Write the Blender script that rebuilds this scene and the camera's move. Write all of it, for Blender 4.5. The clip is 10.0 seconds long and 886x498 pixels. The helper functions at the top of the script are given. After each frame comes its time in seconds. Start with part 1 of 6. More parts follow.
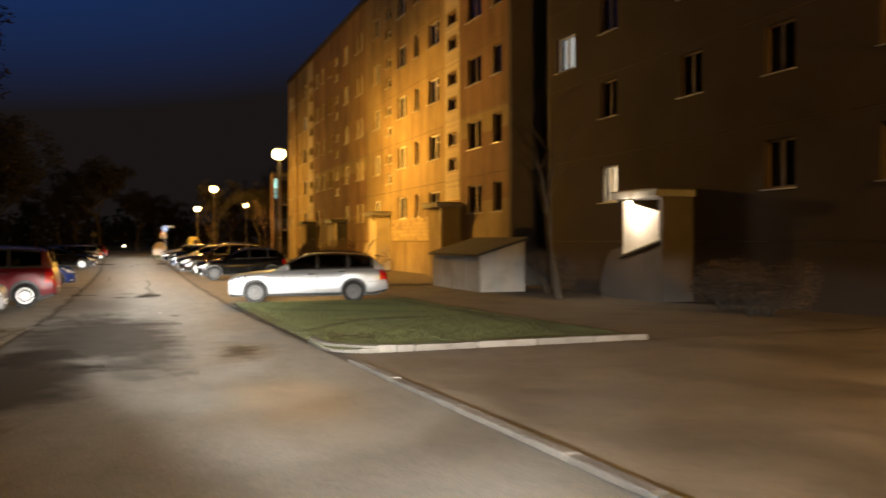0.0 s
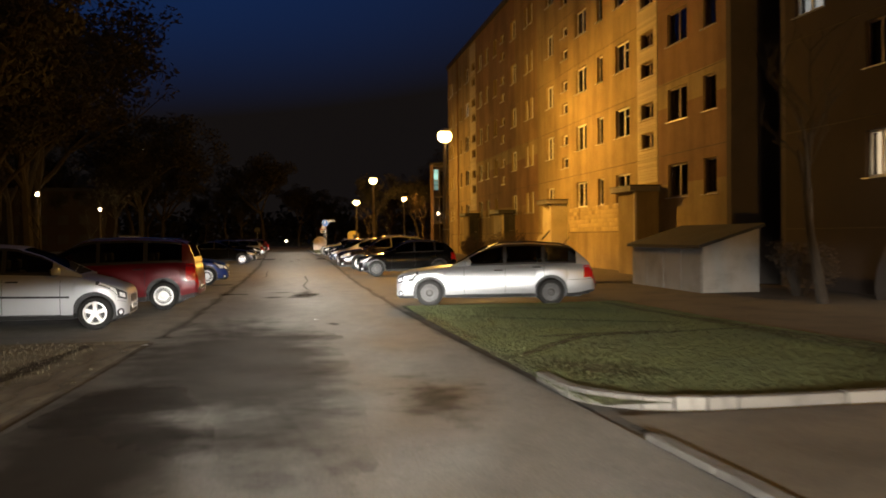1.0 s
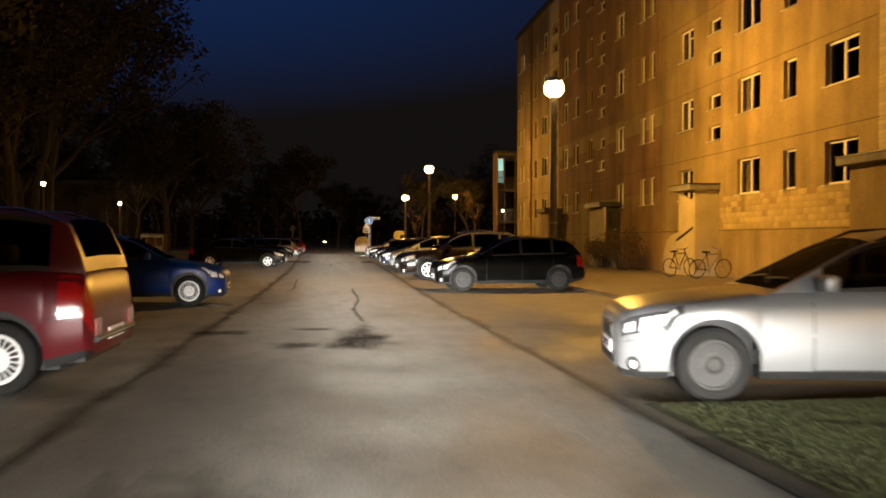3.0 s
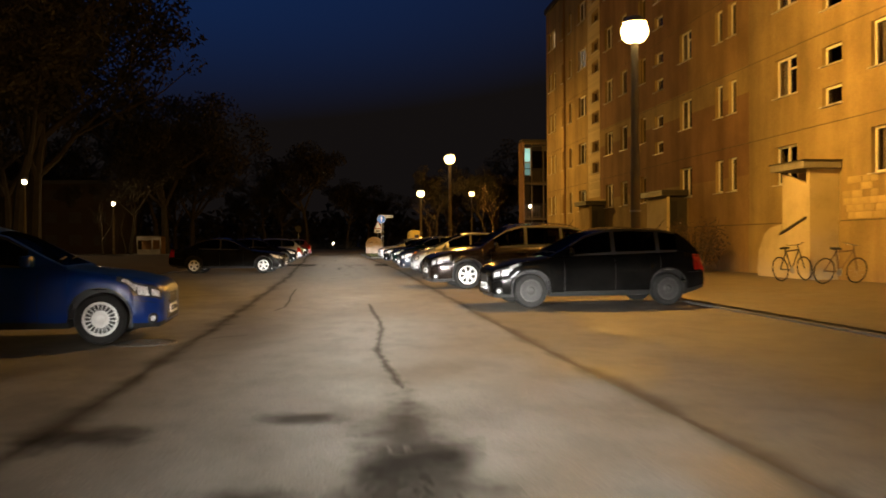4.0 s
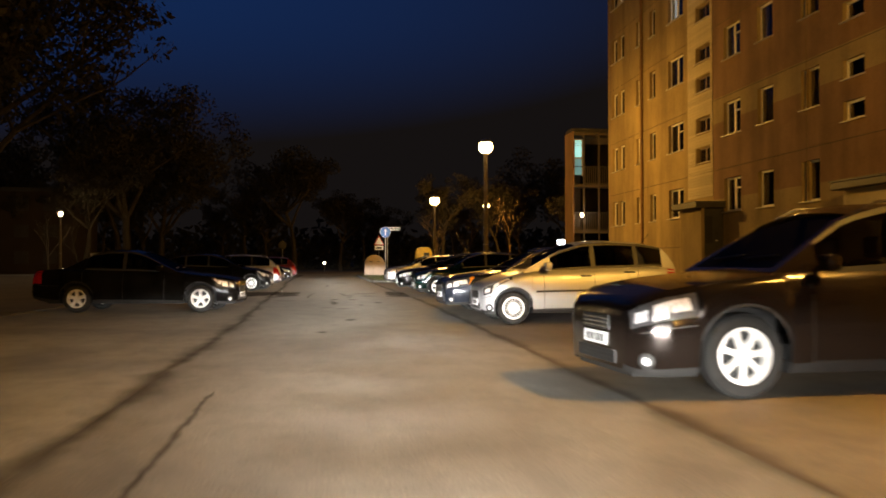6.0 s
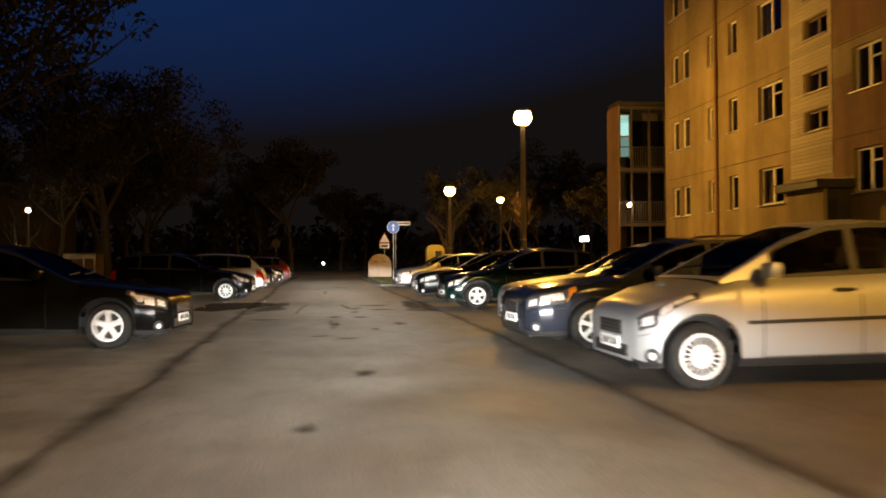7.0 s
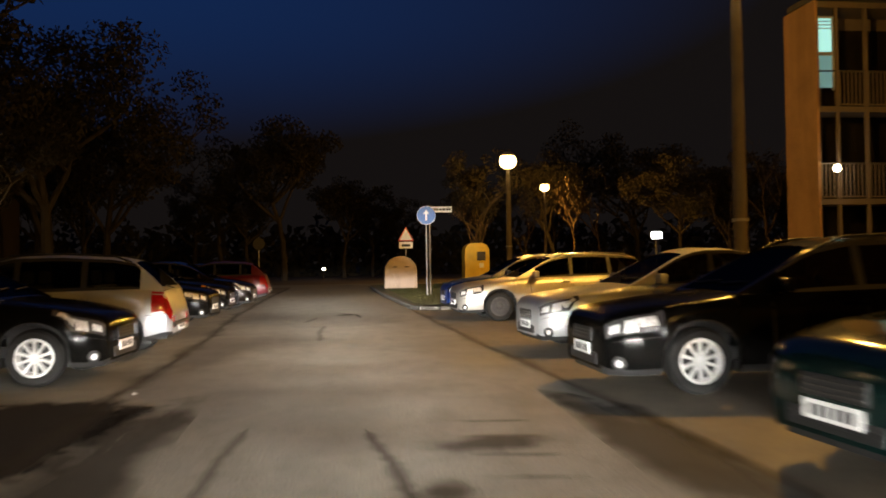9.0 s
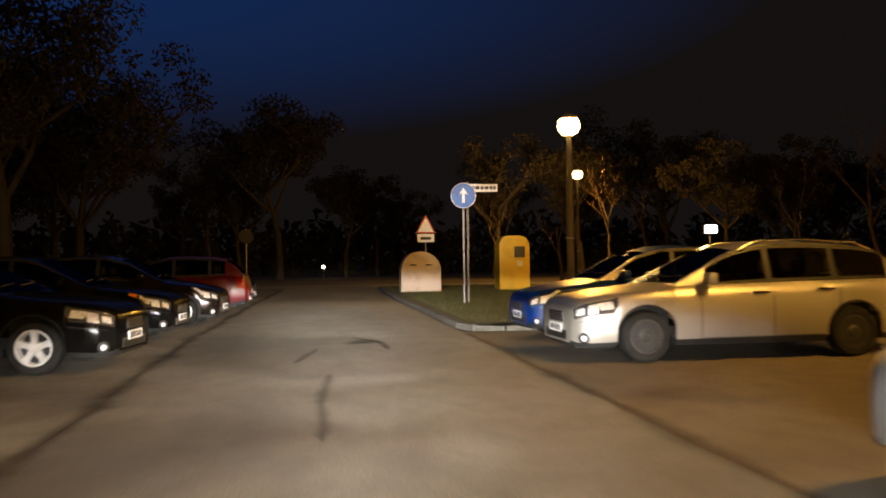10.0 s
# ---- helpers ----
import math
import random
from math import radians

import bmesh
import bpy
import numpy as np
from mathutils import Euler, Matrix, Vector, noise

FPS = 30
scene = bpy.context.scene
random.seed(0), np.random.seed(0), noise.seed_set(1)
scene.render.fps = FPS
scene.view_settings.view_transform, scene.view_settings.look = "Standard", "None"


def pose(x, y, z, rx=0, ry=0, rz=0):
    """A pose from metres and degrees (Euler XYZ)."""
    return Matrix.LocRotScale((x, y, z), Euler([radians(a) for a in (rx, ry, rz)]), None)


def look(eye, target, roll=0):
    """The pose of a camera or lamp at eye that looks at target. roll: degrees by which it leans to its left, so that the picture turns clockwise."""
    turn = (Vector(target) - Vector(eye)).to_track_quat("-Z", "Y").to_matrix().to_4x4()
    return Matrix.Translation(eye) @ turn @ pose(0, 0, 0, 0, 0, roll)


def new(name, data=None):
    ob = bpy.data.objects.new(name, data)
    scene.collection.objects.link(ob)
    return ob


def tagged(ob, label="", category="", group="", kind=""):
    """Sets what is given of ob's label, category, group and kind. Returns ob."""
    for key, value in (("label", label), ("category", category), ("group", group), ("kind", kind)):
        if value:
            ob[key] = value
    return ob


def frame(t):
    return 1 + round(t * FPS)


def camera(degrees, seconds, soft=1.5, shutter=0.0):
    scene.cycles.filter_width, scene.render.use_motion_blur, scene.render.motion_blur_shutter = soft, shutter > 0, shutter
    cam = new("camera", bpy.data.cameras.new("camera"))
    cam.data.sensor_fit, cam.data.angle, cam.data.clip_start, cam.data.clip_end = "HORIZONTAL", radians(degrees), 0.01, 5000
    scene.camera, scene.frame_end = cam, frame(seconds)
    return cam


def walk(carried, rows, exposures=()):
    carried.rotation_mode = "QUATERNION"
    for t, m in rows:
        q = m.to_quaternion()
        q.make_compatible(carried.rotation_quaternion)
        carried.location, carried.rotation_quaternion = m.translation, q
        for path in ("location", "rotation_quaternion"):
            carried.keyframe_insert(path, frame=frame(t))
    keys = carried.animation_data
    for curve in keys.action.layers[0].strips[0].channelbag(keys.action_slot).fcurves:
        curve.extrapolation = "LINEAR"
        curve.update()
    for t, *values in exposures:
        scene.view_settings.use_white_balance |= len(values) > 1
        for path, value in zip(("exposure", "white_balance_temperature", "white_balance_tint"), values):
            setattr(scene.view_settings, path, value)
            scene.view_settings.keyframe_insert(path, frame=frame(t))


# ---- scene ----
cam = camera(54.8, 10.0, soft=1.7, shutter=0.4)
PATH = [
    (0, (0.903, -1.108, 1.783), (1.574, 0.776, 1.762), -0.2),
    (0.5, (1.076, 1.327, 1.703), (1.521, 3.276, 1.676), -0.6),
    (1, (1.13, 4.087, 1.625), (1.456, 6.06, 1.594), -0.6),
    (1.5, (1.123, 7.012, 1.563), (1.397, 8.993, 1.539), -0.2),
    (2, (1.094, 9.983, 1.492), (1.349, 11.966, 1.455), 0.0),
    (2.5, (1.018, 13.205, 1.406), (1.262, 15.19, 1.39), 0.1),
    (2.7, (0.943, 14.549, 1.385), (1.187, 16.534, 1.364), 0.2),
    (4, (0.865, 23.672, 1.216), (1.084, 25.66, 1.198), -0.4),
    (4.5, (0.771, 27.093, 1.166), (0.994, 29.08, 1.16), -0.2),
    (5, (0.711, 30.835, 1.15), (0.938, 32.822, 1.168), -0.5),
    (5.5, (0.637, 34.719, 1.123), (0.873, 36.705, 1.148), 0.0),
    (6.8, (0.562, 44.83, 1.144), (0.808, 46.814, 1.182), -0.3),
    (7, (0.548, 46.475, 1.147), (0.788, 48.461, 1.176), -0.4),
    (7.5, (0.474, 50.669, 1.195), (0.717, 52.654, 1.222), -0.1),
    (8, (0.43, 54.839, 1.236), (0.673, 56.824, 1.265), -0.2),
    (8.5, (0.415, 58.985, 1.235), (0.659, 60.970, 1.258), -0.3),
    (9, (0.400, 63.100, 1.235), (0.636, 65.086, 1.272), -0.9),
    (9.5, (0.270, 67.330, 1.235), (0.508, 69.316, 1.260), -1.0),
    (10, (0.160, 71.420, 1.225), (0.398, 73.406, 1.258), -0.7),
]
walk(cam, [(t, look(eye, target, roll)) for t, eye, target, roll in PATH],
     [(0, 0.65), (0.4, 0.35), (0.9, 0.15), (2.5, 0.1), (4, 0.0), (5, 0.1), (5.5, 0.2), (7.0, 0.1), (8.5, 0.1), (9.5, 0.15), (10, 0.15)])

# ---- light ----
# deep blue dusk, a little lighter towards where the sun went down
world = bpy.data.worlds.new("dusk")
scene.world = world
world.use_nodes = True
wn = world.node_tree.nodes
wl = world.node_tree.links
wn.clear()
w_out = wn.new("ShaderNodeOutputWorld")
w_bg = wn.new("ShaderNodeBackground")
w_geo = wn.new("ShaderNodeTexCoord")
w_dot = wn.new("ShaderNodeVectorMath")
w_dot.operation = "DOT_PRODUCT"
w_dot.inputs[1].default_value = Vector((-0.45, 0.8, 0.42)).normalized()
w_ramp = wn.new("ShaderNodeValToRGB")
w_ramp.color_ramp.elements[0].position = 0.58
w_ramp.color_ramp.elements[0].color = (0.0062, 0.0049, 0.0047, 1)
w_ramp.color_ramp.elements[1].position = 1.0
w_ramp.color_ramp.elements[1].color = (0.005, 0.019, 0.075, 1)
wl.new(w_geo.outputs["Generated"], w_dot.inputs[0])
w_sep = wn.new("ShaderNodeSeparateXYZ")
wl.new(w_geo.outputs["Generated"], w_sep.inputs["Vector"])
w_up = wn.new("ShaderNodeMapRange")
w_up.interpolation_type = "SMOOTHSTEP"
w_up.inputs["From Min"].default_value = -0.02
w_up.inputs["From Max"].default_value = 0.3
w_up.inputs["To Min"].default_value = 0.35
wl.new(w_sep.outputs["Z"], w_up.inputs["Value"])
w_mul = wn.new("ShaderNodeMath")
w_mul.operation = "MULTIPLY"
wl.new(w_dot.outputs["Value"], w_mul.inputs[0])
wl.new(w_up.outputs["Result"], w_mul.inputs[1])
wl.new(w_mul.outputs["Value"], w_ramp.inputs["Fac"])
wl.new(w_ramp.outputs["Color"], w_bg.inputs["Color"])
wl.new(w_bg.outputs["Background"], w_out.inputs["Surface"])
w_bg.inputs["Strength"].default_value = 1.0

SODIUM = (1.0, 0.498, 0.076)


def lamp(name, kind, m, power, colour, size=0.1):
    data = bpy.data.lights.new(name, kind)
    data.energy = power
    data.color = colour
    data.shadow_soft_size = size
    ob = new(name, data)
    ob.matrix_basis = m
    return ob


def road_mid(y):
    return (road_left(y) + road_right(y)) / 2


def road_left(y):
    return float(np.interp(y, (-20, 12, 22, 38, 55, 61, 70, 78, 85, 100), (-1.1, -1.1, -1.06, -1.05, -1.27, -1.5, -1.75, -1.92, -2.3, -2.6)))


def road_right(y):
    return float(np.interp(y, (-20, 14, 24, 35, 62, 70, 77, 86, 100), (3.42, 3.4, 3.2, 2.98, 2.93, 2.75, 2.48, 2.3, 1.95)))


def ground_z(y):
    """Height of the street: it falls gently from the corner to the car park."""
    k = min(1.0, max(0.0, (25.0 - y) / 27.0))
    return 0.56 * k * k * (1.6 - 0.6 * k)


# fixed spots, all lit at once, stand in for the low beams of the car that carries the camera: flat, wide, cut off just
# above the lamps
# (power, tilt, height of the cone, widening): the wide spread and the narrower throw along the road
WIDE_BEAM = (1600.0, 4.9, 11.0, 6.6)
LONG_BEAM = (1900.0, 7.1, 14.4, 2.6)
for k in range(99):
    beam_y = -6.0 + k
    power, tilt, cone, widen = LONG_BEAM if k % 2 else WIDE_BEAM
    # Power and spread vary along the street to suit each stretch's brightness.
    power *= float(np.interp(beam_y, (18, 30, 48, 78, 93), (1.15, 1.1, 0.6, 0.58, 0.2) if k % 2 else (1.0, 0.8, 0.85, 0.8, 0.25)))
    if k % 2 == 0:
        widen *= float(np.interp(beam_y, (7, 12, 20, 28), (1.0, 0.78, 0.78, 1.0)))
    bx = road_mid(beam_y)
    fixed_low_beam = lamp("fixed_low_beam", "SPOT", pose(bx, beam_y, ground_z(beam_y) + 0.72, 90 - tilt, 0, float(np.interp(beam_y, (-6, 0, 6, 12, 18, 34, 42), (-24, -14, 1, 1, -12, -12, -1) if k % 2 == 0 else (-24, -14, 0, -1, -4, -4, 0)))), power, (1.0, 0.965, 0.895), 0.12)
    fixed_low_beam.data.spot_size = radians(cone)
    fixed_low_beam.data.spot_blend = 0.6 if k % 2 else 0.38
    fixed_low_beam.matrix_basis = fixed_low_beam.matrix_basis @ pose(0, 0, 0, 0, 0, 0.6) @ Matrix.Diagonal((widen, 1.0, 1.0, 1.0))

# added spot that brightens the road signs on the island, in place of the beams' weak upper edge
sign_fill_spot = lamp("sign_fill_spot", "SPOT", look((0.6, 80.0, 0.9), (3.7, 96.0, 2.4)), 9000, (1.0, 0.95, 0.87), 0.1)
sign_fill_spot.data.spot_size = radians(13)
sign_fill_spot.data.spot_blend = 1.0

# sodium street lamps: (x, y, z of the lamp, power)
# The last is out of view, added to light the corner driveway amber.
STREET_LAMPS = [(7.86, 44.0, 6.32, 4300), (7.21, 77.06, 6.38, 2250), (7.0, 96.4, 5.3, 1100), (15.7, 126.2, 6.95, 3600), (12.4, -3.5, 6.0, 3800)]
FAR_LAMPS = [(-25.3, 96.5, 6.26, 260), (-23.83, 117.24, 5.4, 300)]

# ---- materials ----
def material(name):
    m = bpy.data.materials.new(name)
    m.use_nodes = True
    n = m.node_tree.nodes
    return m, n, m.node_tree.links, n["Principled BSDF"]


def surface(name, base, dark=None, scale=3.0, fine=60.0, rough=0.8, metal=0.0, bump=0.3, mix=0.5, coat=0.0, spec=0.5, per_object=0.0, streak=0.0):
    """A material with stains at one scale, grain at another and fine relief."""
    m, n, l, b = material(name)
    dark = dark or tuple(c * 0.6 for c in base)
    tc = n.new("ShaderNodeTexCoord")
    big = n.new("ShaderNodeTexNoise")
    big.inputs["Scale"].default_value = scale
    big.inputs["Detail"].default_value = 6
    big.inputs["Roughness"].default_value = 0.6
    small = n.new("ShaderNodeTexNoise")
    small.inputs["Scale"].default_value = fine
    small.inputs["Detail"].default_value = 4
    l.new(tc.outputs["Object"], big.inputs["Vector"])
    l.new(tc.outputs["Object"], small.inputs["Vector"])
    add = n.new("ShaderNodeMath")
    add.operation = "MULTIPLY_ADD"
    add.inputs[1].default_value = 0.35
    l.new(small.outputs["Fac"], add.inputs[0])
    l.new(big.outputs["Fac"], add.inputs[2])
    ramp = n.new("ShaderNodeValToRGB")
    ramp.color_ramp.elements[0].position = 0.42
    ramp.color_ramp.elements[0].color = (*dark, 1)
    ramp.color_ramp.elements[1].position = 0.42 + 0.5 * mix + 0.05
    ramp.color_ramp.elements[1].color = (*base, 1)
    l.new(add.outputs[0], ramp.inputs["Fac"])
    colour = ramp.outputs["Color"]
    if per_object:
        info = n.new("ShaderNodeObjectInfo")
        hsv = n.new("ShaderNodeHueSaturation")
        rng = n.new("ShaderNodeMapRange")
        rng.inputs["To Min"].default_value = 1 - per_object
        rng.inputs["To Max"].default_value = 1 + per_object
        l.new(info.outputs["Random"], rng.inputs["Value"])
        l.new(rng.outputs["Result"], hsv.inputs["Value"])
        l.new(colour, hsv.inputs["Color"])
        colour = hsv.outputs["Color"]
    if streak:
        stretch = n.new("ShaderNodeMapping")
        stretch.inputs["Scale"].default_value = (0.7, 0.7, 0.1)
        l.new(tc.outputs["Object"], stretch.inputs["Vector"])
        runs = n.new("ShaderNodeTexNoise")
        runs.inputs["Scale"].default_value = 1.5
        runs.inputs["Detail"].default_value = 6
        l.new(stretch.outputs["Vector"], runs.inputs["Vector"])
        level = n.new("ShaderNodeMapRange")
        level.inputs["From Min"].default_value = 0.35
        level.inputs["From Max"].default_value = 0.6
        level.inputs["To Min"].default_value = 1 - streak
        level.inputs["To Max"].default_value = 1.05
        l.new(runs.outputs["Fac"], level.inputs["Value"])
        wash = n.new("ShaderNodeHueSaturation")
        l.new(level.outputs["Result"], wash.inputs["Value"])
        l.new(colour, wash.inputs["Color"])
        colour = wash.outputs["Color"]
    l.new(colour, b.inputs["Base Color"])
    b.inputs["Roughness"].default_value = rough
    b.inputs["Metallic"].default_value = metal
    b.inputs["Coat Weight"].default_value = coat
    b.inputs["Specular IOR Level"].default_value = spec
    if bump:
        bp = n.new("ShaderNodeBump")
        bp.inputs["Strength"].default_value = bump
        bp.inputs["Distance"].default_value = 0.01
        l.new(small.outputs["Fac"], bp.inputs["Height"])
        l.new(bp.outputs["Normal"], b.inputs["Normal"])
    return m


def glow(name, colour, strength):
    m, n, l, b = material(name)
    b.inputs["Base Color"].default_value = (*colour, 1)
    b.inputs["Emission Color"].default_value = (*colour, 1)
    b.inputs["Emission Strength"].default_value = strength
    return m


def paint(name, colour, metal=0.35, rough=0.32, coat=0.6):
    """Car paint with clear coat, metallic flakes and a film of road dirt."""
    m, n, l, b = material(name)
    tc = n.new("ShaderNodeTexCoord")
    dirt = n.new("ShaderNodeTexNoise")
    dirt.inputs["Scale"].default_value = 2.2
    dirt.inputs["Detail"].default_value = 8
    l.new(tc.outputs["Object"], dirt.inputs["Vector"])
    ramp = n.new("ShaderNodeValToRGB")
    ramp.color_ramp.elements[0].position = 0.35
    ramp.color_ramp.elements[0].color = (*colour, 1)
    ramp.color_ramp.elements[1].position = 0.85
    ramp.color_ramp.elements[1].color = (*[0.93 * c + 0.07 * d for c, d in zip(colour, (0.09, 0.08, 0.07))], 1)
    l.new(dirt.outputs["Fac"], ramp.inputs["Fac"])
    l.new(ramp.outputs["Color"], b.inputs["Base Color"])
    rr = n.new("ShaderNodeMapRange")
    rr.inputs["To Min"].default_value = rough - 0.06
    rr.inputs["To Max"].default_value = rough + 0.08
    l.new(dirt.outputs["Fac"], rr.inputs["Value"])
    l.new(rr.outputs["Result"], b.inputs["Roughness"])
    b.inputs["Metallic"].default_value = metal
    b.inputs["Coat Weight"].default_value = coat
    b.inputs["Coat IOR"].default_value = 1.38
    b.inputs["Coat Roughness"].default_value = 0.05
    b.inputs["Specular IOR Level"].default_value = 0.3 if max(colour) > 0.01 else 0.05
    return m


def clear_glass(name, tint, rough=0.03, grazing=0.7):
    m, n, l, b = material(name)
    n.remove(b)
    out = n["Material Output"]
    tr = n.new("ShaderNodeBsdfTransparent")
    tr.inputs["Color"].default_value = (*tint, 1)
    gl = n.new("ShaderNodeBsdfGlossy")
    gl.inputs["Roughness"].default_value = rough
    lw = n.new("ShaderNodeLayerWeight")
    power = n.new("ShaderNodeMath")
    power.operation = "POWER"
    power.inputs[1].default_value = 4.0
    l.new(lw.outputs["Facing"], power.inputs[0])
    fr = n.new("ShaderNodeMath")
    fr.operation = "MULTIPLY_ADD"
    fr.inputs[1].default_value = grazing
    fr.inputs[2].default_value = 0.02
    l.new(power.outputs[0], fr.inputs[0])
    mx = n.new("ShaderNodeMixShader")
    l.new(fr.outputs[0], mx.inputs["Fac"])
    l.new(tr.outputs[0], mx.inputs[1])
    l.new(gl.outputs[0], mx.inputs[2])
    l.new(mx.outputs[0], out.inputs["Surface"])
    return m


def road_material(name, base, dark, patch_scale, stretch):
    """Worn asphalt: aggregate grain, damp dark stretches along the wheel tracks, fine cracks."""
    m, n, l, b = material(name)
    tc = n.new("ShaderNodeTexCoord")
    mp = n.new("ShaderNodeMapping")
    mp.inputs["Scale"].default_value = (1.0, stretch, 1.0)
    l.new(tc.outputs["Object"], mp.inputs["Vector"])
    stain = n.new("ShaderNodeTexNoise")
    stain.inputs["Scale"].default_value = patch_scale
    stain.inputs["Detail"].default_value = 7
    stain.inputs["Roughness"].default_value = 0.62
    stain.inputs["Distortion"].default_value = 0.5
    l.new(mp.outputs["Vector"], stain.inputs["Vector"])
    r1 = n.new("ShaderNodeValToRGB")
    r1.color_ramp.elements[0].position = 0.38
    r1.color_ramp.elements[0].color = (*dark, 1)
    r1.color_ramp.elements[1].position = 0.56
    r1.color_ramp.elements[1].color = (*base, 1)
    l.new(stain.outputs["Fac"], r1.inputs["Fac"])
    grain = n.new("ShaderNodeTexNoise")
    grain.inputs["Scale"].default_value = 55
    grain.inputs["Detail"].default_value = 3
    l.new(tc.outputs["Object"], grain.inputs["Vector"])
    gr = n.new("ShaderNodeMapRange")
    gr.inputs["From Min"].default_value = 0.3
    gr.inputs["From Max"].default_value = 0.7
    gr.inputs["To Min"].default_value = 0.72
    gr.inputs["To Max"].default_value = 1.22
    l.new(grain.outputs["Fac"], gr.inputs["Value"])
    mul = n.new("ShaderNodeMix")
    mul.data_type = "RGBA"
    mul.blend_type = "MULTIPLY"
    mul.inputs["Factor"].default_value = 1.0
    spots = n.new("ShaderNodeTexNoise")
    spots.inputs["Scale"].default_value = 2.3
    spots.inputs["Detail"].default_value = 8
    spots.inputs["Roughness"].default_value = 0.7
    l.new(mp.outputs["Vector"], spots.inputs["Vector"])
    sr = n.new("ShaderNodeMapRange")
    sr.inputs["From Min"].default_value = 0.34
    sr.inputs["From Max"].default_value = 0.56
    sr.inputs["To Min"].default_value = 0.8
    sr.inputs["To Max"].default_value = 1.05
    l.new(spots.outputs["Fac"], sr.inputs["Value"])
    both = n.new("ShaderNodeMath")
    both.operation = "MULTIPLY"
    l.new(gr.outputs["Result"], both.inputs[0])
    l.new(sr.outputs["Result"], both.inputs[1])
    l.new(r1.outputs["Color"], mul.inputs["A"])
    l.new(both.outputs[0], mul.inputs["B"])
    l.new(mul.outputs["Result"], b.inputs["Base Color"])
    rg = n.new("ShaderNodeMapRange")
    rg.inputs["From Min"].default_value = 0.35
    rg.inputs["From Max"].default_value = 0.6
    rg.inputs["To Min"].default_value = 0.62
    rg.inputs["To Max"].default_value = 0.92
    l.new(stain.outputs["Fac"], rg.inputs["Value"])
    l.new(rg.outputs["Result"], b.inputs["Roughness"])
    bp = n.new("ShaderNodeBump")
    bp.inputs["Strength"].default_value = 0.5
    bp.inputs["Distance"].default_value = 0.008
    l.new(grain.outputs["Fac"], bp.inputs["Height"])
    l.new(bp.outputs["Normal"], b.inputs["Normal"])
    return m


def stain_material(name, colour, fray=1.5, fade=(1.05, 1.75), strength=0.6, scale=2.6):
    """A stain whose edge frays out; the map's first axis runs from its middle to its rim."""
    m, n, l, b = material(name)
    uv = n.new("ShaderNodeUVMap")
    sep = n.new("ShaderNodeSeparateXYZ")
    l.new(uv.outputs["UV"], sep.inputs["Vector"])
    tc = n.new("ShaderNodeTexCoord")
    no = n.new("ShaderNodeTexNoise")
    no.inputs["Scale"].default_value = scale
    no.inputs["Detail"].default_value = 7
    no.inputs["Roughness"].default_value = 0.65
    l.new(tc.outputs["Object"], no.inputs["Vector"])
    ad = n.new("ShaderNodeMath")
    ad.operation = "MULTIPLY_ADD"
    ad.inputs[1].default_value = fray
    l.new(no.outputs["Fac"], ad.inputs[0])
    l.new(sep.outputs["X"], ad.inputs[2])
    mr = n.new("ShaderNodeMapRange")
    mr.interpolation_type = "SMOOTHSTEP"
    mr.inputs["From Min"].default_value = fade[0]
    mr.inputs["From Max"].default_value = fade[1]
    mr.inputs["To Min"].default_value = strength
    mr.inputs["To Max"].default_value = 0.0
    l.new(ad.outputs[0], mr.inputs["Value"])
    tr = n.new("ShaderNodeBsdfTransparent")
    mx = n.new("ShaderNodeMixShader")
    l.new(mr.outputs["Result"], mx.inputs["Fac"])
    l.new(tr.outputs[0], mx.inputs[1])
    l.new(b.outputs[0], mx.inputs[2])
    l.new(mx.outputs[0], n["Material Output"].inputs["Surface"])
    b.inputs["Base Color"].default_value = (*colour, 1)
    b.inputs["Roughness"].default_value = 0.8
    b.inputs["Specular IOR Level"].default_value = 0.15
    return m


M_STAIN = stain_material("damp_tar_stain", (0.03, 0.027, 0.024), 1.7, (0.95, 1.9), 0.62, 2.4)
M_SEAM = stain_material("dirt_in_seam", (0.045, 0.037, 0.028), 1.5, (0.4, 1.75), 0.6, 1.7)
M_WET = stain_material("damp_asphalt", (0.034, 0.031, 0.028), 1.7, (1.3, 1.98), 0.62, 0.7)
M_BLOT = stain_material("broken_damp_spot", (0.036, 0.032, 0.028), 2.2, (1.0, 1.9), 0.62, 1.8)
M_CRACK = stain_material("tar_in_crack", (0.034, 0.03, 0.026), 1.3, (0.55, 1.6), 0.52, 3.0)
M_SOFTSEAM = stain_material("thin_dirt_in_seam", (0.04, 0.034, 0.028), 1.3, (0.5, 1.6), 0.4, 1.6)
M_PUDDLE = stain_material("damp_spot", (0.017, 0.0145, 0.012), 0.55, (0.98, 1.12), 0.93, 3.5)
M_ROAD = road_material("worn_asphalt", (0.19, 0.181, 0.156), (0.13, 0.122, 0.104), 0.42, 0.55)
M_LOT = road_material("parking_asphalt", (0.15, 0.124, 0.088), (0.105, 0.086, 0.06), 0.6, 0.8)
M_LOTPALE = road_material("pale_parking_asphalt", (0.226, 0.214, 0.182), (0.144, 0.135, 0.114), 0.6, 0.8)
M_SOIL = surface("bare_soil", (0.11, 0.085, 0.055), (0.05, 0.04, 0.028), 0.8, 14, 0.95, bump=0.3)
M_IRON = surface("worn_iron", (0.075, 0.066, 0.056), (0.04, 0.036, 0.03), 6, 40, 0.7, 0.2, bump=0.3)
M_KERB = surface("kerb_concrete", (0.11, 0.098, 0.082), (0.058, 0.05, 0.042), 2.2, 45, 0.9, bump=0.5, per_object=0.18)
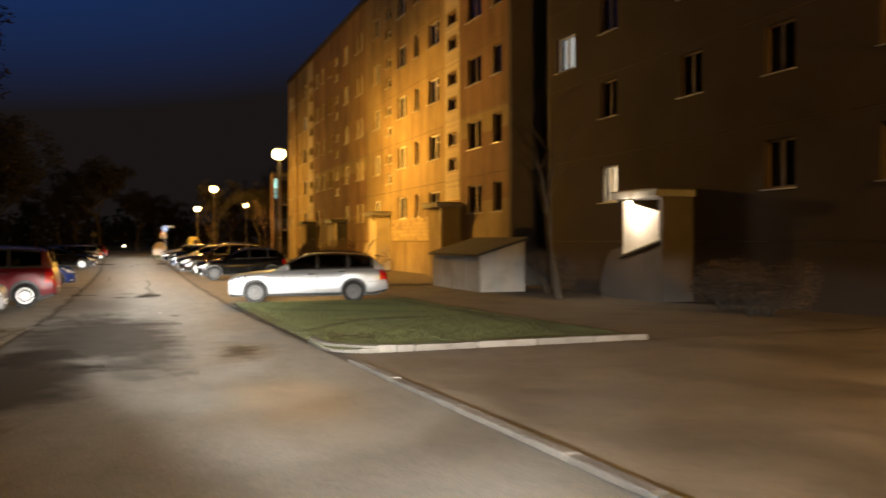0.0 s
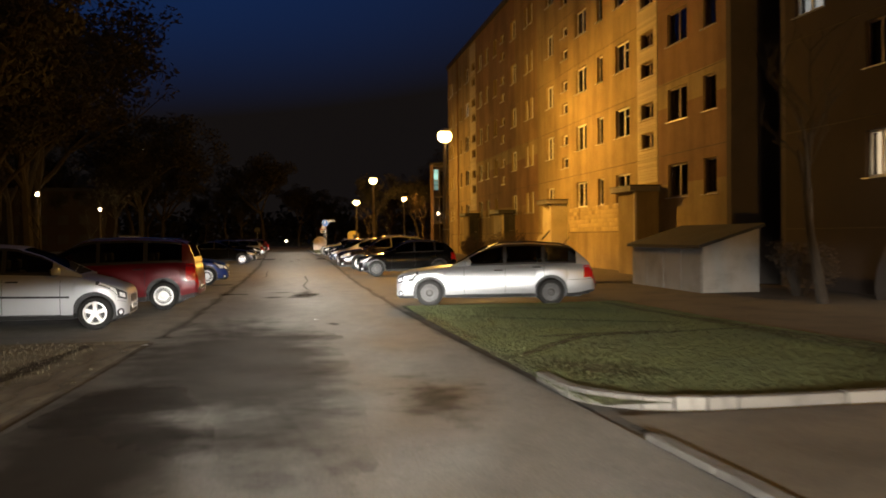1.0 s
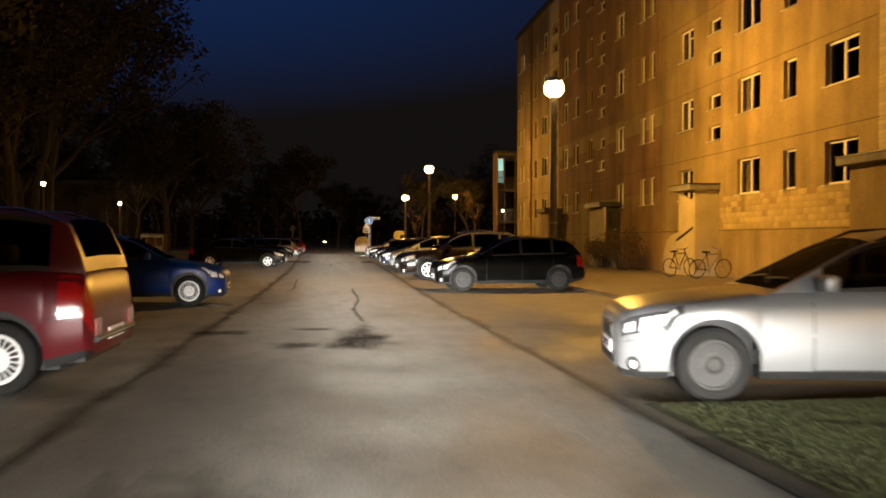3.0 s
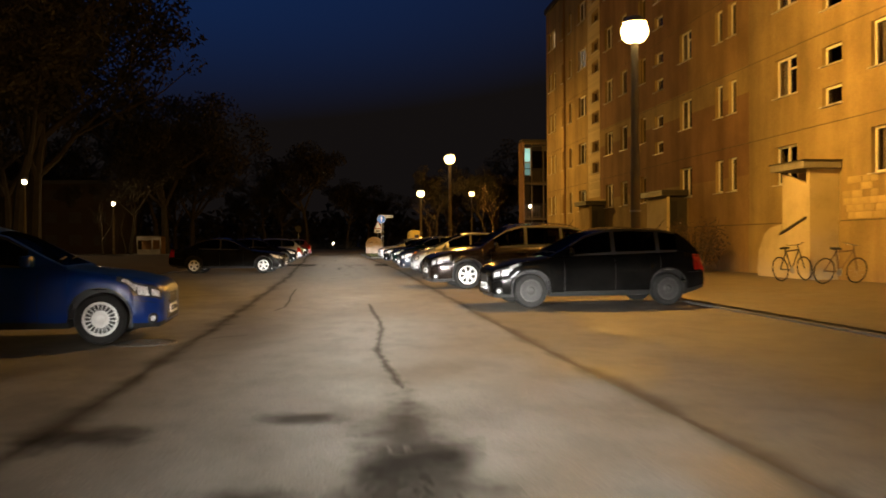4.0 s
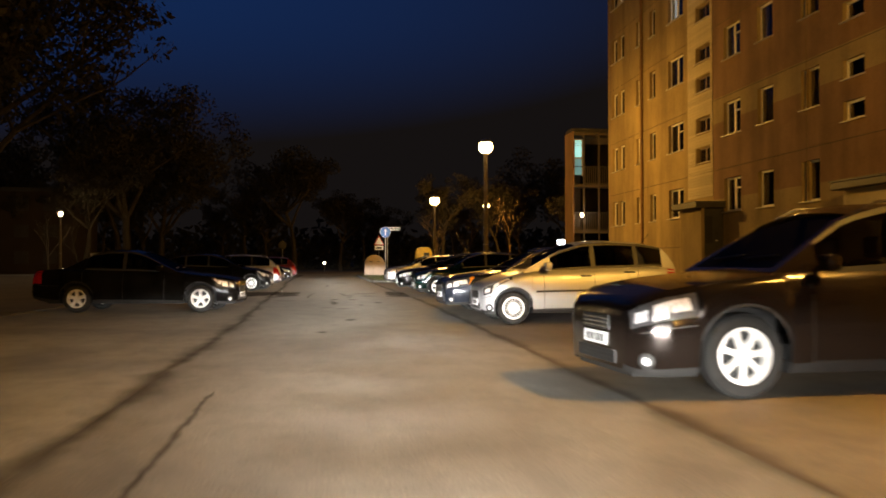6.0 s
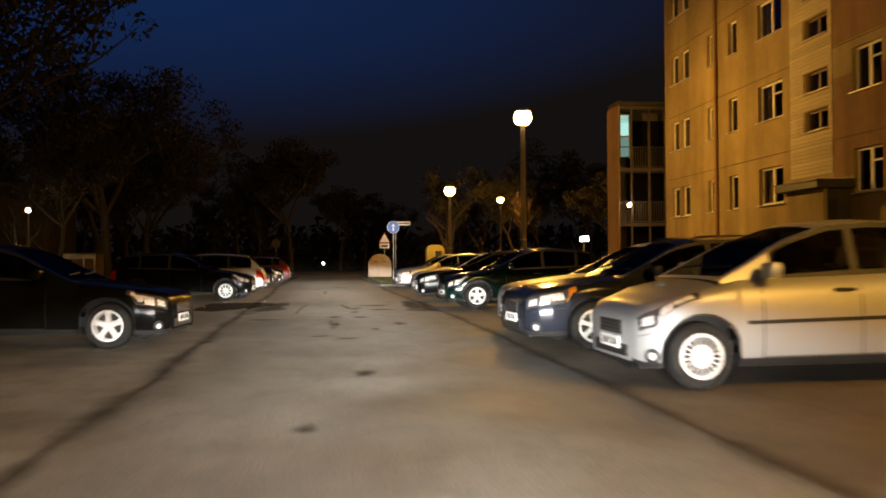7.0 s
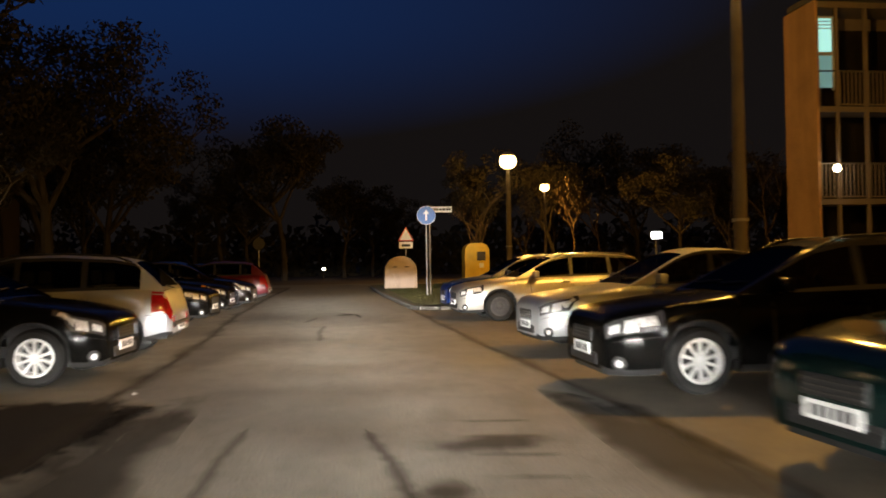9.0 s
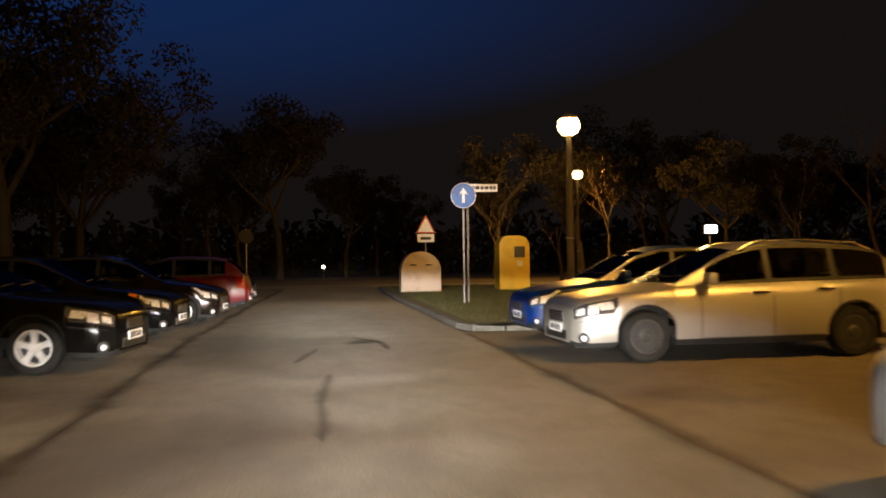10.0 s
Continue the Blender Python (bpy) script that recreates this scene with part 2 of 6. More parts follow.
M_CONC = surface("weathered_concrete", (0.29, 0.27, 0.245), (0.15, 0.138, 0.122), 0.8, 35, 0.9, bump=0.5)
M_GRASS = surface("short_grass", (0.062, 0.07, 0.018), (0.03, 0.033, 0.011), 0.55, 30, 0.95, bump=0.1, mix=0.8)
M_LITTER = surface("sandy_soil_with_leaves", (0.19, 0.155, 0.095), (0.055, 0.046, 0.03), 1.1, 9, 0.95, bump=0.5, mix=0.6)
M_SAND = stain_material("sandy_road_edge", (0.2, 0.17, 0.125), 1.4, (0.6, 1.7), 0.9, 1.3)
M_EARTH_SHADE = stain_material("trodden_earth_and_shade", (0.04, 0.03, 0.02), 1.6, (0.8, 1.9), 0.92, 1.6)
M_DRYGRASS = surface("dry_grass_and_leaves", (0.085, 0.072, 0.036), (0.035, 0.03, 0.017), 1.5, 14, 0.95, bump=0.2)
M_OCHRE = surface("ochre_plaster", (0.42, 0.315, 0.15), (0.23, 0.165, 0.078), 0.42, 18, 0.92, bump=0.4, mix=0.8, streak=0.28)
M_BROWN = surface("red_brown_plaster", (0.32, 0.187, 0.094), (0.175, 0.1, 0.052), 0.42, 18, 0.92, bump=0.4, mix=0.8, streak=0.28)
M_ORANGE = surface("orange_brown_plaster", (0.39, 0.255, 0.116), (0.215, 0.138, 0.062), 0.42, 18, 0.92, bump=0.4, mix=0.8, streak=0.28)
# Near-black plaster: the walls' lack of light is put into the colour.
M_UNLIT_WALL = surface("unlit_brown_plaster", (0.055, 0.036, 0.024), (0.032, 0.021, 0.014), 0.4, 22, 0.92, bump=0.35, mix=0.8)
# Dark panel tone for parts in shade; the shade is in the colour.
M_UNLIT_PANEL = surface("unlit_grey_brown_panel", (0.10, 0.08, 0.065), (0.06, 0.05, 0.04), 0.4, 20, 0.95, bump=0.35)
M_STONE = surface("patched_stone", (0.46, 0.36, 0.18), (0.3, 0.22, 0.11), 2.0, 18, 0.95, bump=0.7, per_object=0.14)
M_JOINT = surface("joint_mastic", (0.10, 0.075, 0.045), (0.06, 0.045, 0.03), 3, 40, 0.9)
M_CLAD = surface("cream_cladding", (0.58, 0.50, 0.33), (0.44, 0.36, 0.22), 1.2, 30, 0.85, per_object=0.12)
M_WHITE = surface("white_frame_paint", (0.78, 0.76, 0.70), (0.62, 0.6, 0.55), 4, 50, 0.5, bump=0.05)
M_WOODFR = surface("old_brown_frame", (0.16, 0.10, 0.06), (0.09, 0.06, 0.04), 5, 50, 0.6, bump=0.15)
M_SILL = surface("galvanised_sill", (0.62, 0.6, 0.56), (0.42, 0.4, 0.37), 3, 40, 0.45, 0.3, bump=0.1)
M_CURTAIN = surface("pale_curtain", (0.55, 0.5, 0.42), (0.38, 0.34, 0.28), 6, 30, 0.95)
# Near-black colour stands in for rooms without light.
M_UNLIT_ROOM = surface("unlit_room", (0.06, 0.05, 0.045), (0.04, 0.035, 0.03), 1, 10, 0.95, bump=0)
M_PANE = clear_glass("window_glass", (0.55, 0.55, 0.55))
M_CARGLASS = clear_glass("tinted_car_glass", (0.16, 0.165, 0.17), 0.02, 0.05)
# Darker tint for the windows of the black and green cars.
M_DARKGLASS = clear_glass("dark_car_glass", (0.035, 0.036, 0.038), 0.02, 0.04)
M_TYRE = surface("tyre_rubber", (0.016, 0.0155, 0.015), (0.01, 0.01, 0.01), 8, 60, 0.9, bump=0.3, spec=0.25)
M_ALLOY = surface("alloy_wheel", (0.78, 0.78, 0.77), (0.55, 0.55, 0.54), 9, 60, 0.4, 0.25, bump=0.05)
M_STEELCAP = surface("silver_hubcap", (0.72, 0.715, 0.7), (0.5, 0.495, 0.48), 9, 60, 0.45, 0.15, bump=0.05)
M_BLACKPL = surface("black_plastic", (0.013, 0.013, 0.013), (0.008, 0.008, 0.008), 6, 70, 0.55, bump=0.15)
M_SEAT = surface("grey_upholstery", (0.05, 0.048, 0.045), (0.03, 0.03, 0.03), 6, 60, 0.95, bump=0.2)
M_CHROME = surface("chrome", (0.8, 0.8, 0.8), (0.65, 0.65, 0.65), 5, 40, 0.12, 1.0, bump=0)
M_LAMPGLASS = surface("headlight_glass", (0.1, 0.1, 0.105), (0.035, 0.035, 0.037), 14, 45, 0.12, 0.3, bump=0.5, coat=1.0)
# Near-white diffuse colour imitates the glint that reflectors throw back.
M_REFLECTOR_GLINT = surface("lamp_reflector_glint", (0.92, 0.93, 0.95), (0.4, 0.4, 0.41), 26, 60, 0.25, 0.1, bump=0.6, coat=1.0)
M_TAIL = surface("red_tail_lens", (0.36, 0.008, 0.008), (0.2, 0.005, 0.005), 10, 60, 0.12, bump=0.1, coat=1.0)
M_AMBER = surface("amber_lens", (0.75, 0.28, 0.02), (0.5, 0.16, 0.01), 10, 60, 0.15, bump=0.1, coat=1.0)
M_PLATE = surface("white_plate", (0.8, 0.8, 0.78), (0.66, 0.66, 0.64), 5, 50, 0.4, bump=0)
M_INK = surface("plate_ink", (0.02, 0.02, 0.025), (0.015, 0.015, 0.018), 5, 50, 0.5, bump=0)
M_BARK = surface("bark", (0.05, 0.04, 0.03), (0.025, 0.02, 0.015), 3, 30, 0.95, bump=0.9)
M_LEAF = surface("dark_foliage", (0.04, 0.034, 0.022), (0.02, 0.017, 0.011), 1.5, 10, 0.9, bump=0)
M_TWIG = surface("bare_twigs", (0.075, 0.05, 0.03), (0.045, 0.03, 0.018), 2, 20, 0.95, bump=0)
M_POLE = surface("concrete_pole", (0.2, 0.17, 0.13), (0.12, 0.1, 0.078), 1.5, 40, 0.9, bump=0.4)
M_GALV = surface("galvanised_steel", (0.42, 0.42, 0.41), (0.28, 0.28, 0.27), 4, 50, 0.5, 0.6, bump=0.1)
M_ROOF = surface("bitumen_roof", (0.05, 0.048, 0.045), (0.03, 0.03, 0.03), 1, 25, 0.95, bump=0.4)
M_SIGNBLUE = surface("blue_sign_sheeting", (0.03, 0.16, 0.5), (0.02, 0.11, 0.38), 4, 60, 0.35, bump=0)
M_SIGNWHITE = surface("white_sign_sheeting", (0.8, 0.8, 0.8), (0.68, 0.68, 0.68), 4, 60, 0.35, bump=0)
M_SIGNRED = surface("red_sign_sheeting", (0.6, 0.02, 0.02), (0.45, 0.015, 0.015), 4, 60, 0.35, bump=0)
M_YELLOW = surface("yellow_bin_paint", (0.75, 0.5, 0.02), (0.55, 0.36, 0.02), 2, 40, 0.45, bump=0.1)
M_BINBEIGE = surface("beige_fibreglass", (0.52, 0.42, 0.34), (0.36, 0.28, 0.22), 2, 40, 0.6, bump=0.15)
M_DARKMET = surface("dark_painted_metal", (0.05, 0.045, 0.04), (0.03, 0.028, 0.025), 4, 50, 0.5, 0.3, bump=0.1)
M_SODIUM = glow("sodium_lamp", (1.0, 0.66, 0.24), 14)
M_FARGLOW = glow("distant_sodium_lamp", (1.0, 0.72, 0.4), 14)
M_TEAL = glow("teal_lit_window", (0.3, 0.72, 0.75), 0.9)
M_TEALDIM = glow("dim_teal_window", (0.12, 0.3, 0.36), 0.5)
M_WARMWIN = glow("lit_curtain", (1.0, 0.78, 0.5), 2.2)
M_COOLWIN = glow("cool_lit_window", (0.85, 0.85, 0.8), 0.9)
M_BULB = glow("porch_bulb", (1.0, 0.8, 0.55), 12)
PAINTS = {
    "silver": paint("silver_paint", (0.4, 0.41, 0.425), 0.4, 0.42),
    # Silver toned down to offset the excess beam light on one car.
    "dimmed_silver": paint("dimmed_silver_paint", (0.3, 0.305, 0.31), 0.45, 0.38),
    "warm_silver": paint("warm_silver_paint", (0.42, 0.4, 0.365), 0.6, 0.38),
    "black": paint("black_paint", (0.0028, 0.0027, 0.0026), 0.0, 0.13, 0.02),
    "dark_brown": paint("dark_brown_paint", (0.016, 0.011, 0.009), 0.5, 0.16, 0.3),
    "dark_blue": paint("dark_blue_grey_paint", (0.018, 0.022, 0.034), 0.2, 0.13, 0.12),
    "blue": paint("bright_blue_paint", (0.0008, 0.022, 0.15), 0.0, 0.3, 0.15),
    "green": paint("dark_green_paint", (0.002, 0.011, 0.010), 0.2, 0.1, 0.1),
    "red": paint("red_paint", (0.095, 0.003, 0.006), 0.1, 0.34, 0.12),
}

# ---- building helpers ----
def link_mesh(name, mesh, parent=None, label=""):
    ob = new(name, mesh)
    ob.parent = parent
    if label:
        ob["label"] = label
    return ob


def to_mesh(name, bm, mats, smooth=False, sharp=35):
    mesh = bpy.data.meshes.new(name)
    bmesh.ops.recalc_face_normals(bm, faces=bm.faces[:])
    bm.to_mesh(mesh)
    bm.free()
    for m in mats if isinstance(mats, (list, tuple)) else [mats]:
        mesh.materials.append(m)
    if smooth:
        for p in mesh.polygons:
            p.use_smooth = True
        mesh.set_sharp_from_angle(angle=radians(sharp))
    return mesh


def part(name, bm, mats, parent, label="", smooth=False):
    return link_mesh(name, to_mesh(name, bm, mats, smooth), parent, label)


def thing(name, m, label, category, group="", kind=""):
    ob = new(name)
    ob.empty_display_size = 0.3
    ob.matrix_basis = m
    return tagged(ob, label, category, group, kind)


def box(bm, x0, y0, z0, x1, y1, z1, bevel=0.0, mat=0):
    vs = [bm.verts.new((x, y, z)) for x in (x0, x1) for y in (y0, y1) for z in (z0, z1)]
    fs = [bm.faces.new([vs[i] for i in q]) for q in ((0, 1, 3, 2), (4, 6, 7, 5), (0, 4, 5, 1), (2, 3, 7, 6), (0, 2, 6, 4), (1, 5, 7, 3))]
    for f in fs:
        f.material_index = mat
    if bevel:
        edges = list({e for f in fs for e in f.edges})
        bmesh.ops.bevel(bm, geom=edges, offset=bevel, segments=2, affect="EDGES", profile=0.5)
    return bm


def tube(bm, path, radii, sides=10, mat=0, caps=True):
    """A round tube along the points of path."""
    rings = []
    path = [Vector(p) for p in path]
    for i, p in enumerate(path):
        a = path[max(i - 1, 0)]
        b = path[min(i + 1, len(path) - 1)]
        d = (b - a).normalized()
        side = d.orthogonal().normalized() if abs(d.z) > 0.95 else d.cross(Vector((0, 0, 1))).normalized()
        up = side.cross(d)
        r = radii[i] if isinstance(radii, (list, tuple)) else radii
        rings.append([bm.verts.new(p + r * (math.cos(k * math.tau / sides) * side + math.sin(k * math.tau / sides) * up)) for k in range(sides)])
    for r0, r1 in zip(rings, rings[1:]):
        for k in range(sides):
            f = bm.faces.new((r0[k], r0[(k + 1) % sides], r1[(k + 1) % sides], r1[k]))
            f.material_index = mat
    if caps:
        bm.faces.new(rings[0][::-1]).material_index = mat
        bm.faces.new(rings[-1]).material_index = mat


def lathe(bm, profile, sides=24, axis="z", mat=0):
    """Turn (radius, height) pairs round an axis."""
    rings = []
    for r, h in profile:
        ring = []
        for k in range(sides):
            a = k * math.tau / sides
            c = (r * math.cos(a), r * math.sin(a), h)
            ring.append(bm.verts.new(c if axis == "z" else (c[0], c[2], c[1])))
        rings.append(ring)
    for r0, r1 in zip(rings, rings[1:]):
        for k in range(sides):
            f = bm.faces.new((r0[k], r0[(k + 1) % sides], r1[(k + 1) % sides], r1[k]))
            f.material_index = mat


def prism(bm, outline, z0, z1, axis="z", mat=0):
    """A flat outline given thickness; axis names the direction of the thickness."""
    def at(a, b, c):
        return {"z": (a, b, c), "y": (a, c, b), "x": (c, a, b)}[axis]
    lo = [bm.verts.new(at(a, b, z0)) for a, b in outline]
    hi = [bm.verts.new(at(a, b, z1)) for a, b in outline]
    n = len(outline)
    bm.faces.new(lo[::-1]).material_index = mat
    bm.faces.new(hi).material_index = mat
    for i in range(n):
        bm.faces.new((lo[i], lo[(i + 1) % n], hi[(i + 1) % n], hi[i])).material_index = mat


# ---- ground, road, lots ----
def sheet(name, xs_of_y, ys, z_off, mat, label, category, columns=6, kind="structure"):
    """A sheet that follows the street's height, between two edges given as functions of y."""
    bm = bmesh.new()
    rows = []
    for y in ys:
        a, b = xs_of_y(y)
        rows.append([bm.verts.new((a + (b - a) * i / columns, y, ground_z(y) + z_off)) for i in range(columns + 1)])
    for r0, r1 in zip(rows, rows[1:]):
        for i in range(columns):
            bm.faces.new((r0[i], r0[i + 1], r1[i + 1], r1[i]))
    ob = link_mesh(name, to_mesh(name, bm, mat))
    return tagged(ob, label, category, kind=kind)


def steps(a, b, d):
    n = max(1, round((b - a) / d))
    return [a + (b - a) * i / n for i in range(n + 1)]


sheet("ground", lambda y: (-900, 900), [-900, -300, -100, -40] + steps(-30, 30, 1.5) + [60, 130, 300, 900, 2500], -0.03, M_SOIL, "bare dark soil reaching to the horizon", "ground", 40)
sheet("road", lambda y: (road_left(y), road_right(y)), steps(-25, 116, 1.0), 0.0, M_ROAD, "worn patched grey asphalt residential street", "road")
sheet("cross_road", lambda y: (-90, 90), steps(116, 123, 3.5), 0.0, M_ROAD, "dark asphalt cross street at the far end", "road", 24)
sheet("parking_lot_left", lambda y: (-6.35, road_left(y)), steps(17.5, 104, 1.5), 0.001, M_LOTPALE, "pale worn asphalt parking strip", "parking lot", 8)
sheet("parking_lot_right", lambda y: (road_right(y), 7.3), steps(22.2, 86.5, 1.5), 0.001, M_LOT, "brownish worn asphalt parking strip before the flats", "parking lot", 6)
sheet("yard_path", lambda y: (7.42, 14.64), steps(31, 86.5, 1.5), 0.06, M_LOT, "asphalt path along the block of flats", "pavement", 6)
sheet("driveway", lambda y: (3.54, 15.4), steps(-25, 10.4, 1.2), 0.002, M_LOT, "asphalt driveway at the street corner", "driveway", 6)
# Pavement in poor light; the soil colour stands in for its darkness.
sheet("pavement", lambda y: (8.5, 15.4), steps(10.4, 31, 1.2), 0.01, M_SOIL, "unlit pavement beside the lawn, darkened with a soil colour", "planting bed", 6)
sheet("verge", lambda y: (-13.0, road_left(y) - 0.05), steps(-25, 17.5, 1.2), 0.03, M_LITTER, "muddy grass verge with fallen leaves", "verge", 8)
sheet("lawn", lambda y: (road_right(y) + 0.1, 8.5), steps(10.6, 23.2, 0.8), 0.05, M_GRASS, "short green lawn behind a kerb", "lawn", 8)
sheet("island", lambda y: (road_right(y) + 0.15, 11.0), steps(86.7, 114, 1.2), 0.12, M_GRASS, "raised grass island with road signs", "traffic island", 8)


def ragged_strip(name, line, ys, width, z_off, mat, label, seed):
    """A narrow uneven strip of dirt or tar along a line."""
    rnd = random.Random(seed)
    bm = bmesh.new()
    uv = bm.loops.layers.uv.new("UVMap")
    prev = None
    p0, p1, p2 = [rnd.uniform(0, math.tau) for _ in range(3)]
    for y in ys:
        w = width * (0.85 + 0.28 * math.sin(y * 1.9 + p0) + 0.17 * math.sin(y * 4.7 + p1))
        x = line(y) + 0.022 * math.sin(y * 1.3 + p1) + 0.008 * math.sin(y * 2.9 + p2)
        row = [bm.verts.new((x + k * w / 2, y, ground_z(y) + z_off)) for k in (-1, 0, 1)]
        if prev:
            for k in (0, 1):
                f = bm.faces.new((prev[k], prev[k + 1], row[k + 1], row[k]))
                for loop in f.loops:
                    loop[uv].uv = (0.0 if loop.vert in (prev[1], row[1]) else 1.0, 0.0)
        prev = row
    return tagged(link_mesh(name, to_mesh(name, bm, mat)), label, "road seam", kind="structure")


ragged_strip("road_seam", road_left, steps(18, 112, 0.2), 0.44, 0.006, M_SEAM, "dark dirt-filled seam along the road edge", 1)
ragged_strip("road_seam", lambda y: road_right(y) + 0.02, steps(11.5, 86, 0.2), 0.4, 0.006, M_SOFTSEAM, "dark dirt-filled seam along the road edge", 2)
ragged_strip("road_seam", lambda y: road_left(y) - 0.3, steps(-20, 17, 0.2), 0.75, 0.038, M_SAND, "pale sandy edge of the verge", 3)
ragged_strip("road_seam", lambda y: road_left(y) - 0.85, steps(6, 17, 0.2), 0.35, 0.04, M_EARTH_SHADE, "muddy rut in the verge", 6)


def crack(points, width, seed, mat=None, z_off=0.005):
    """A crack or tar joint along a bent line on the asphalt, uneven in width."""
    rnd = random.Random(seed)
    bm = bmesh.new()
    uv = bm.loops.layers.uv.new("UVMap")
    line = [Vector((x, y, 0)) for x, y in points]
    fine = []
    for p, q in zip(line, line[1:]):
        n = max(2, round((q - p).length / 0.09))
        fine += [p.lerp(q, i / n) for i in range(n)]
    fine.append(line[-1])
    prev = None
    drift = 0.0
    for i, p in enumerate(fine):
        d = (fine[min(i + 1, len(fine) - 1)] - fine[max(i - 1, 0)]).normalized()
        side = Vector((-d.y, d.x, 0))
        drift = 0.88 * drift + rnd.gauss(0, 0.006)
        taper = min(1.0, (i + 0.6) / 4, (len(fine) - i) / 4)
        w = width * taper * (rnd.uniform(0.9, 1.1) if mat else rnd.uniform(0.6, 1.3))
        row = []
        for k in (-1, 0, 1):
            v = p + side * (drift + k * w / 2)
            row.append(bm.verts.new((v.x, v.y, ground_z(v.y) + z_off)))
        if prev:
            for k in (0, 1):
                f = bm.faces.new((prev[k], prev[k + 1], row[k + 1], row[k]))
                for loop in f.loops:
                    loop[uv].uv = (0.0 if loop.vert in (prev[1], row[1]) else 1.0, 0.0)
        prev = row
    return tagged(link_mesh("road_crack", to_mesh("road_crack", bm, mat or M_CRACK)), "tar-filled crack in the asphalt", "road crack", "road cracks", "structure")


CRACKS = [
    ([(1.24, 40.5), (1.26, 39.0), (1.3, 37.2), (1.31, 35.7), (1.16, 33.2), (1.23, 32.0), (1.34, 30.7)], 0.15),
    ([(-0.5, 46.2), (-0.4, 42.1), (-0.34, 39.9), (-0.46, 39.0)], 0.1),
    ([(-1.0, 34.6), (-0.75, 34.95), (-0.45, 35.08)], 0.09),
    ([(0.54, 69.6), (0.7, 68.5), (0.75, 67.4), (1.0, 66.9)], 0.2),
    ([(1.2, 69.8), (1.85, 69.7)], 0.2), ([(1.2, 69.2), (1.85, 69.1)], 0.17), ([(1.2, 68.6), (1.8, 68.5)], 0.17), ([(1.2, 68.0), (1.8, 67.9)], 0.14),
    ([(0.3, 85.8), (0.72, 84.9), (0.85, 83.6)], 0.2),
]
for k, (line, width) in enumerate(CRACKS):
    crack(line, width, 200 + k)
crack([(0.36, 63.4), (0.46, 62.0), (0.44, 61.2)], 0.26, 223, M_SOFTSEAM)
crack([(-0.33, 69.8), (-0.44, 67.0), (-0.42, 65.6)], 0.16, 220, M_SOFTSEAM)
crack([(0.02, 81.0), (-0.03, 79.5), (0.0, 77.4)], 0.2, 221, M_SOFTSEAM)
crack([(-0.2, 84.0), (-0.42, 82.2)], 0.2, 222, M_SOFTSEAM)


def blotch(cx, cy, rx, ry, seed, mat=None, z_off=0.005):
    """An uneven tar patch or damp spot on the asphalt."""
    rx, ry = rx * 1.35, ry * 1.35
    rnd = random.Random(seed)
    ph = [(rnd.uniform(0, math.tau), rnd.uniform(0.03, 0.14) / (k * 0.8 + 1.0)) for k in range(9)]
    bm = bmesh.new()
    n = 44
    rim = []
    for i in range(n):
        a = i * math.tau / n
        r = 1 + sum(s * math.sin((k + 2) * a + p) for k, (p, s) in enumerate(ph))
        x, y = cx + rx * r * math.cos(a), cy + ry * r * math.sin(a)
        rim.append(bm.verts.new((x, y, ground_z(y) + z_off)))
    mid = bm.verts.new((cx, cy, ground_z(cy) + z_off))
    uv = bm.loops.layers.uv.new("UVMap")
    for i in range(n):
        f = bm.faces.new((mid, rim[i], rim[(i + 1) % n]))
        for loop in f.loops:
            loop[uv].uv = (0.0 if loop.vert is mid else 1.0, 0.0)
    return tagged(link_mesh("asphalt_patch", to_mesh("asphalt_patch", bm, mat or M_STAIN)), "dark uneven tar patch on the asphalt", "asphalt patch", "asphalt patches", "structure")


def patch_outline(points, seed, mat=None, z_off=0.005, label="dark damp stretch of asphalt"):
    """A stain with a given rough outline; its edge wanders."""
    rnd = random.Random(seed)
    cx = sum(p[0] for p in points) / len(points)
    cy = sum(p[1] for p in points) / len(points)
    bm = bmesh.new()
    uv = bm.loops.layers.uv.new("UVMap")
    rim = []
    for (x0, y0), (x1, y1) in zip(points, points[1:] + points[:1]):
        for i in range(8):
            u = i / 8
            x, y = x0 + (x1 - x0) * u, y0 + (y1 - y0) * u
            g = 1.12 * (1 + rnd.gauss(0, 0.025))
            y = cy + (y - cy) * g
            rim.append(bm.verts.new((cx + (x - cx) * g, y, ground_z(y) + z_off)))
    rings = [rim]
    for level in (0.75, 0.5, 0.25):
        rings.append([bm.verts.new((cx + (v.co.x - cx) * level, cy + (v.co.y - cy) * level, ground_z(cy + (v.co.y - cy) * level) + z_off)) for v in rim])
    mid = bm.verts.new((cx, cy, ground_z(cy) + z_off))
    levels = {v: lev for ring, lev in zip(rings, (1.0, 0.75, 0.5, 0.25)) for v in ring}
    levels[mid] = 0.0
    n = len(rim)
    for i in range(n):
        j = (i + 1) % n
        made = [bm.faces.new((r1[i], r0[i], r0[j], r1[j])) for r0, r1 in zip(rings, rings[1:])]
        made.append(bm.faces.new((mid, rings[-1][i], rings[-1][j])))
        for f in made:
            for loop in f.loops:
                loop[uv].uv = (levels[loop.vert], 0.0)
    return tagged(link_mesh("asphalt_patch", to_mesh("asphalt_patch", bm, mat or M_STAIN)), label, "asphalt patch", "asphalt patches", "structure")


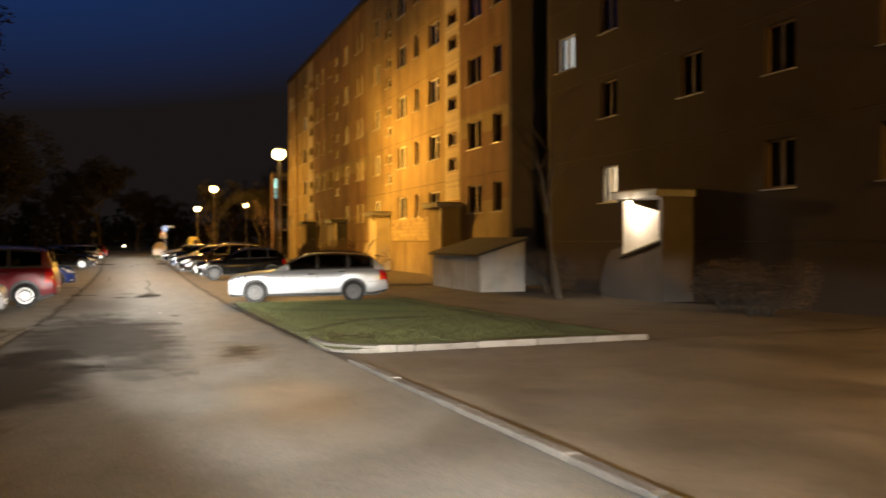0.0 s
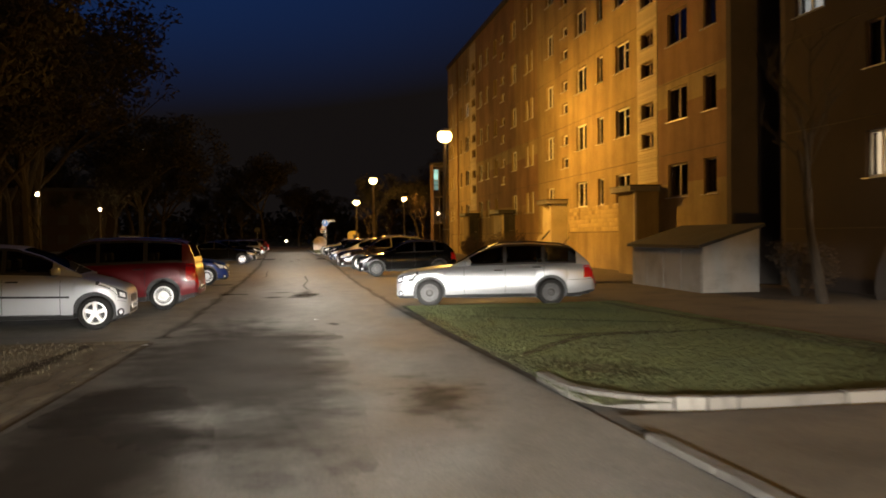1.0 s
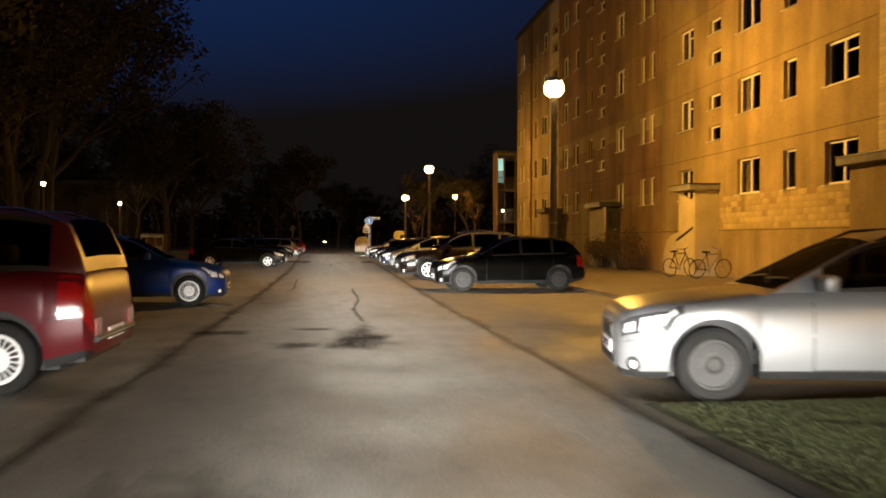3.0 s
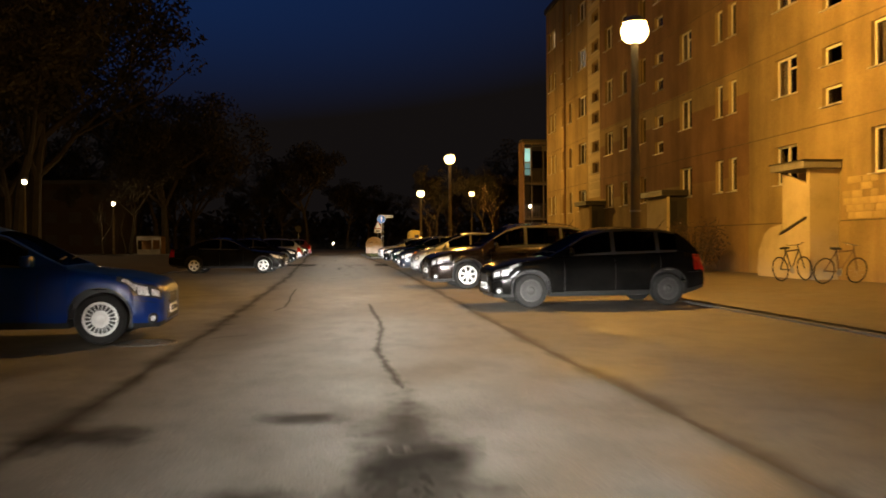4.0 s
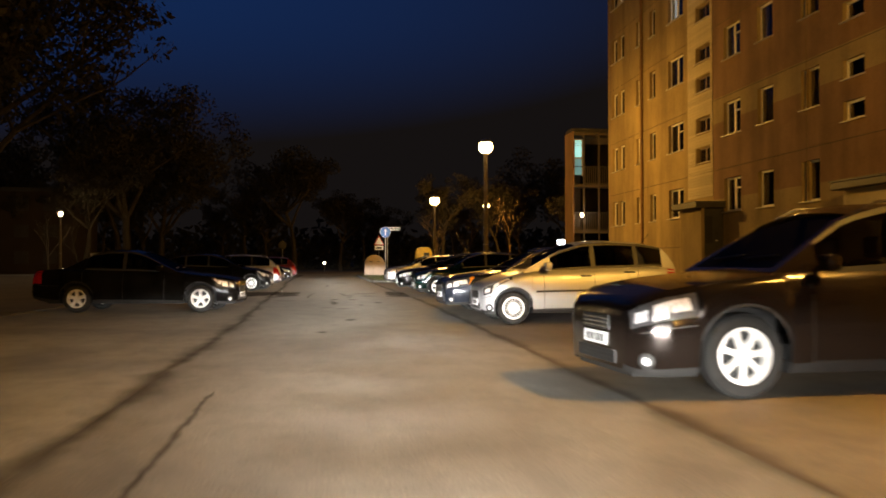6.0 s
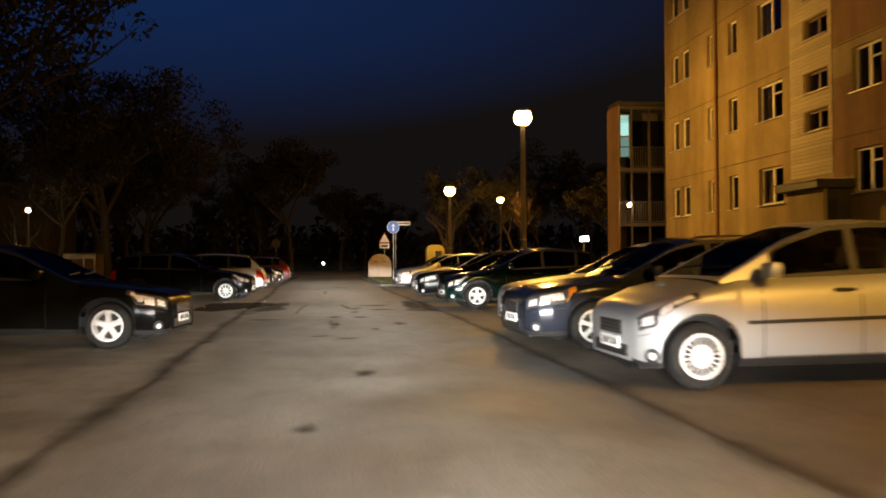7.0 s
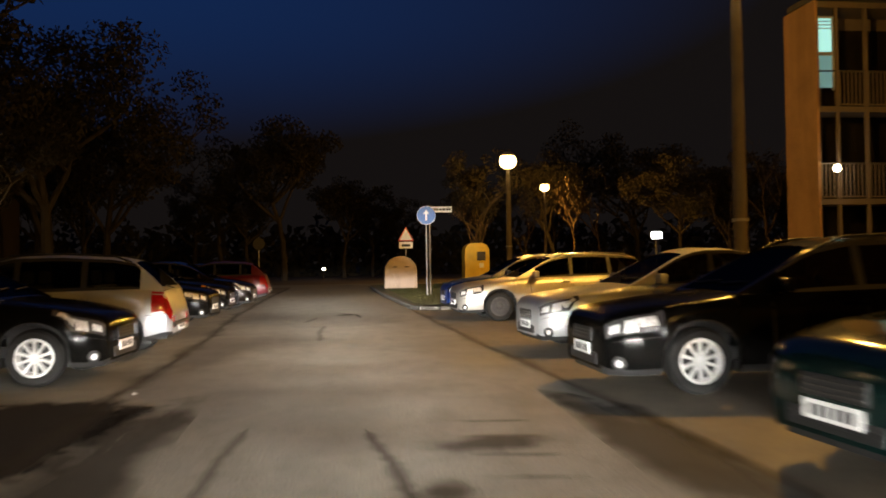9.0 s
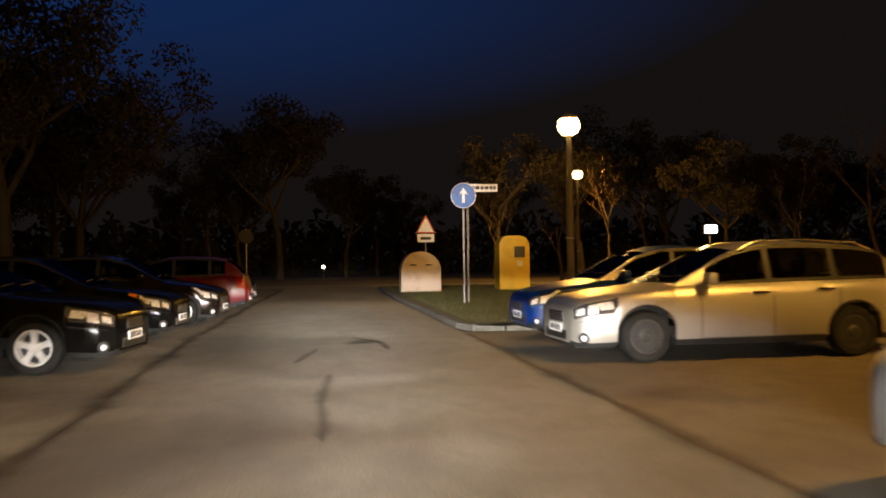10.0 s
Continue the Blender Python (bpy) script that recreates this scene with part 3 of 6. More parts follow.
PATCHES = [
    (1.68, 19.8, 0.12, 0.25), (0.35, 27.6, 0.3, 0.4), (0.5, 29.6, 0.35, 0.22), (-0.8, 29.2, 0.45, 0.35),
    (0.42, 64.4, 0.13, 0.32), (0.98, 64.3, 0.14, 0.28), (0.95, 67.7, 0.16, 0.22), (1.5, 67.0, 0.3, 0.3), (0.31, 52.4, 0.1, 0.16),
    (0.26, 59.83, 0.16, 0.10), (0.47, 62.43, 0.10, 0.35), (0.67, 59.36, 0.15, 0.12), (1.14, 61.06, 0.10, 0.25), (1.64, 62.27, 0.14, 0.30), (0.89, 66.13, 0.12, 0.30),
    (0.8, 55.3, 0.1, 0.3), (0.5, 84.9, 0.28, 0.45), (-0.95, 63.85, 0.38, 0.16), (-3.0, 64.0, 0.35, 0.35), (1.4, 68.9, 0.4, 0.3),
]
for k, (px, py, prx, pry) in enumerate(PATCHES):
    blotch(px, py, prx, pry, 40 + k)
patch_outline([(-1.0, 11.6), (-1.1, 16.4), (-0.9, 19.5), (-0.2, 21.0), (0.6, 20.6), (1.2, 19.0), (1.55, 17.2), (1.52, 13.5), (1.5, 10.6), (1.25, 9.0), (0.65, 9.0), (0.3, 10.3), (-0.15, 10.7)], 301, M_WET)
patch_outline([(-0.95, 6.5), (-0.98, 10.5), (-0.8, 12.5), (-0.1, 12.6), (0.45, 10.2), (0.4, 8.0), (-0.2, 6.0)], 308, M_WET)
patch_outline([(1.76, 11.6), (1.9, 13.4), (2.48, 14.1), (2.96, 12.4), (2.75, 10.8), (2.3, 10.0), (1.85, 10.2)], 302, M_BLOT)
patch_outline([(0.85, 29.3), (1.37, 31.1), (1.51, 29.4), (1.68, 27.5), (0.96, 27.4), (0.8, 28.6)], 303)
patch_outline([(0.9, 28.6), (1.63, 28.8), (1.4, 27.2), (0.7, 27.3)], 304, M_WET)
patch_outline([(-3.16, 67.4), (-3.2, 69.2), (-3.15, 71.5), (-1.9, 71.8), (-1.1, 71.2), (-1.44, 68.2), (-2.5, 66.8)], 305, M_PUDDLE, label="wide dark damp hollow across the road edge")
patch_outline([(-1.5, 66.0), (-1.55, 71.0), (-0.9, 71.4), (-0.75, 67.0)], 306, M_WET)
patch_outline([(2.1, 66.5), (2.3, 71.0), (2.9, 70.0), (2.8, 66.0)], 307, M_WET)

EARTH = "bare trodden earth and shade-dark edge of the lawn"
patch_outline([(3.45, 11.8), (3.5, 14.2), (4.1, 14.0), (4.9, 13.2), (5.2, 12.2), (4.2, 11.4)], 320, M_EARTH_SHADE, 0.057, EARTH)
patch_outline([(3.35, 14.0), (3.3, 23.0), (3.75, 23.0), (3.7, 14.0)], 321, M_EARTH_SHADE, 0.056, EARTH)
# Here the earth colour stands in for the lawn's unlit right edge.
patch_outline([(7.5, 11.0), (7.7, 17.0), (8.45, 21.0), (8.5, 11.0)], 322, M_EARTH_SHADE, 0.056, EARTH)
for k, line in enumerate(([(3.72, 14.0), (4.36, 15.0), (5.2, 16.1), (6.5, 16.2), (8.0, 16.6)], [(4.5, 16.1), (5.4, 16.4), (6.6, 16.45)], [(7.93, 23.0), (7.97, 20.3), (8.03, 17.3), (8.35, 15.0), (8.42, 13.4)], [(3.9, 20.6), (4.8, 19.6), (6.0, 18.6), (7.4, 17.8)], [(4.2, 22.4), (5.6, 21.8), (7.2, 21.2)])):
    rut = crack(line, 0.3, 330 + k, M_EARTH_SHADE, 0.058)
    rut.name = "lawn_rut"
    tagged(rut, "dark muddy wheel rut in the lawn", "rut", "lawn ruts", "structure")

# iron manhole cover in the left parking strip
bm = bmesh.new()
lathe(bm, [(0.0, 0.012), (0.275, 0.012), (0.28, -0.004), (0.31, -0.004), (0.315, 0.014), (0.36, 0.012), (0.37, 0.0)], 32)
for k in range(7):
    for j in range(7):
        mx, my = (k - 3) * 0.065, (j - 3) * 0.065
        if math.hypot(mx, my) < 0.23:
            box(bm, mx - 0.02, my - 0.02, 0.011, mx + 0.02, my + 0.02, 0.016)
ob = link_mesh("manhole_cover", to_mesh("manhole_cover", bm, M_IRON))
ob.matrix_basis = pose(-1.6, 34.4, ground_z(34.4) + 0.002)
tagged(ob, "round cast-iron manhole cover in the asphalt", "manhole cover")


# ---- blocks of flats ----
FLOOR_SILL = [2.95, 5.74, 8.53, 11.32, 14.11]
WIN_H = 1.22
X_A = 14.64


def facade(name, parent, x, y0, y1, z0, z1, openings, painted, joints_z, joints_y, mats, thick=0.32):
    """A wall that faces -x, with openings through it and recessed panel joints."""
    J = 0.028
    ys = {y0, y1}
    zs = {z0, z1}
    for a, b, c, d in openings:
        ys |= {a, b}
        zs |= {c, d}
    for a, b, c, d, _ in painted:
        ys |= {max(a, y0), min(b, y1)}
        zs |= {c, d}
    for j in joints_z:
        zs |= {j - J / 2, j + J / 2}
    for j in joints_y:
        ys |= {j - J / 2, j + J / 2}
    ys = sorted(v for v in ys if y0 <= v <= y1)
    zs = sorted(v for v in zs if z0 <= v <= z1)
    cuts_y = [y0] + sorted(joints_y) + [y1]
    cuts_z = [z0] + sorted(joints_z) + [z1]
    wall = new(name)
    wall.parent = parent
    # large panels with open joints between them, each one a piece of its own
    for i, (pa, pb) in enumerate(zip(cuts_y, cuts_y[1:])):
        for j, (pc, pd) in enumerate(zip(cuts_z, cuts_z[1:])):
            a0, b0 = pa + (J / 2 if i else 0), pb - (J / 2 if i < len(cuts_y) - 2 else 0)
            c0, d0 = pc + (J / 2 if j else 0), pd - (J / 2 if j < len(cuts_z) - 2 else 0)
            bm = bmesh.new()

            def face(points, mat=0):
                bm.faces.new([bm.verts.new(v) for v in points]).material_index = mat

            inner_y = [v for v in ys if a0 - 1e-5 <= v <= b0 + 1e-5]
            inner_z = [v for v in zs if c0 - 1e-5 <= v <= d0 + 1e-5]
            for a, b in zip(inner_y, inner_y[1:]):
                for c, d in zip(inner_z, inner_z[1:]):
                    my, mz = (a + b) / 2, (c + d) / 2
                    if b - a < 1e-4 or d - c < 1e-4 or any(o[0] < my < o[1] and o[2] < mz < o[3] for o in openings):
                        continue
                    mat = 0
                    for q in painted:
                        if q[0] < my < q[1] and q[2] < mz < q[3]:
                            mat = q[4]
                    face(((x, a, c), (x, a, d), (x, b, d), (x, b, c)), mat)
                    face(((x + thick, a, c), (x + thick, b, c), (x + thick, b, d), (x + thick, a, d)), mat)
            rims = [(a0, b0, c0, d0)] + [o for o in openings if a0 < (o[0] + o[1]) / 2 < b0 and c0 < (o[2] + o[3]) / 2 < d0]
            for a, b, c, d in rims:
                for (u0, v0), (u1, v1) in (((a, c), (b, c)), ((b, c), (b, d)), ((b, d), (a, d)), ((a, d), (a, c))):
                    face(((x, u0, v0), (x, u1, v1), (x + thick, u1, v1), (x + thick, u0, v0)))
            bmesh.ops.remove_doubles(bm, verts=bm.verts[:], dist=0.0005)
            part("wall_panel", bm, mats[:-1], wall)
    for jz in joints_z:
        bm = bmesh.new()
        box(bm, x + 0.02, y0, jz - J / 2 - 0.002, x + 0.06, y1, jz + J / 2 + 0.002)
        part("panel_joint", bm, mats[-1], wall)
    for jy in joints_y:
        bm = bmesh.new()
        box(bm, x + 0.022, jy - J / 2 - 0.002, z0, x + 0.062, jy + J / 2 + 0.002, z1)
        part("panel_joint", bm, mats[-1], wall)
    return wall


WINDOW_MESHES = {}


def window(parent, x, y0, y1, z0, z1, leaves, white=True, curtain=0.0, lit=None, vent=False):
    """One window: frame with its leaves, panes and metal sill; the frame stands 0.12 back in the wall."""
    w, h = round(y1 - y0, 2), round(z1 - z0, 2)
    key = (w, h, leaves, white, vent)
    if key not in WINDOW_MESHES:
        f = 0.065
        bm = bmesh.new()
        box(bm, 0, 0, 0, 0.07, w, f)
        box(bm, 0, 0, h - f, 0.07, w, h)
        box(bm, 0, 0, f, 0.07, f, h - f)
        box(bm, 0, w - f, f, 0.07, w, h - f)
        cuts = [w * k / leaves for k in range(1, leaves)]
        for c in cuts:
            box(bm, -0.004, c - 0.05, f, 0.066, c + 0.05, h - f)
        if vent:
            box(bm, -0.004, f, h * 0.66, 0.066, (cuts[0] if cuts else w) - f, h * 0.66 + 0.05)
        frame_mesh = to_mesh("window_frame", bm, M_WHITE if white else M_WOODFR)
        bm = bmesh.new()
        box(bm, 0, f * 0.6, f * 0.6, 0.008, w - f * 0.6, h - f * 0.6)
        pane_mesh = to_mesh("pane", bm, M_PANE)
        bm = bmesh.new()
        prism(bm, [(-0.10, -0.035), (-0.10, -0.012), (0.13, 0.004), (0.13, -0.02)], -0.04, w + 0.04, "y")
        sill_mesh = to_mesh("window_sill", bm, M_SILL)
        WINDOW_MESHES[key] = (frame_mesh, pane_mesh, sill_mesh)
    fm, pm, sm = WINDOW_MESHES[key]
    win = link_mesh("window", fm, parent)
    win.matrix_basis = pose(x + 0.12, y0, z0)
    pane = link_mesh("pane", pm, win)
    pane.matrix_basis = pose(0.03, 0, 0)
    pane.visible_shadow = False
    sill = link_mesh("window_sill", sm, win)
    sill.matrix_basis = pose(-0.12, 0, 0)
    if curtain or lit:
        n = 14
        for s in ((0.0, curtain / 2), (1 - curtain / 2, 1.0)) if curtain < 1 else ((0.0, 1.0),):
            bm = bmesh.new()
            prev = None
            for i in range(n + 1):
                yy = w * (s[0] + (s[1] - s[0]) * i / n)
                xx = 0.2 + 0.025 * math.sin(i * 1.9)
                pair = (bm.verts.new((xx, yy, 0.04)), bm.verts.new((xx, yy, h - 0.03)))
                if prev:
                    bm.faces.new((prev[0], pair[0], pair[1], prev[1]))
                prev = pair
            part("curtain", bm, lit or M_CURTAIN, win)
    return win


rnd = random.Random(7)
block = thing("apartment_building", pose(0, 0, 0), "ochre and red-brown plastered five-storey block of flats", "apartment building", "blocks of flats")
openings = []
spec = []
# (from, to, leaves, white, kind): window columns along the street front
COLUMNS = [
    (30.4, 31.35, 1, False, "w"), (32.55, 34.2, 2, False, "w"), (37.95, 39.55, 2, True, "w"), (41.1, 41.85, 1, True, "w"), (43.35, 44.95, 2, True, "w"),
    (48.72, 50.1, 2, True, "w"), (52.85, 53.5, 1, True, "w"), (53.98, 54.62, 1, True, "w"), (56.85, 58.1, 2, True, "w"), (62.2, 63.2, 1, True, "w"), (64.9, 65.95, 1, True, "w"),
    (67.2, 68.5, 2, True, "w"), (72.25, 73.85, 2, True, "w"), (75.38, 76.05, 1, True, "w"), (77.38, 77.85, 1, True, "w"), (79.55, 80.4, 1, True, "w"), (80.65, 81.45, 1, True, "w"),
]
for a, b, leaves, white, _ in COLUMNS:
    for fl, sill in enumerate(FLOOR_SILL):
        openings.append((a, b, sill, sill + WIN_H))
        spec.append((a, b, sill, sill + WIN_H, leaves, white, fl))
SMALL = []
for a, b in ((46.3, 47.3), (60.0, 61.0)):
    for fl in range(4):
        for lo in (5.05, 6.22):
            z = lo + 2.79 * fl
            if z < 15:
                SMALL.append((a, b, z, z + 0.55))
STRIP_OPEN = []
for a, b in ((35.5, 36.62), (69.7, 70.9)):
    for fl in range(4):
        for lo in (4.98, 6.15):
            z = lo + 2.79 * fl
            if z < 15:
                STRIP_OPEN.append((a, b, z, z + 0.6))
openings += SMALL + STRIP_OPEN
A0, A1, TOP = 29.75, 81.85, 16.9
painted = [(A0, 35.1, 3.45, 6.3, 1), (A0, 35.1, 7.25, TOP, 1)]
painted += [(51.9, 69.45, 3.45, 6.3, 1), (51.9, 69.45, 7.25, TOP, 1), (51.9, 57.2, 7.25, TOP, 2), (51.9, 57.2, -0.1, 3.45, 2)]
facade("wall", block, X_A, A0, A1, -0.1, TOP, openings, painted, [1.72, 4.55, 7.2, 9.99, 12.78, 15.57], [51.85, 62.9, 77.05], [M_OCHRE, M_BROWN, M_ORANGE, M_JOINT])
for a, b, c, d, leaves, white, fl in spec:
    lit = None
    cur = rnd.choice((0.0, 0.0, 0.3, 0.5, 0.7, 1.0))
    if fl == 3 and abs(a - 72.25) < 0.1:
        lit, cur = M_COOLWIN, 0.5
    if fl == 1 and abs(a - 80.65) < 0.1:
        cur = 1.0
    if fl == 4 and abs(a - 79.55) < 0.1:
        lit, cur = M_WARMWIN, 1.0
    window(block, X_A, a, b, c, d, leaves, white, cur, lit, vent=white and leaves == 2 and rnd.random() < 0.5)
for a, b, c, d in SMALL:
    window(block, X_A, a, b, c, d, 1, True, 0.0)
for a, b, c, d in STRIP_OPEN:
    window(block, X_A, a, b, c, d, 2, False, 0.6)
# Near gable stands unlit: painted darker than the ochre far one.
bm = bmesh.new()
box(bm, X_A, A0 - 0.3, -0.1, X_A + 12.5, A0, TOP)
part("gable_wall", bm, M_UNLIT_PANEL, block, "dark unlit gable wall")
bm = bmesh.new()
box(bm, X_A, A1, -0.1, X_A + 12.5, A1 + 0.3, TOP)
part("gable_wall", bm, M_OCHRE, block)
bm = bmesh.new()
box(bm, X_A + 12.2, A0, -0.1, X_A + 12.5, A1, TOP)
part("rear_wall", bm, M_UNLIT_PANEL, block)
bm = bmesh.new()
box(bm, X_A - 0.12, A0 - 0.4, TOP, X_A + 12.6, A1 + 0.4, TOP + 0.35)
part("roof", bm, M_ROOF, block, "flat dark bitumen roof")
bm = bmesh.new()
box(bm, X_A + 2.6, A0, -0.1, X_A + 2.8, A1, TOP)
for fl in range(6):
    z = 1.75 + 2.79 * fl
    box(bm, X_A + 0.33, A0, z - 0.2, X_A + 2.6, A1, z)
part("room_walls", bm, M_UNLIT_ROOM, block)
bm = bmesh.new()
tube(bm, [(X_A - 0.07, 76.98, 0.1), (X_A - 0.07, 76.98, 16.8)], 0.06, 10)
for z in (1.2, 4.2, 7.2, 10.2, 13.2):
    box(bm, X_A - 0.15, 76.9, z, X_A, 77.06, z + 0.05)
part("drainpipe", bm, M_BROWN, block, "painted metal drainpipe", smooth=True)
for pa, pb, mat in ((A0, 35.0, M_OCHRE), (36.9, 46.4, M_OCHRE), (48.02, 51.85, M_OCHRE), (51.86, 57.2, M_ORANGE), (59.65, 68.45, M_OCHRE), (70.55, A1, M_OCHRE)):
    bm = bmesh.new()
    box(bm, X_A - 0.05, pa, -0.1, X_A, pb, 1.7)
    part("plinth", bm, mat, block, "rough plinth of the block")

# second block, nearer the corner; its want of light is put into near-black walls
second = thing("apartment_building", pose(0, 0, 0), "dark block of flats with a lit entrance", "apartment building", "blocks of flats")
X_B = 15.4
B0, B1 = -22.0, 27.6
opn = []
bspec = []
for k in range(13):
    a = 23.9 - 3.5 * k - (0.9 if k else 0.0)
    for fl, sill in enumerate(FLOOR_SILL):
        if k in (1,) and fl == 0:
            continue
        opn.append((a - 1.0, a + 0.05, sill + 0.05, sill + 1.25))
        bspec.append((a - 1.0, a + 0.05, sill + 0.05, sill + 1.25, k, fl))
DOOR_B = (19.6, 20.7, 1.0, 3.05)
opn.append(DOOR_B)
opn.append((25.7, 27.1, 7.85, 9.1))
facade("wall", second, X_B, B0, B1, -0.1, TOP, opn, [(B0, B1, -0.1, 3.4, 1), (B0, B1, 4.4, TOP, 1), (26.0, B1, -0.1, TOP, 1)], [1.72, 4.55, 7.2, 9.99, 12.78, 15.57], [], [M_UNLIT_WALL, M_UNLIT_WALL, M_JOINT])
# Unlit windows get dark frames in place of white ones.
for a, b, c, d, k, fl in bspec:
    window(second, X_B, a, b, c, d, 2, (k, fl) == (0, 0), 1.0 if (k, fl) == (0, 0) else 0.4, M_WARMWIN if (k, fl) == (0, 0) else None)
window(second, X_B, 25.7, 27.1, 7.85, 9.1, 2, True, 1.0, M_COOLWIN)
bm = bmesh.new()
box(bm, X_B, B1, -0.1, X_B + 12, B1 + 0.3, TOP)
box(bm, X_B, B0 - 0.3, -0.1, X_B + 12, B0, TOP)
box(bm, X_B + 11.7, B0, -0.1, X_B + 12, B1, TOP)
part("gable_wall", bm, M_UNLIT_PANEL, second)
bm = bmesh.new()
box(bm, X_B - 0.12, B0 - 0.4, TOP, X_B + 12.1, B1 + 0.4, TOP + 0.35)
part("roof", bm, M_ROOF, second)
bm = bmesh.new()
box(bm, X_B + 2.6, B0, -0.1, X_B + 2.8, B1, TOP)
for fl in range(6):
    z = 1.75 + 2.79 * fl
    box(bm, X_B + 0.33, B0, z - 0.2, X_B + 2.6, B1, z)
part("room_walls", bm, M_UNLIT_ROOM, second)
bm = bmesh.new()
box(bm, X_B + 0.1, 19.6, 1.0, X_B + 0.16, 20.7, 3.05)
part("door", bm, M_DARKMET, second, "dark metal entrance door")


def porch(parent_label, y0, y1, x_wall, depth, top, landing, wall_mat=None, kind="stair", base_mat=None):
    """An entrance porch. kind: boxed in; with stairs going down past its far end; or with a dark door standing in for
    its shadowed near flank.
    """
    wall_mat = wall_mat or M_OCHRE
    base_mat = base_mat or wall_mat
    p = thing("entrance_porch", pose(x_wall, y0, 0), parent_label, "porch", "entrance porches")
    w = y1 - y0
    bm = bmesh.new()
    box(bm, -depth - 0.25, -0.12, top, 0.0, w + 0.2, top + 0.2, 0.02)
    part("canopy", bm, M_DARKMET if kind == "dark_flank" else M_CONC, p, "concrete canopy slab" if kind != "dark_flank" else "dark canopy slab")
    bm = bmesh.new()
    box(bm, -depth - 0.28, -0.15, top + 0.2, 0.0, w + 0.23, top + 0.24)
    part("canopy_flashing", bm, M_DARKMET, p)
    if kind == "boxed":
        for a, b in ((0.0, 0.16), (w - 0.14, w)):
            bm = bmesh.new()
            box(bm, -depth, a, 0.0, 0.0, b, top, 0.01)
            part("side_wall", bm, wall_mat, p)
        bm = bmesh.new()
        box(bm, -depth - 0.02, 0.1, 0.0, -depth + 0.1, w - 0.08, top)
        part("front_wall", bm, wall_mat, p)
        bm = bmesh.new()
        box(bm, -depth - 0.04, -0.03, 0.0, -depth + 0.05, 0.1, top - 0.02)
        part("corner_trim", bm, M_CLAD, p, "pale corner trim")
        return p
    if kind == "dark_flank":
        bm = bmesh.new()
        box(bm, -depth, w - 0.16, 0.0, 0.0, w, top, 0.01)
        part("side_wall", bm, wall_mat, p)
        bm = bmesh.new()
        box(bm, -depth, 0.0, 0.0, -depth + 0.12, w - 0.163, top, 0.01)
        part("front_wall", bm, wall_mat, p, "pale screen wall")
        bm = bmesh.new()
        box(bm, -depth + 0.124, 0.1, 0.0, -0.004, w - 0.17, landing)
        part("landing", bm, M_CONC, p)
        n = max(2, round((landing - 0.08) / 0.17))
        for i in range(n):
            bm = bmesh.new()
            box(bm, -depth + 0.124, 0.09 - 0.29 * (i + 1), 0.0, -0.1, 0.09 - 0.29 * i, landing - (i + 1) * (landing - 0.06) / n + 0.04)
            part("step", bm, M_CONC, p)
        # Added dark door: stands in for the dark inside of the flank.
        bm = bmesh.new()
        box(bm, -depth + 0.126, 0.12, landing + 0.004, -0.006, 0.17, top - 0.004)
        door = part("door", bm, M_DARKMET, p, "dark door standing in for the flank's shade")
        bm = bmesh.new()
        box(bm, -depth + 0.2, 0.112, landing + 0.9, -0.42, 0.118, landing + 1.9)
        part("pane", bm, M_BLACKPL, door)
        bm = bmesh.new()
        tube(bm, [(-0.24, 0.118, landing + 1.0), (-0.24, 0.06, landing + 1.0), (-0.34, 0.06, landing + 1.0)], 0.012, 8)
        part("door_handle", bm, M_STEELCAP, door)
        return p
    bm = bmesh.new()
    box(bm, -depth, 0.0, 0.0, 0.0, 0.16, top, 0.01)
    part("side_wall", bm, base_mat, p)
    bm = bmesh.new()
    box(bm, -depth + 0.124, 0.164, 0.0, -0.004, w, landing)
    part("landing", bm, M_CONC, p)
    n = max(2, round((landing - 0.08) / 0.17))
    run = 0.29 * n
    for i in range(n):
        bm = bmesh.new()
        box(bm, -depth + 0.124, w + 0.004 + 0.29 * i, 0.0, -0.25, w + 0.29 * (i + 1), landing - (i + 1) * (landing - 0.06) / n + 0.04)
        part("step", bm, M_CONC, p)
    # base wall under a sloping coping, going on as the rounded cheek of the stairs
    low, high = landing + 0.46, landing + 0.92
    bm = bmesh.new()
    prism(bm, [(0.163, 0.0), (0.163, high - 0.03), (w, low - 0.02), (w, 0.0)], -depth, -depth + 0.12, "x")
    part("stair_parapet", bm, base_mat, p)
    bm = bmesh.new()
    prism(bm, [(w + 0.003, 0.0), (w + 0.003, low + 0.3), (w + 0.5 * run, low + 0.2), (w + 0.75 * run, low), (w + run, low - 0.5), (w + run + 0.1, 0.25), (w + run, 0.0)], -depth + 0.01, -depth + 0.13, "x")
    part("stair_cheek", bm, base_mat, p)
    bm = bmesh.new()
    prism(bm, [(0.163, high - 0.03), (0.163, high + 0.03), (w + 0.05, low + 0.04), (w + 0.05, low - 0.02)], -depth - 0.05, -depth + 0.15, "x")
    part("coping", bm, M_DARKMET, p)
    # wind screen over the base wall, its top sloping up towards the open end
    bm = bmesh.new()
    prism(bm, [(0.163, high + 0.034), (0.163, top - 0.42), (w * 0.97, top - 0.03), (w * 0.97, low + 0.06)], -depth + 0.01, -depth + 0.1, "x")
    part("front_wall", bm, wall_mat, p, "pale screen wall")
    bm = bmesh.new()
    box(bm, -0.05, 0.4, landing, -0.012, 1.3, landing + 2.0, 0.01)
    part("door", bm, M_DARKMET, p, "dark metal entrance door")
    return p


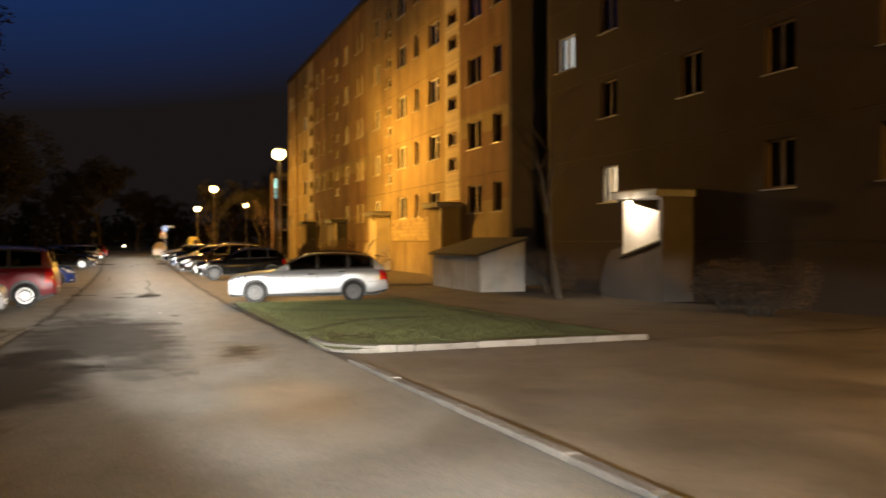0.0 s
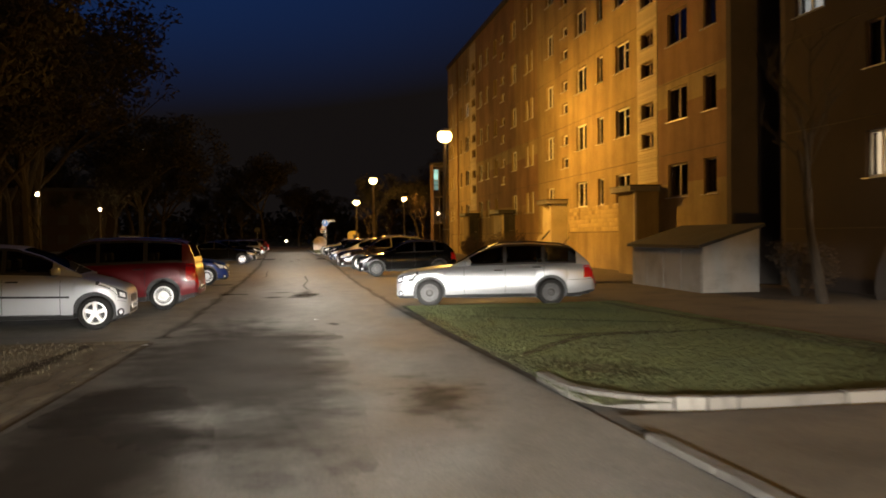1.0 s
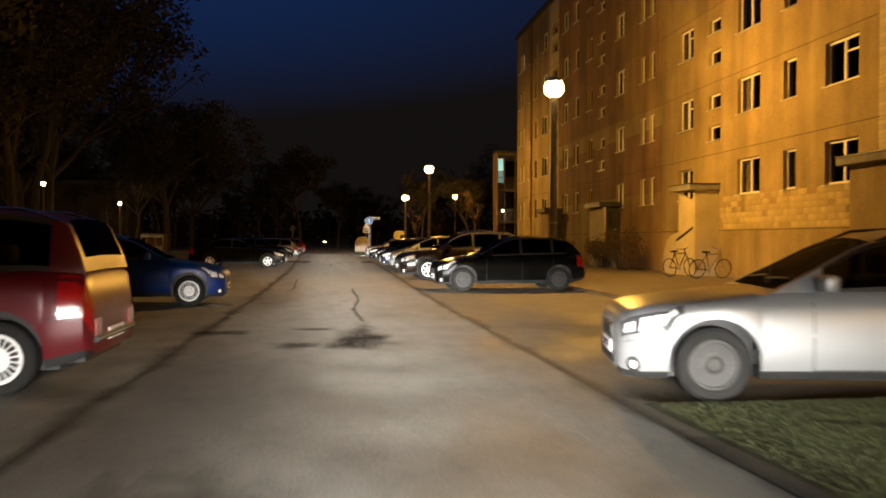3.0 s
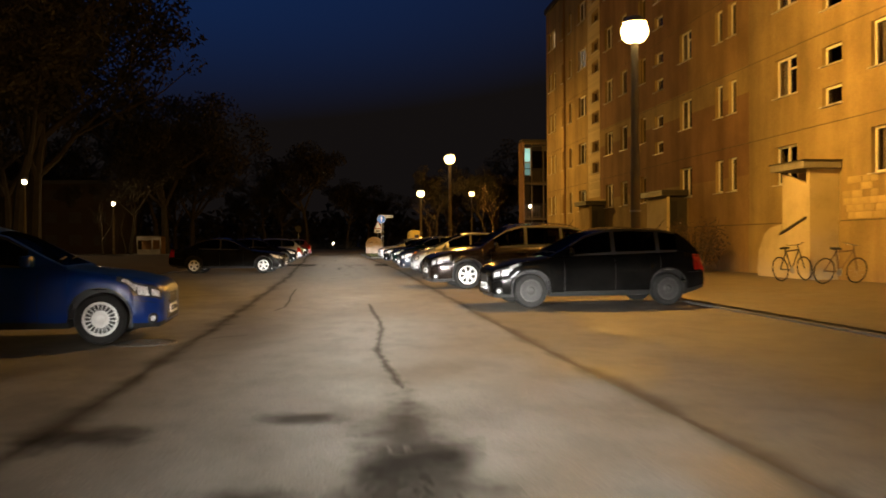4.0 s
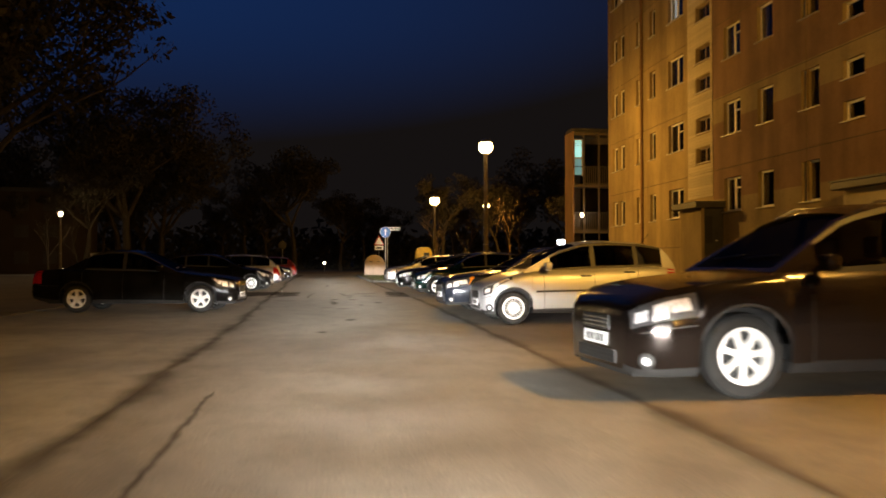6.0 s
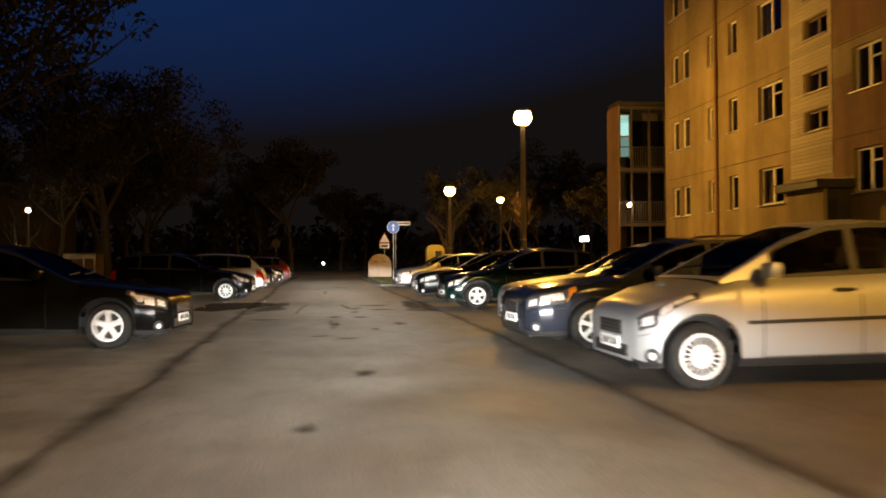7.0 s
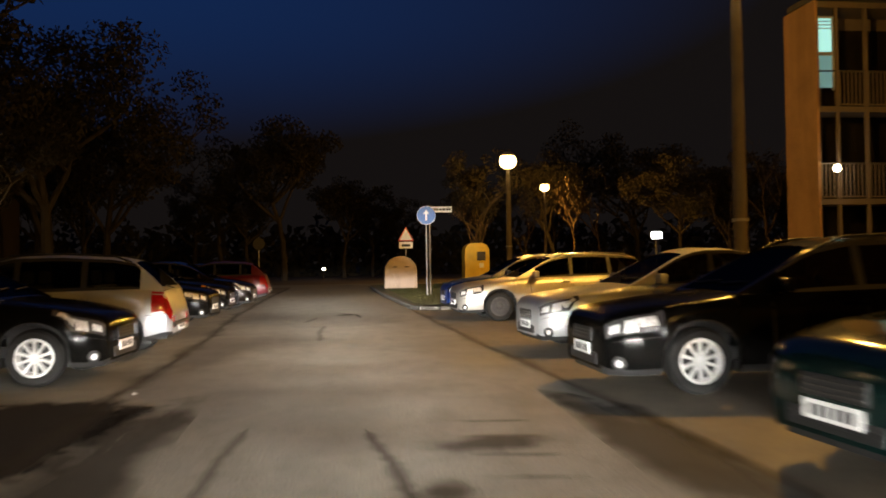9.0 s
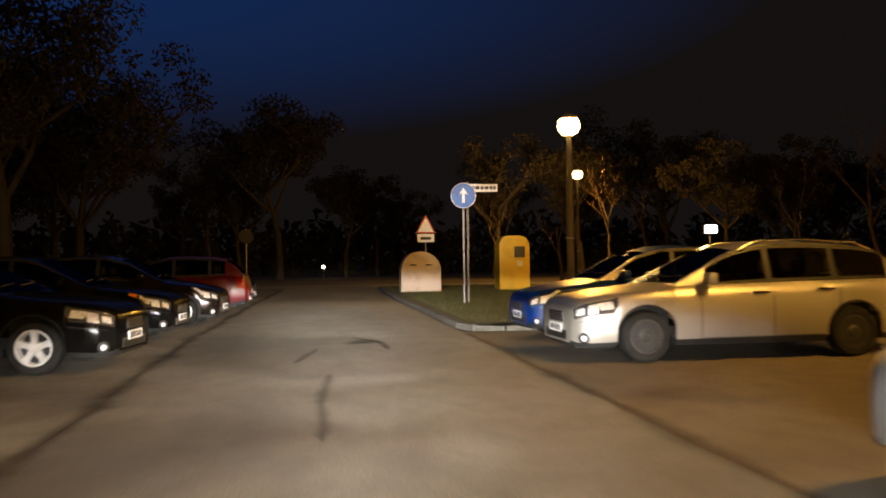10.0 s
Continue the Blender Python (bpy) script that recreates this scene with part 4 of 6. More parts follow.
porch("boxed-in porch with concrete canopy and dark side wall", 35.05, 36.85, X_A, 0.95, 3.25, 1.1, kind="boxed")
porch("pale plastered porch with canopy and sloping stair wall", 46.42, 48.0, X_A, 0.9, 3.2, 0.9, wall_mat=M_CLAD)
porch("pale plastered porch, its shadowed flank filled by a dark door", 57.25, 59.6, X_A, 0.9, 3.0, 0.9, wall_mat=M_CLAD, kind="dark_flank")
porch("plastered porch with flat canopy, shadowed flank filled dark", 68.5, 70.5, X_A, 0.9, 3.1, 0.9, kind="dark_flank")
# White screen, dark base: the flank's shade is put in as colour.
porch("white-painted porch lit from within, flank coloured as unlit", 18.9, 21.0, X_B, 1.0, 2.95, 0.8, wall_mat=M_WHITE, base_mat=M_UNLIT_PANEL)

# lamp over the white porch's door
bulb = thing("porch_lamp", pose(X_B - 1.3, 20.1, 2.82), "small bright porch lamp under the canopy", "lamp")
bm = bmesh.new()
lathe(bm, [(0.0, 0.1), (0.1, 0.1), (0.11, 0.05), (0.0, 0.05)], 16)
part("base", bm, M_DARKMET, bulb)
bm = bmesh.new()
lathe(bm, [(0.09, 0.05), (0.085, 0.01), (0.05, -0.03), (0.0, -0.045)], 16)
part("shade", bm, M_BULB, bulb, smooth=True)
lamp("porch_light", "POINT", pose(X_B - 1.5, 20.1, 2.65), 60, (1.0, 0.82, 0.6), 0.08)

# glazed stairwell tower past the end of the block
tower = thing("stair_tower", pose(13.64, 85.5, 0), "narrow dark stair tower with loggias and a teal-lit window", "stair tower")
TW = 8.5
# Balusters, posts and slabs take the dark tone for the tower's shade.
bm = bmesh.new()
box(bm, -0.015, -0.015, 0.0, 0.015, 0.015, 0.9)
BALUSTER = to_mesh("baluster", bm, M_UNLIT_PANEL)
bm = bmesh.new()
box(bm, 0.0, 0.0, 0.0, 0.09, 1.7, TW, 0.01)
part("flank_wall", bm, M_BROWN, tower)
bm = bmesh.new()
box(bm, 0.09, 1.1, 0.0, 4.0, 1.3, TW)
part("wall", bm, M_UNLIT_PANEL, tower)
for z in (0.15, 2.75, 5.35, TW - 0.2):
    bm = bmesh.new()
    box(bm, 0.09, 0.02, z, 3.2, 1.1, z + 0.16)
    part("floor_slab", bm, M_UNLIT_PANEL, tower)
for z in (0.35, 2.95, 5.55):
    for x0, x1 in ((0.1, 0.62), (0.7, 1.5), (1.58, 2.3), (2.38, 3.1)):
        if z > 5 and x0 < 0.5:
            continue
        bm = bmesh.new()
        box(bm, x0, 0.045, z, x1, 0.085, z + 0.04)
        part("bottom_rail", bm, M_UNLIT_PANEL, tower)
        for k in range(round((x1 - x0) / 0.12)):
            link_mesh("baluster", BALUSTER, tower).matrix_basis = pose(x0 + 0.05 + 0.12 * k, 0.065, z + 0.04)
    bm = bmesh.new()
    tube(bm, [(0.09, 0.06, z + 0.96), (3.1, 0.06, z + 0.96)], 0.025, 8)
    part("handrail", bm, M_DARKMET, tower)
for x in (0.66, 1.54, 2.34, 3.12):
    bm = bmesh.new()
    box(bm, x - 0.04, 0.03, 0.15, x + 0.04, 0.13, TW - 0.2)
    part("post", bm, M_UNLIT_PANEL, tower)
for z0, z1, lit_mat in ((6.05, 6.95, M_TEALDIM), (7.05, 8.0, M_TEAL)):
    bm = bmesh.new()
    box(bm, 0.13, 0.1, z0, 0.55, 0.12, z1)
    part("lit_pane", bm, lit_mat, tower, "pane lit teal from inside")
bm = bmesh.new()
box(bm, 0.09, 0.06, 5.98, 0.14, 0.14, 8.06)
box(bm, 0.54, 0.06, 5.98, 0.6, 0.14, 8.06)
box(bm, 0.14, 0.06, 6.95, 0.54, 0.14, 7.05)
box(bm, 0.14, 0.06, 8.0, 0.54, 0.14, 8.06)
for k in range(3):
    box(bm, 0.14, 0.07, 7.7 + 0.1 * k, 0.54, 0.095, 7.73 + 0.1 * k)
part("window_frame", bm, M_GALV, tower)
bm = bmesh.new()
box(bm, 0.7, 0.9, 0.3, 3.1, 0.92, 7.9)
part("glazing", bm, M_PANE, tower)
bm = bmesh.new()
box(bm, -0.06, -0.06, TW, 4.1, 1.36, TW + 0.16)
part("roof", bm, M_ROOF, tower)

# basement entrance: a low concrete house at the block's corner
cellar = thing("basement_entrance", pose(11.75, 25.6, 0.0), "low concrete basement entrance with a sloping roof", "basement entrance")
bm = bmesh.new()
prism(bm, [(0.0, -0.1), (0.0, 1.25), (1.65, 1.75), (1.65, -0.1)], 0.0, 4.9, "y")
part("wall", bm, M_CONC, cellar)
bm = bmesh.new()
prism(bm, [(-0.15, 1.214), (-0.15, 1.304), (1.75, 1.88), (1.75, 1.79)], -0.12, 5.02, "y")
part("roof", bm, M_ROOF, cellar)
for k in range(4):
    bm = bmesh.new()
    box(bm, -0.025, 0.06 + 1.22 * k, -0.05, 0.0, 1.22 * (k + 1), 1.16, 0.004)
    part("wall_panel", bm, M_CONC, cellar)

# ---- cars ----
def spline(points, x):
    return float(np.interp(x, [p[0] for p in points], [p[1] for p in points]))


CAR_KINDS = {
    # length, width, wheel radius, wheel positions (rear, front), line of belt and bonnet, line of the roof, windscreen (top, base), rear window (base, top), doors' windows
    "wagon": dict(L=4.54, W=1.74, R=0.315, axles=(0.95, 3.67), rails=True,
                  belt=[(0, 0.62), (0.04, 0.78), (0.1, 0.93), (0.5, 0.965), (1.6, 0.945), (3.2, 0.915), (3.9, 0.84), (4.3, 0.77), (4.46, 0.70), (4.54, 0.62)],
                  roof=[(0.1, 0.95), (0.28, 1.16), (0.5, 1.36), (0.75, 1.42), (1.5, 1.465), (2.1, 1.45), (2.5, 1.36), (3.0, 1.07), (3.28, 0.92)],
                  screen=(2.42, 3.24), rear=(0.14, 0.5), side=[(0.42, 1.12), (1.2, 2.0), (2.08, 2.86)], doors=(1.16, 2.04, 2.98)),
    "hatch": dict(L=4.15, W=1.74, R=0.31, axles=(0.86, 3.44), rails=False,
                  belt=[(0, 0.62), (0.04, 0.78), (0.1, 0.95), (0.5, 0.99), (1.6, 0.955), (2.95, 0.92), (3.6, 0.84), (3.92, 0.76), (4.07, 0.69), (4.15, 0.6)],
                  roof=[(0.1, 0.97), (0.3, 1.22), (0.5, 1.38), (0.8, 1.44), (1.5, 1.475), (1.95, 1.46), (2.35, 1.34), (2.8, 1.06), (3.05, 0.93)],
                  screen=(2.2, 3.0), rear=(0.14, 0.52), side=[(0.55, 0.88), (0.96, 1.74), (1.82, 2.6)], doors=(0.92, 1.78, 2.74)),
    "sedan": dict(L=4.55, W=1.75, R=0.315, axles=(1.03, 3.78), rails=False,
                  belt=[(0, 0.62), (0.03, 0.84), (0.1, 0.95), (0.75, 0.985), (1.4, 0.955), (3.2, 0.91), (3.9, 0.83), (4.3, 0.76), (4.46, 0.69), (4.55, 0.6)],
                  roof=[(0.72, 0.97), (1.0, 1.14), (1.35, 1.36), (1.7, 1.425), (2.2, 1.43), (2.5, 1.34), (3.0, 1.05), (3.28, 0.91)],
                  screen=(2.42, 3.24), rear=(0.78, 1.36), side=[(1.2, 2.02), (2.1, 2.86)], doors=(1.16, 2.06, 2.98)),
    "suv": dict(L=4.5, W=1.84, R=0.355, axles=(0.9, 3.56), rails=True,
                belt=[(0, 0.68), (0.04, 0.86), (0.1, 1.05), (0.5, 1.09), (1.6, 1.06), (3.2, 1.03), (3.9, 0.95), (4.26, 0.87), (4.42, 0.78), (4.5, 0.68)],
                roof=[(0.1, 1.07), (0.25, 1.3), (0.45, 1.54), (0.75, 1.62), (1.5, 1.675), (2.1, 1.66), (2.5, 1.55), (2.98, 1.22), (3.25, 1.04)],
                screen=(2.4, 3.2), rear=(0.14, 0.48), side=[(0.42, 1.0), (1.08, 1.96), (2.04, 2.84)], doors=(1.04, 2.0, 2.96)),
    "mpv": dict(L=3.7, W=1.72, R=0.30, axles=(0.68, 3.16), rails=False,
                belt=[(0, 0.66), (0.04, 0.84), (0.08, 1.0), (0.5, 1.04), (1.6, 1.0), (2.8, 0.96), (3.25, 0.86), (3.52, 0.77), (3.64, 0.69), (3.7, 0.6)],
                roof=[(0.06, 1.02), (0.18, 1.26), (0.34, 1.43), (0.7, 1.5), (1.4, 1.535), (1.85, 1.5), (2.3, 1.34), (2.7, 1.1), (2.95, 0.97)],
                screen=(1.95, 2.9), rear=(0.1, 0.36), side=[(0.34, 0.8), (0.88, 1.62), (1.7, 2.46)], doors=(0.84, 1.66, 2.6)),
    "van": dict(L=4.65, W=1.84, R=0.325, axles=(0.75, 3.62), rails=True,
                belt=[(0, 0.68), (0.03, 0.9), (0.07, 1.05), (0.5, 1.08), (1.6, 1.05), (3.4, 1.0), (4.0, 0.9), (4.4, 0.8), (4.57, 0.72), (4.65, 0.62)],
                roof=[(0.06, 1.07), (0.12, 1.33), (0.22, 1.54), (0.6, 1.61), (1.5, 1.65), (2.4, 1.62), (2.8, 1.49), (3.3, 1.18), (3.6, 0.99)],
                screen=(2.7, 3.55), rear=(0.09, 0.24), side=[(0.35, 1.1), (1.2, 2.14), (2.22, 3.1)], doors=(1.15, 2.18, 3.2)),
}
CAR_KINDS["compact"] = dict(CAR_KINDS["hatch"], L=4.05, axles=(0.76, 3.36), **{k: [(x * 0.976, z) for x, z in CAR_KINDS["hatch"][k]] for k in ("belt", "roof")})
CAR_KINDS["tourer"] = dict(CAR_KINDS["wagon"], axles=(1.0, 3.77))
CAR_KINDS["estate"] = dict(CAR_KINDS["wagon"], axles=(0.72, 3.42))
WHEEL_MESHES = {}
M_DARKSTEEL = surface("dull_steel_wheel", (0.04, 0.039, 0.037), (0.02, 0.019, 0.018), 9, 60, 0.6, 0.3, bump=0.05)


def wheel_meshes(radius, style):
    if (radius, style) in WHEEL_MESHES:
        return WHEEL_MESHES[radius, style]
    r, rr = radius, radius * 0.66
    bm = bmesh.new()
    lathe(bm, [(rr, -0.085), (rr + 0.02, -0.1), (r - 0.035, -0.1), (r - 0.008, -0.075), (r, -0.03), (r, 0.03), (r - 0.008, 0.075), (r - 0.035, 0.1), (rr + 0.02, 0.1), (rr, 0.085), (rr, -0.085)], 32, "y")
    tyre = to_mesh("tyre", bm, M_TYRE, True)
    bm = bmesh.new()
    lathe(bm, [(rr + 0.004, -0.07), (rr + 0.004, 0.088), (rr - 0.018, 0.092), (rr - 0.03, 0.06), (rr - 0.035, -0.06)], 32, "y")
    if style in ("cap", "steel"):
        lathe(bm, [(0.0, 0.075), (0.05, 0.078), (0.075, 0.06), (rr * 0.5, 0.058), (rr * 0.86, 0.078), (rr, 0.08)], 32, "y")
        for k in range(20):
            a = k * math.tau / 20
            c, s = math.cos(a), math.sin(a)
            f = [(rr * 0.52, -0.012), (rr * 0.86, -0.02), (rr * 0.86, 0.02), (rr * 0.52, 0.012)]
            vs = [bm.verts.new((p * c - q * s, 0.084, p * s + q * c)) for p, q in f]
            bm.faces.new(vs).material_index = 1
    else:
        n = {"five": 5, "six": 6, "seven": 7, "ten": 10}[style]
        half = {"five": 0.05, "six": 0.036, "seven": 0.034, "ten": 0.02}[style]
        for k in range(n):
            a = k * math.tau / n + 0.3
            c, s = math.cos(a), math.sin(a)
            lo, hi = [], []
            for p, q in ((0.03, -half * 0.9), (rr * 0.6, -half * 0.7), (rr - 0.01, -half * 1.15), (rr - 0.01, half * 1.15), (rr * 0.6, half * 0.7), (0.03, half * 0.9)):
                d = 0.07 + 0.015 * p / rr
                lo.append(bm.verts.new((p * c - q * s, d - 0.04, p * s + q * c)))
                hi.append(bm.verts.new((p * c - q * s * 0.8, d, p * s + q * c * 0.8)))
            bm.faces.new(hi)
            for i in range(6):
                bm.faces.new((lo[i], lo[(i + 1) % 6], hi[(i + 1) % 6], hi[i]))
        lathe(bm, [(0.0, 0.082), (0.05, 0.08), (0.065, 0.06), (0.065, 0.02)], 20, "y")
        lathe(bm, [(0.0, 0.0), (rr - 0.03, 0.0)], 24, "y", 1)
    rim = to_mesh("rim", bm, [{"cap": M_STEELCAP, "steel": M_DARKSTEEL}.get(style, M_ALLOY), M_BLACKPL], True)
    WHEEL_MESHES[radius, style] = (tyre, rim)
    return tyre, rim


def car(kind, colour, wheel_x, wheel_y, heading, label, wheel="front", style="five", near="left", moulding=False, amber=False):
    """A parked car. wheel_x, wheel_y: hub of the front or rear wheel on its near flank; heading in degrees from +x."""
    K = CAR_KINDS[kind]
    L, W, R = K["L"], K["W"], K["R"]
    xr, xf = K["axles"]
    mid = (xr + xf) / 2
    lx = (xf if wheel == "front" else xr) - mid
    ly = (W / 2 - 0.06) * (1 if near == "left" else -1)
    h = radians(heading)
    ox = wheel_x - (lx * math.cos(h) - ly * math.sin(h))
    oy = wheel_y - (lx * math.sin(h) + ly * math.cos(h))
    root = thing("car", pose(ox, oy, ground_z(oy) + 0.002, 0, 0, heading), label, "car", "parked cars")
    body_paint = PAINTS[colour]
    ARCH = R + 0.055
    X = lambda x: x - mid

    def half_width(x):
        return W / 2 * spline([(0, 0.80), (0.02, 0.86), (0.06, 0.915), (0.3, 0.97), (0.9, 1.0), (L - 0.9, 1.0), (L - 0.5, 0.985), (L - 0.3, 0.95), (L - 0.16, 0.9), (L - 0.07, 0.83), (L - 0.025, 0.76), (L, 0.68)], x)

    def low_edge(x):
        base = spline([(0, 0.34), (0.25, 0.26), (0.5, 0.22), (L - 0.5, 0.2), (L - 0.2, 0.19), (L - 0.04, 0.2), (L, 0.24)], x)
        for c in (xr, xf):
            if abs(x - c) < ARCH:
                base = max(base, R + math.sqrt(max(0.0, ARCH * ARCH - (x - c) ** 2)))
        return base

    nb = K["belt"][-3:]
    belt_line = K["belt"][:-3] + [(L - 0.26, nb[0][1] + 0.015), (L - 0.12, nb[1][1] + 0.05), (L - 0.045, nb[1][1] + 0.01), (L, nb[2][1] + 0.02)]
    VT = [0, 0.1, 0.34, 0.6, 0.8, 0.93, 1.0]
    FT = [0.93, 0.975, 1.0, 0.995, 0.975, 0.935, 0.87]

    def side(x, v):
        zb, zt = low_edge(x), spline(belt_line, x)
        f = float(np.interp(v, VT, FT))
        if zb > R + 0.02 and v < 0.34:
            f = f + (1.0 - f) * min(1.0, (zb - R) * 6)
        return Vector((X(x), half_width(x) * f, zb + (zt - zb) * v))

    def skin(x, v, off):
        e = 0.01
        p = side(x, v)
        dx = side(min(x + e, L), v) - side(max(x - e, 0), v)
        dv = side(x, min(v + 0.02, 1)) - side(x, max(v - 0.02, 0))
        n = dv.cross(dx)
        n = n.normalized() if n.length > 1e-9 else Vector((0, 1, 0))
        if n.y < 0:
            n = -n
        return p + n * off

    xs = set(steps(0, L, 0.16)) | {0.02, 0.06, 0.1, 0.2, L - 0.025, L - 0.07, L - 0.11, L - 0.16, L - 0.23, L - 0.3}
    for c in (xr, xf):
        for k in range(13):
            xs.add(c - ARCH * math.cos(math.pi * k / 12))
        xs |= {c - ARCH - 0.003, c + ARCH + 0.003}
    xs = sorted(v for v in xs if 0 <= v <= L)
    rb, wb = K["roof"][0][0], K["roof"][-1][0]
    bm = bmesh.new()

    def quad(vs, flip, mat):
        if len({tuple(round(c, 5) for c in v) for v in vs}) < 3:
            return
        bm.faces.new([bm.verts.new(v) for v in (vs[::-1] if flip else vs)]).material_index = mat

    def both(vs, mat=0):
        quad(vs, False, mat)
        quad([Vector((v.x, -v.y, v.z)) for v in vs], True, mat)

    def top(x, q):
        p = side(x, 1.0)
        crown = 0.035 if x > wb - 0.1 else 0.02
        return Vector((p.x, p.y * (1 - q), p.z + crown * (1 - (1 - q) ** 2)))

    for a, b in zip(xs, xs[1:]):
        for v0, v1 in zip(VT, VT[1:]):
            both([side(a, v0), side(b, v0), side(b, v1), side(a, v1)], 1 if v0 < 0.05 else 0)
        m_ = (a + b) / 2
        if not rb + 0.02 < m_ < wb - 0.02:
            for q0, q1 in ((0, 0.25), (0.25, 0.6), (0.6, 1.0)):
                both([top(a, q0), top(b, q0), top(b, q1), top(a, q1)])
    for x, flip in ((0.0, True), (L, False)):
        ring = [side(x, v) for v in VT] + [top(x, q) for q in (0.25, 0.6, 1.0)]
        ring += [Vector((v.x, -v.y, v.z)) for v in ring[-2::-1]]
        bm.faces.new([bm.verts.new(v) for v in (ring if flip else ring[::-1])])
    # upper house
    st, sb = K["screen"]
    r0, r1 = K["rear"]
    gx = {rb, wb, st, sb, r0, r1} | set(steps(rb, wb, 0.14))
    for a, b in K["side"]:
        gx |= {a, b}
    gx = sorted(v for v in gx if rb <= v <= wb)

    def house(x, v):
        base = side(x, 1.0)
        zr = max(spline(K["roof"], x), base.z + 0.012)
        edge_y = min(base.y, W / 2 * (0.70 if kind != "van" else 0.76))
        k = min(1.0, (zr - base.z) / (0.45))
        ey = base.y + (edge_y - base.y) * k
        if v <= 1:
            return Vector((base.x, base.y + (ey - base.y) * v ** 1.15, base.z + (zr - 0.05 * k - base.z) * v))
        q = v - 1
        return Vector((base.x, ey * (1 - q), zr - 0.05 * k + 0.05 * k * (1 - (1 - q) ** 2.2)))

    glass = {}
    rows = [0, 0.1, 0.9, 1.0, 1.12, 1.5, 2.0]
    for a, b in zip(gx, gx[1:]):
        m_ = (a + b) / 2
        for v0, v1 in zip(rows, rows[1:]):
            vs = [house(a, v0), house(b, v0), house(b, v1), house(a, v1)]
            where = None
            if v0 >= 0.1 and v1 <= 0.9:
                for i, (s0, s1) in enumerate(K["side"]):
                    if s0 < m_ < s1:
                        where = ("side_window", i)
            elif v0 >= 1.12 and st < m_ < sb:
                where = ("windscreen", 0)
            elif v0 >= 1.12 and r0 < m_ < r1:
                where = ("rear_window", 0)
            if where is None:
                both(vs, 1 if v1 <= 1.0 and K["side"][0][0] < m_ < K["side"][-1][1] else 0)
            else:
                mirror = [Vector((v.x, -v.y, v.z)) for v in vs][::-1]
                if where[0] == "side_window":
                    glass.setdefault((*where, 1), []).append(vs)
                    glass.setdefault((*where, -1), []).append(mirror)
                else:
                    glass.setdefault((*where, 0), []).extend((vs, mirror))
    bmesh.ops.remove_doubles(bm, verts=bm.verts[:], dist=0.0008)
    body = part("body", bm, [body_paint, M_BLACKPL], root, smooth=True)
    for (what, _, _), quads in glass.items():
        bm = bmesh.new()
        for vs in quads:
            bm.faces.new([bm.verts.new(v) for v in vs])
        bmesh.ops.remove_doubles(bm, verts=bm.verts[:], dist=0.0008)
        g = part(what, bm, M_DARKGLASS if colour in ("black", "green") else M_CARGLASS, root, smooth=True)
        g.visible_shadow = False

    def patch(bm, x0, x1, v0, v1, off, s, nx=6, nv=3, slant=0.0, mat=0):
        grid = [[skin(x0 + (x1 - x0) * i / nx + slant * j / nv, v0 + (v1 - v0) * j / nv, off) for j in range(nv + 1)] for i in range(nx + 1)]
        verts = [[bm.verts.new((p.x, p.y * s, p.z)) for p in row] for row in grid]
        for i in range(nx):
            for j in range(nv):
                bm.faces.new((verts[i][j], verts[i + 1][j], verts[i + 1][j + 1], verts[i][j + 1])).material_index = mat

    for s in (1, -1):
        bm = bmesh.new()
        patch(bm, L - 0.52, L - 0.03, 0.66, 0.92, 0.008, s, 8, 3, 0.0)
        patch(bm, L - 0.47, L - 0.31, 0.74, 0.88, 0.011, s, 3, 2, 0.02, 1)
        patch(bm, L - 0.28, L - 0.16, 0.69, 0.87, 0.011, s, 3, 2, -0.02, 1)
        patch(bm, L - 0.13, L - 0.05, 0.71, 0.84, 0.011, s, 2, 2, -0.01, 1)
        hl = part("headlight", bm, [M_LAMPGLASS, M_REFLECTOR_GLINT], body, "clear headlight glass", True)
        if amber:
            bm = bmesh.new()
            patch(bm, L - 0.62, L - 0.5, 0.68, 0.9, 0.01, s, 2, 2)
            part("turn_signal", bm, M_AMBER, body, "amber turn signal", True)
        bm = bmesh.new()
        tall = kind in ("van", "suv", "mpv")
        patch(bm, 0.008, 0.26, 0.56 if not tall else 0.5, 0.97, 0.008, s, 5, 4)
        wy = half_width(0.0)
        zt0 = spline(K["belt"], 0.0)
        box(bm, X(-0.012), s * wy * 0.66, zt0 - 0.2, X(0.006), s * wy * 0.93, zt0 - 0.03)
        part("tail_light", bm, M_TAIL, body, "red tail light lens", True)
        gaps = [(dx - 0.005, dx + 0.005, 0.11, 0.995, 1, 8) for dx in K["doors"]]
        gaps += [(K["doors"][0], K["doors"][-1], 0.105, 0.115, 16, 1), (xf + ARCH + 0.02, L - 0.02, 0.56, 0.572, 8, 1)]
        gaps += [(0.02, xr - ARCH - 0.02, 0.5, 0.512, 8, 1), (xf + 0.02, L - 0.56, 0.945, 0.957, 6, 1)]
        for g0, g1, h0, h1, ng, nh in gaps:
            bm = bmesh.new()
            patch(bm, g0, g1, h0, h1, 0.002, s, ng, nh)
            part("panel_gap", bm, M_BLACKPL, body)
        if moulding:
            bm = bmesh.new()
            patch(bm, xr + ARCH + 0.05, xf - ARCH - 0.05, 0.49, 0.535, 0.009, s, 14, 1)
            part("side_moulding", bm, M_BLACKPL if kind == "mpv" else body_paint, body, smooth=True)
        for dx in K["doors"][:-1]:
            bm = bmesh.new()
            p = skin(dx + 0.16, 0.84, 0.02)
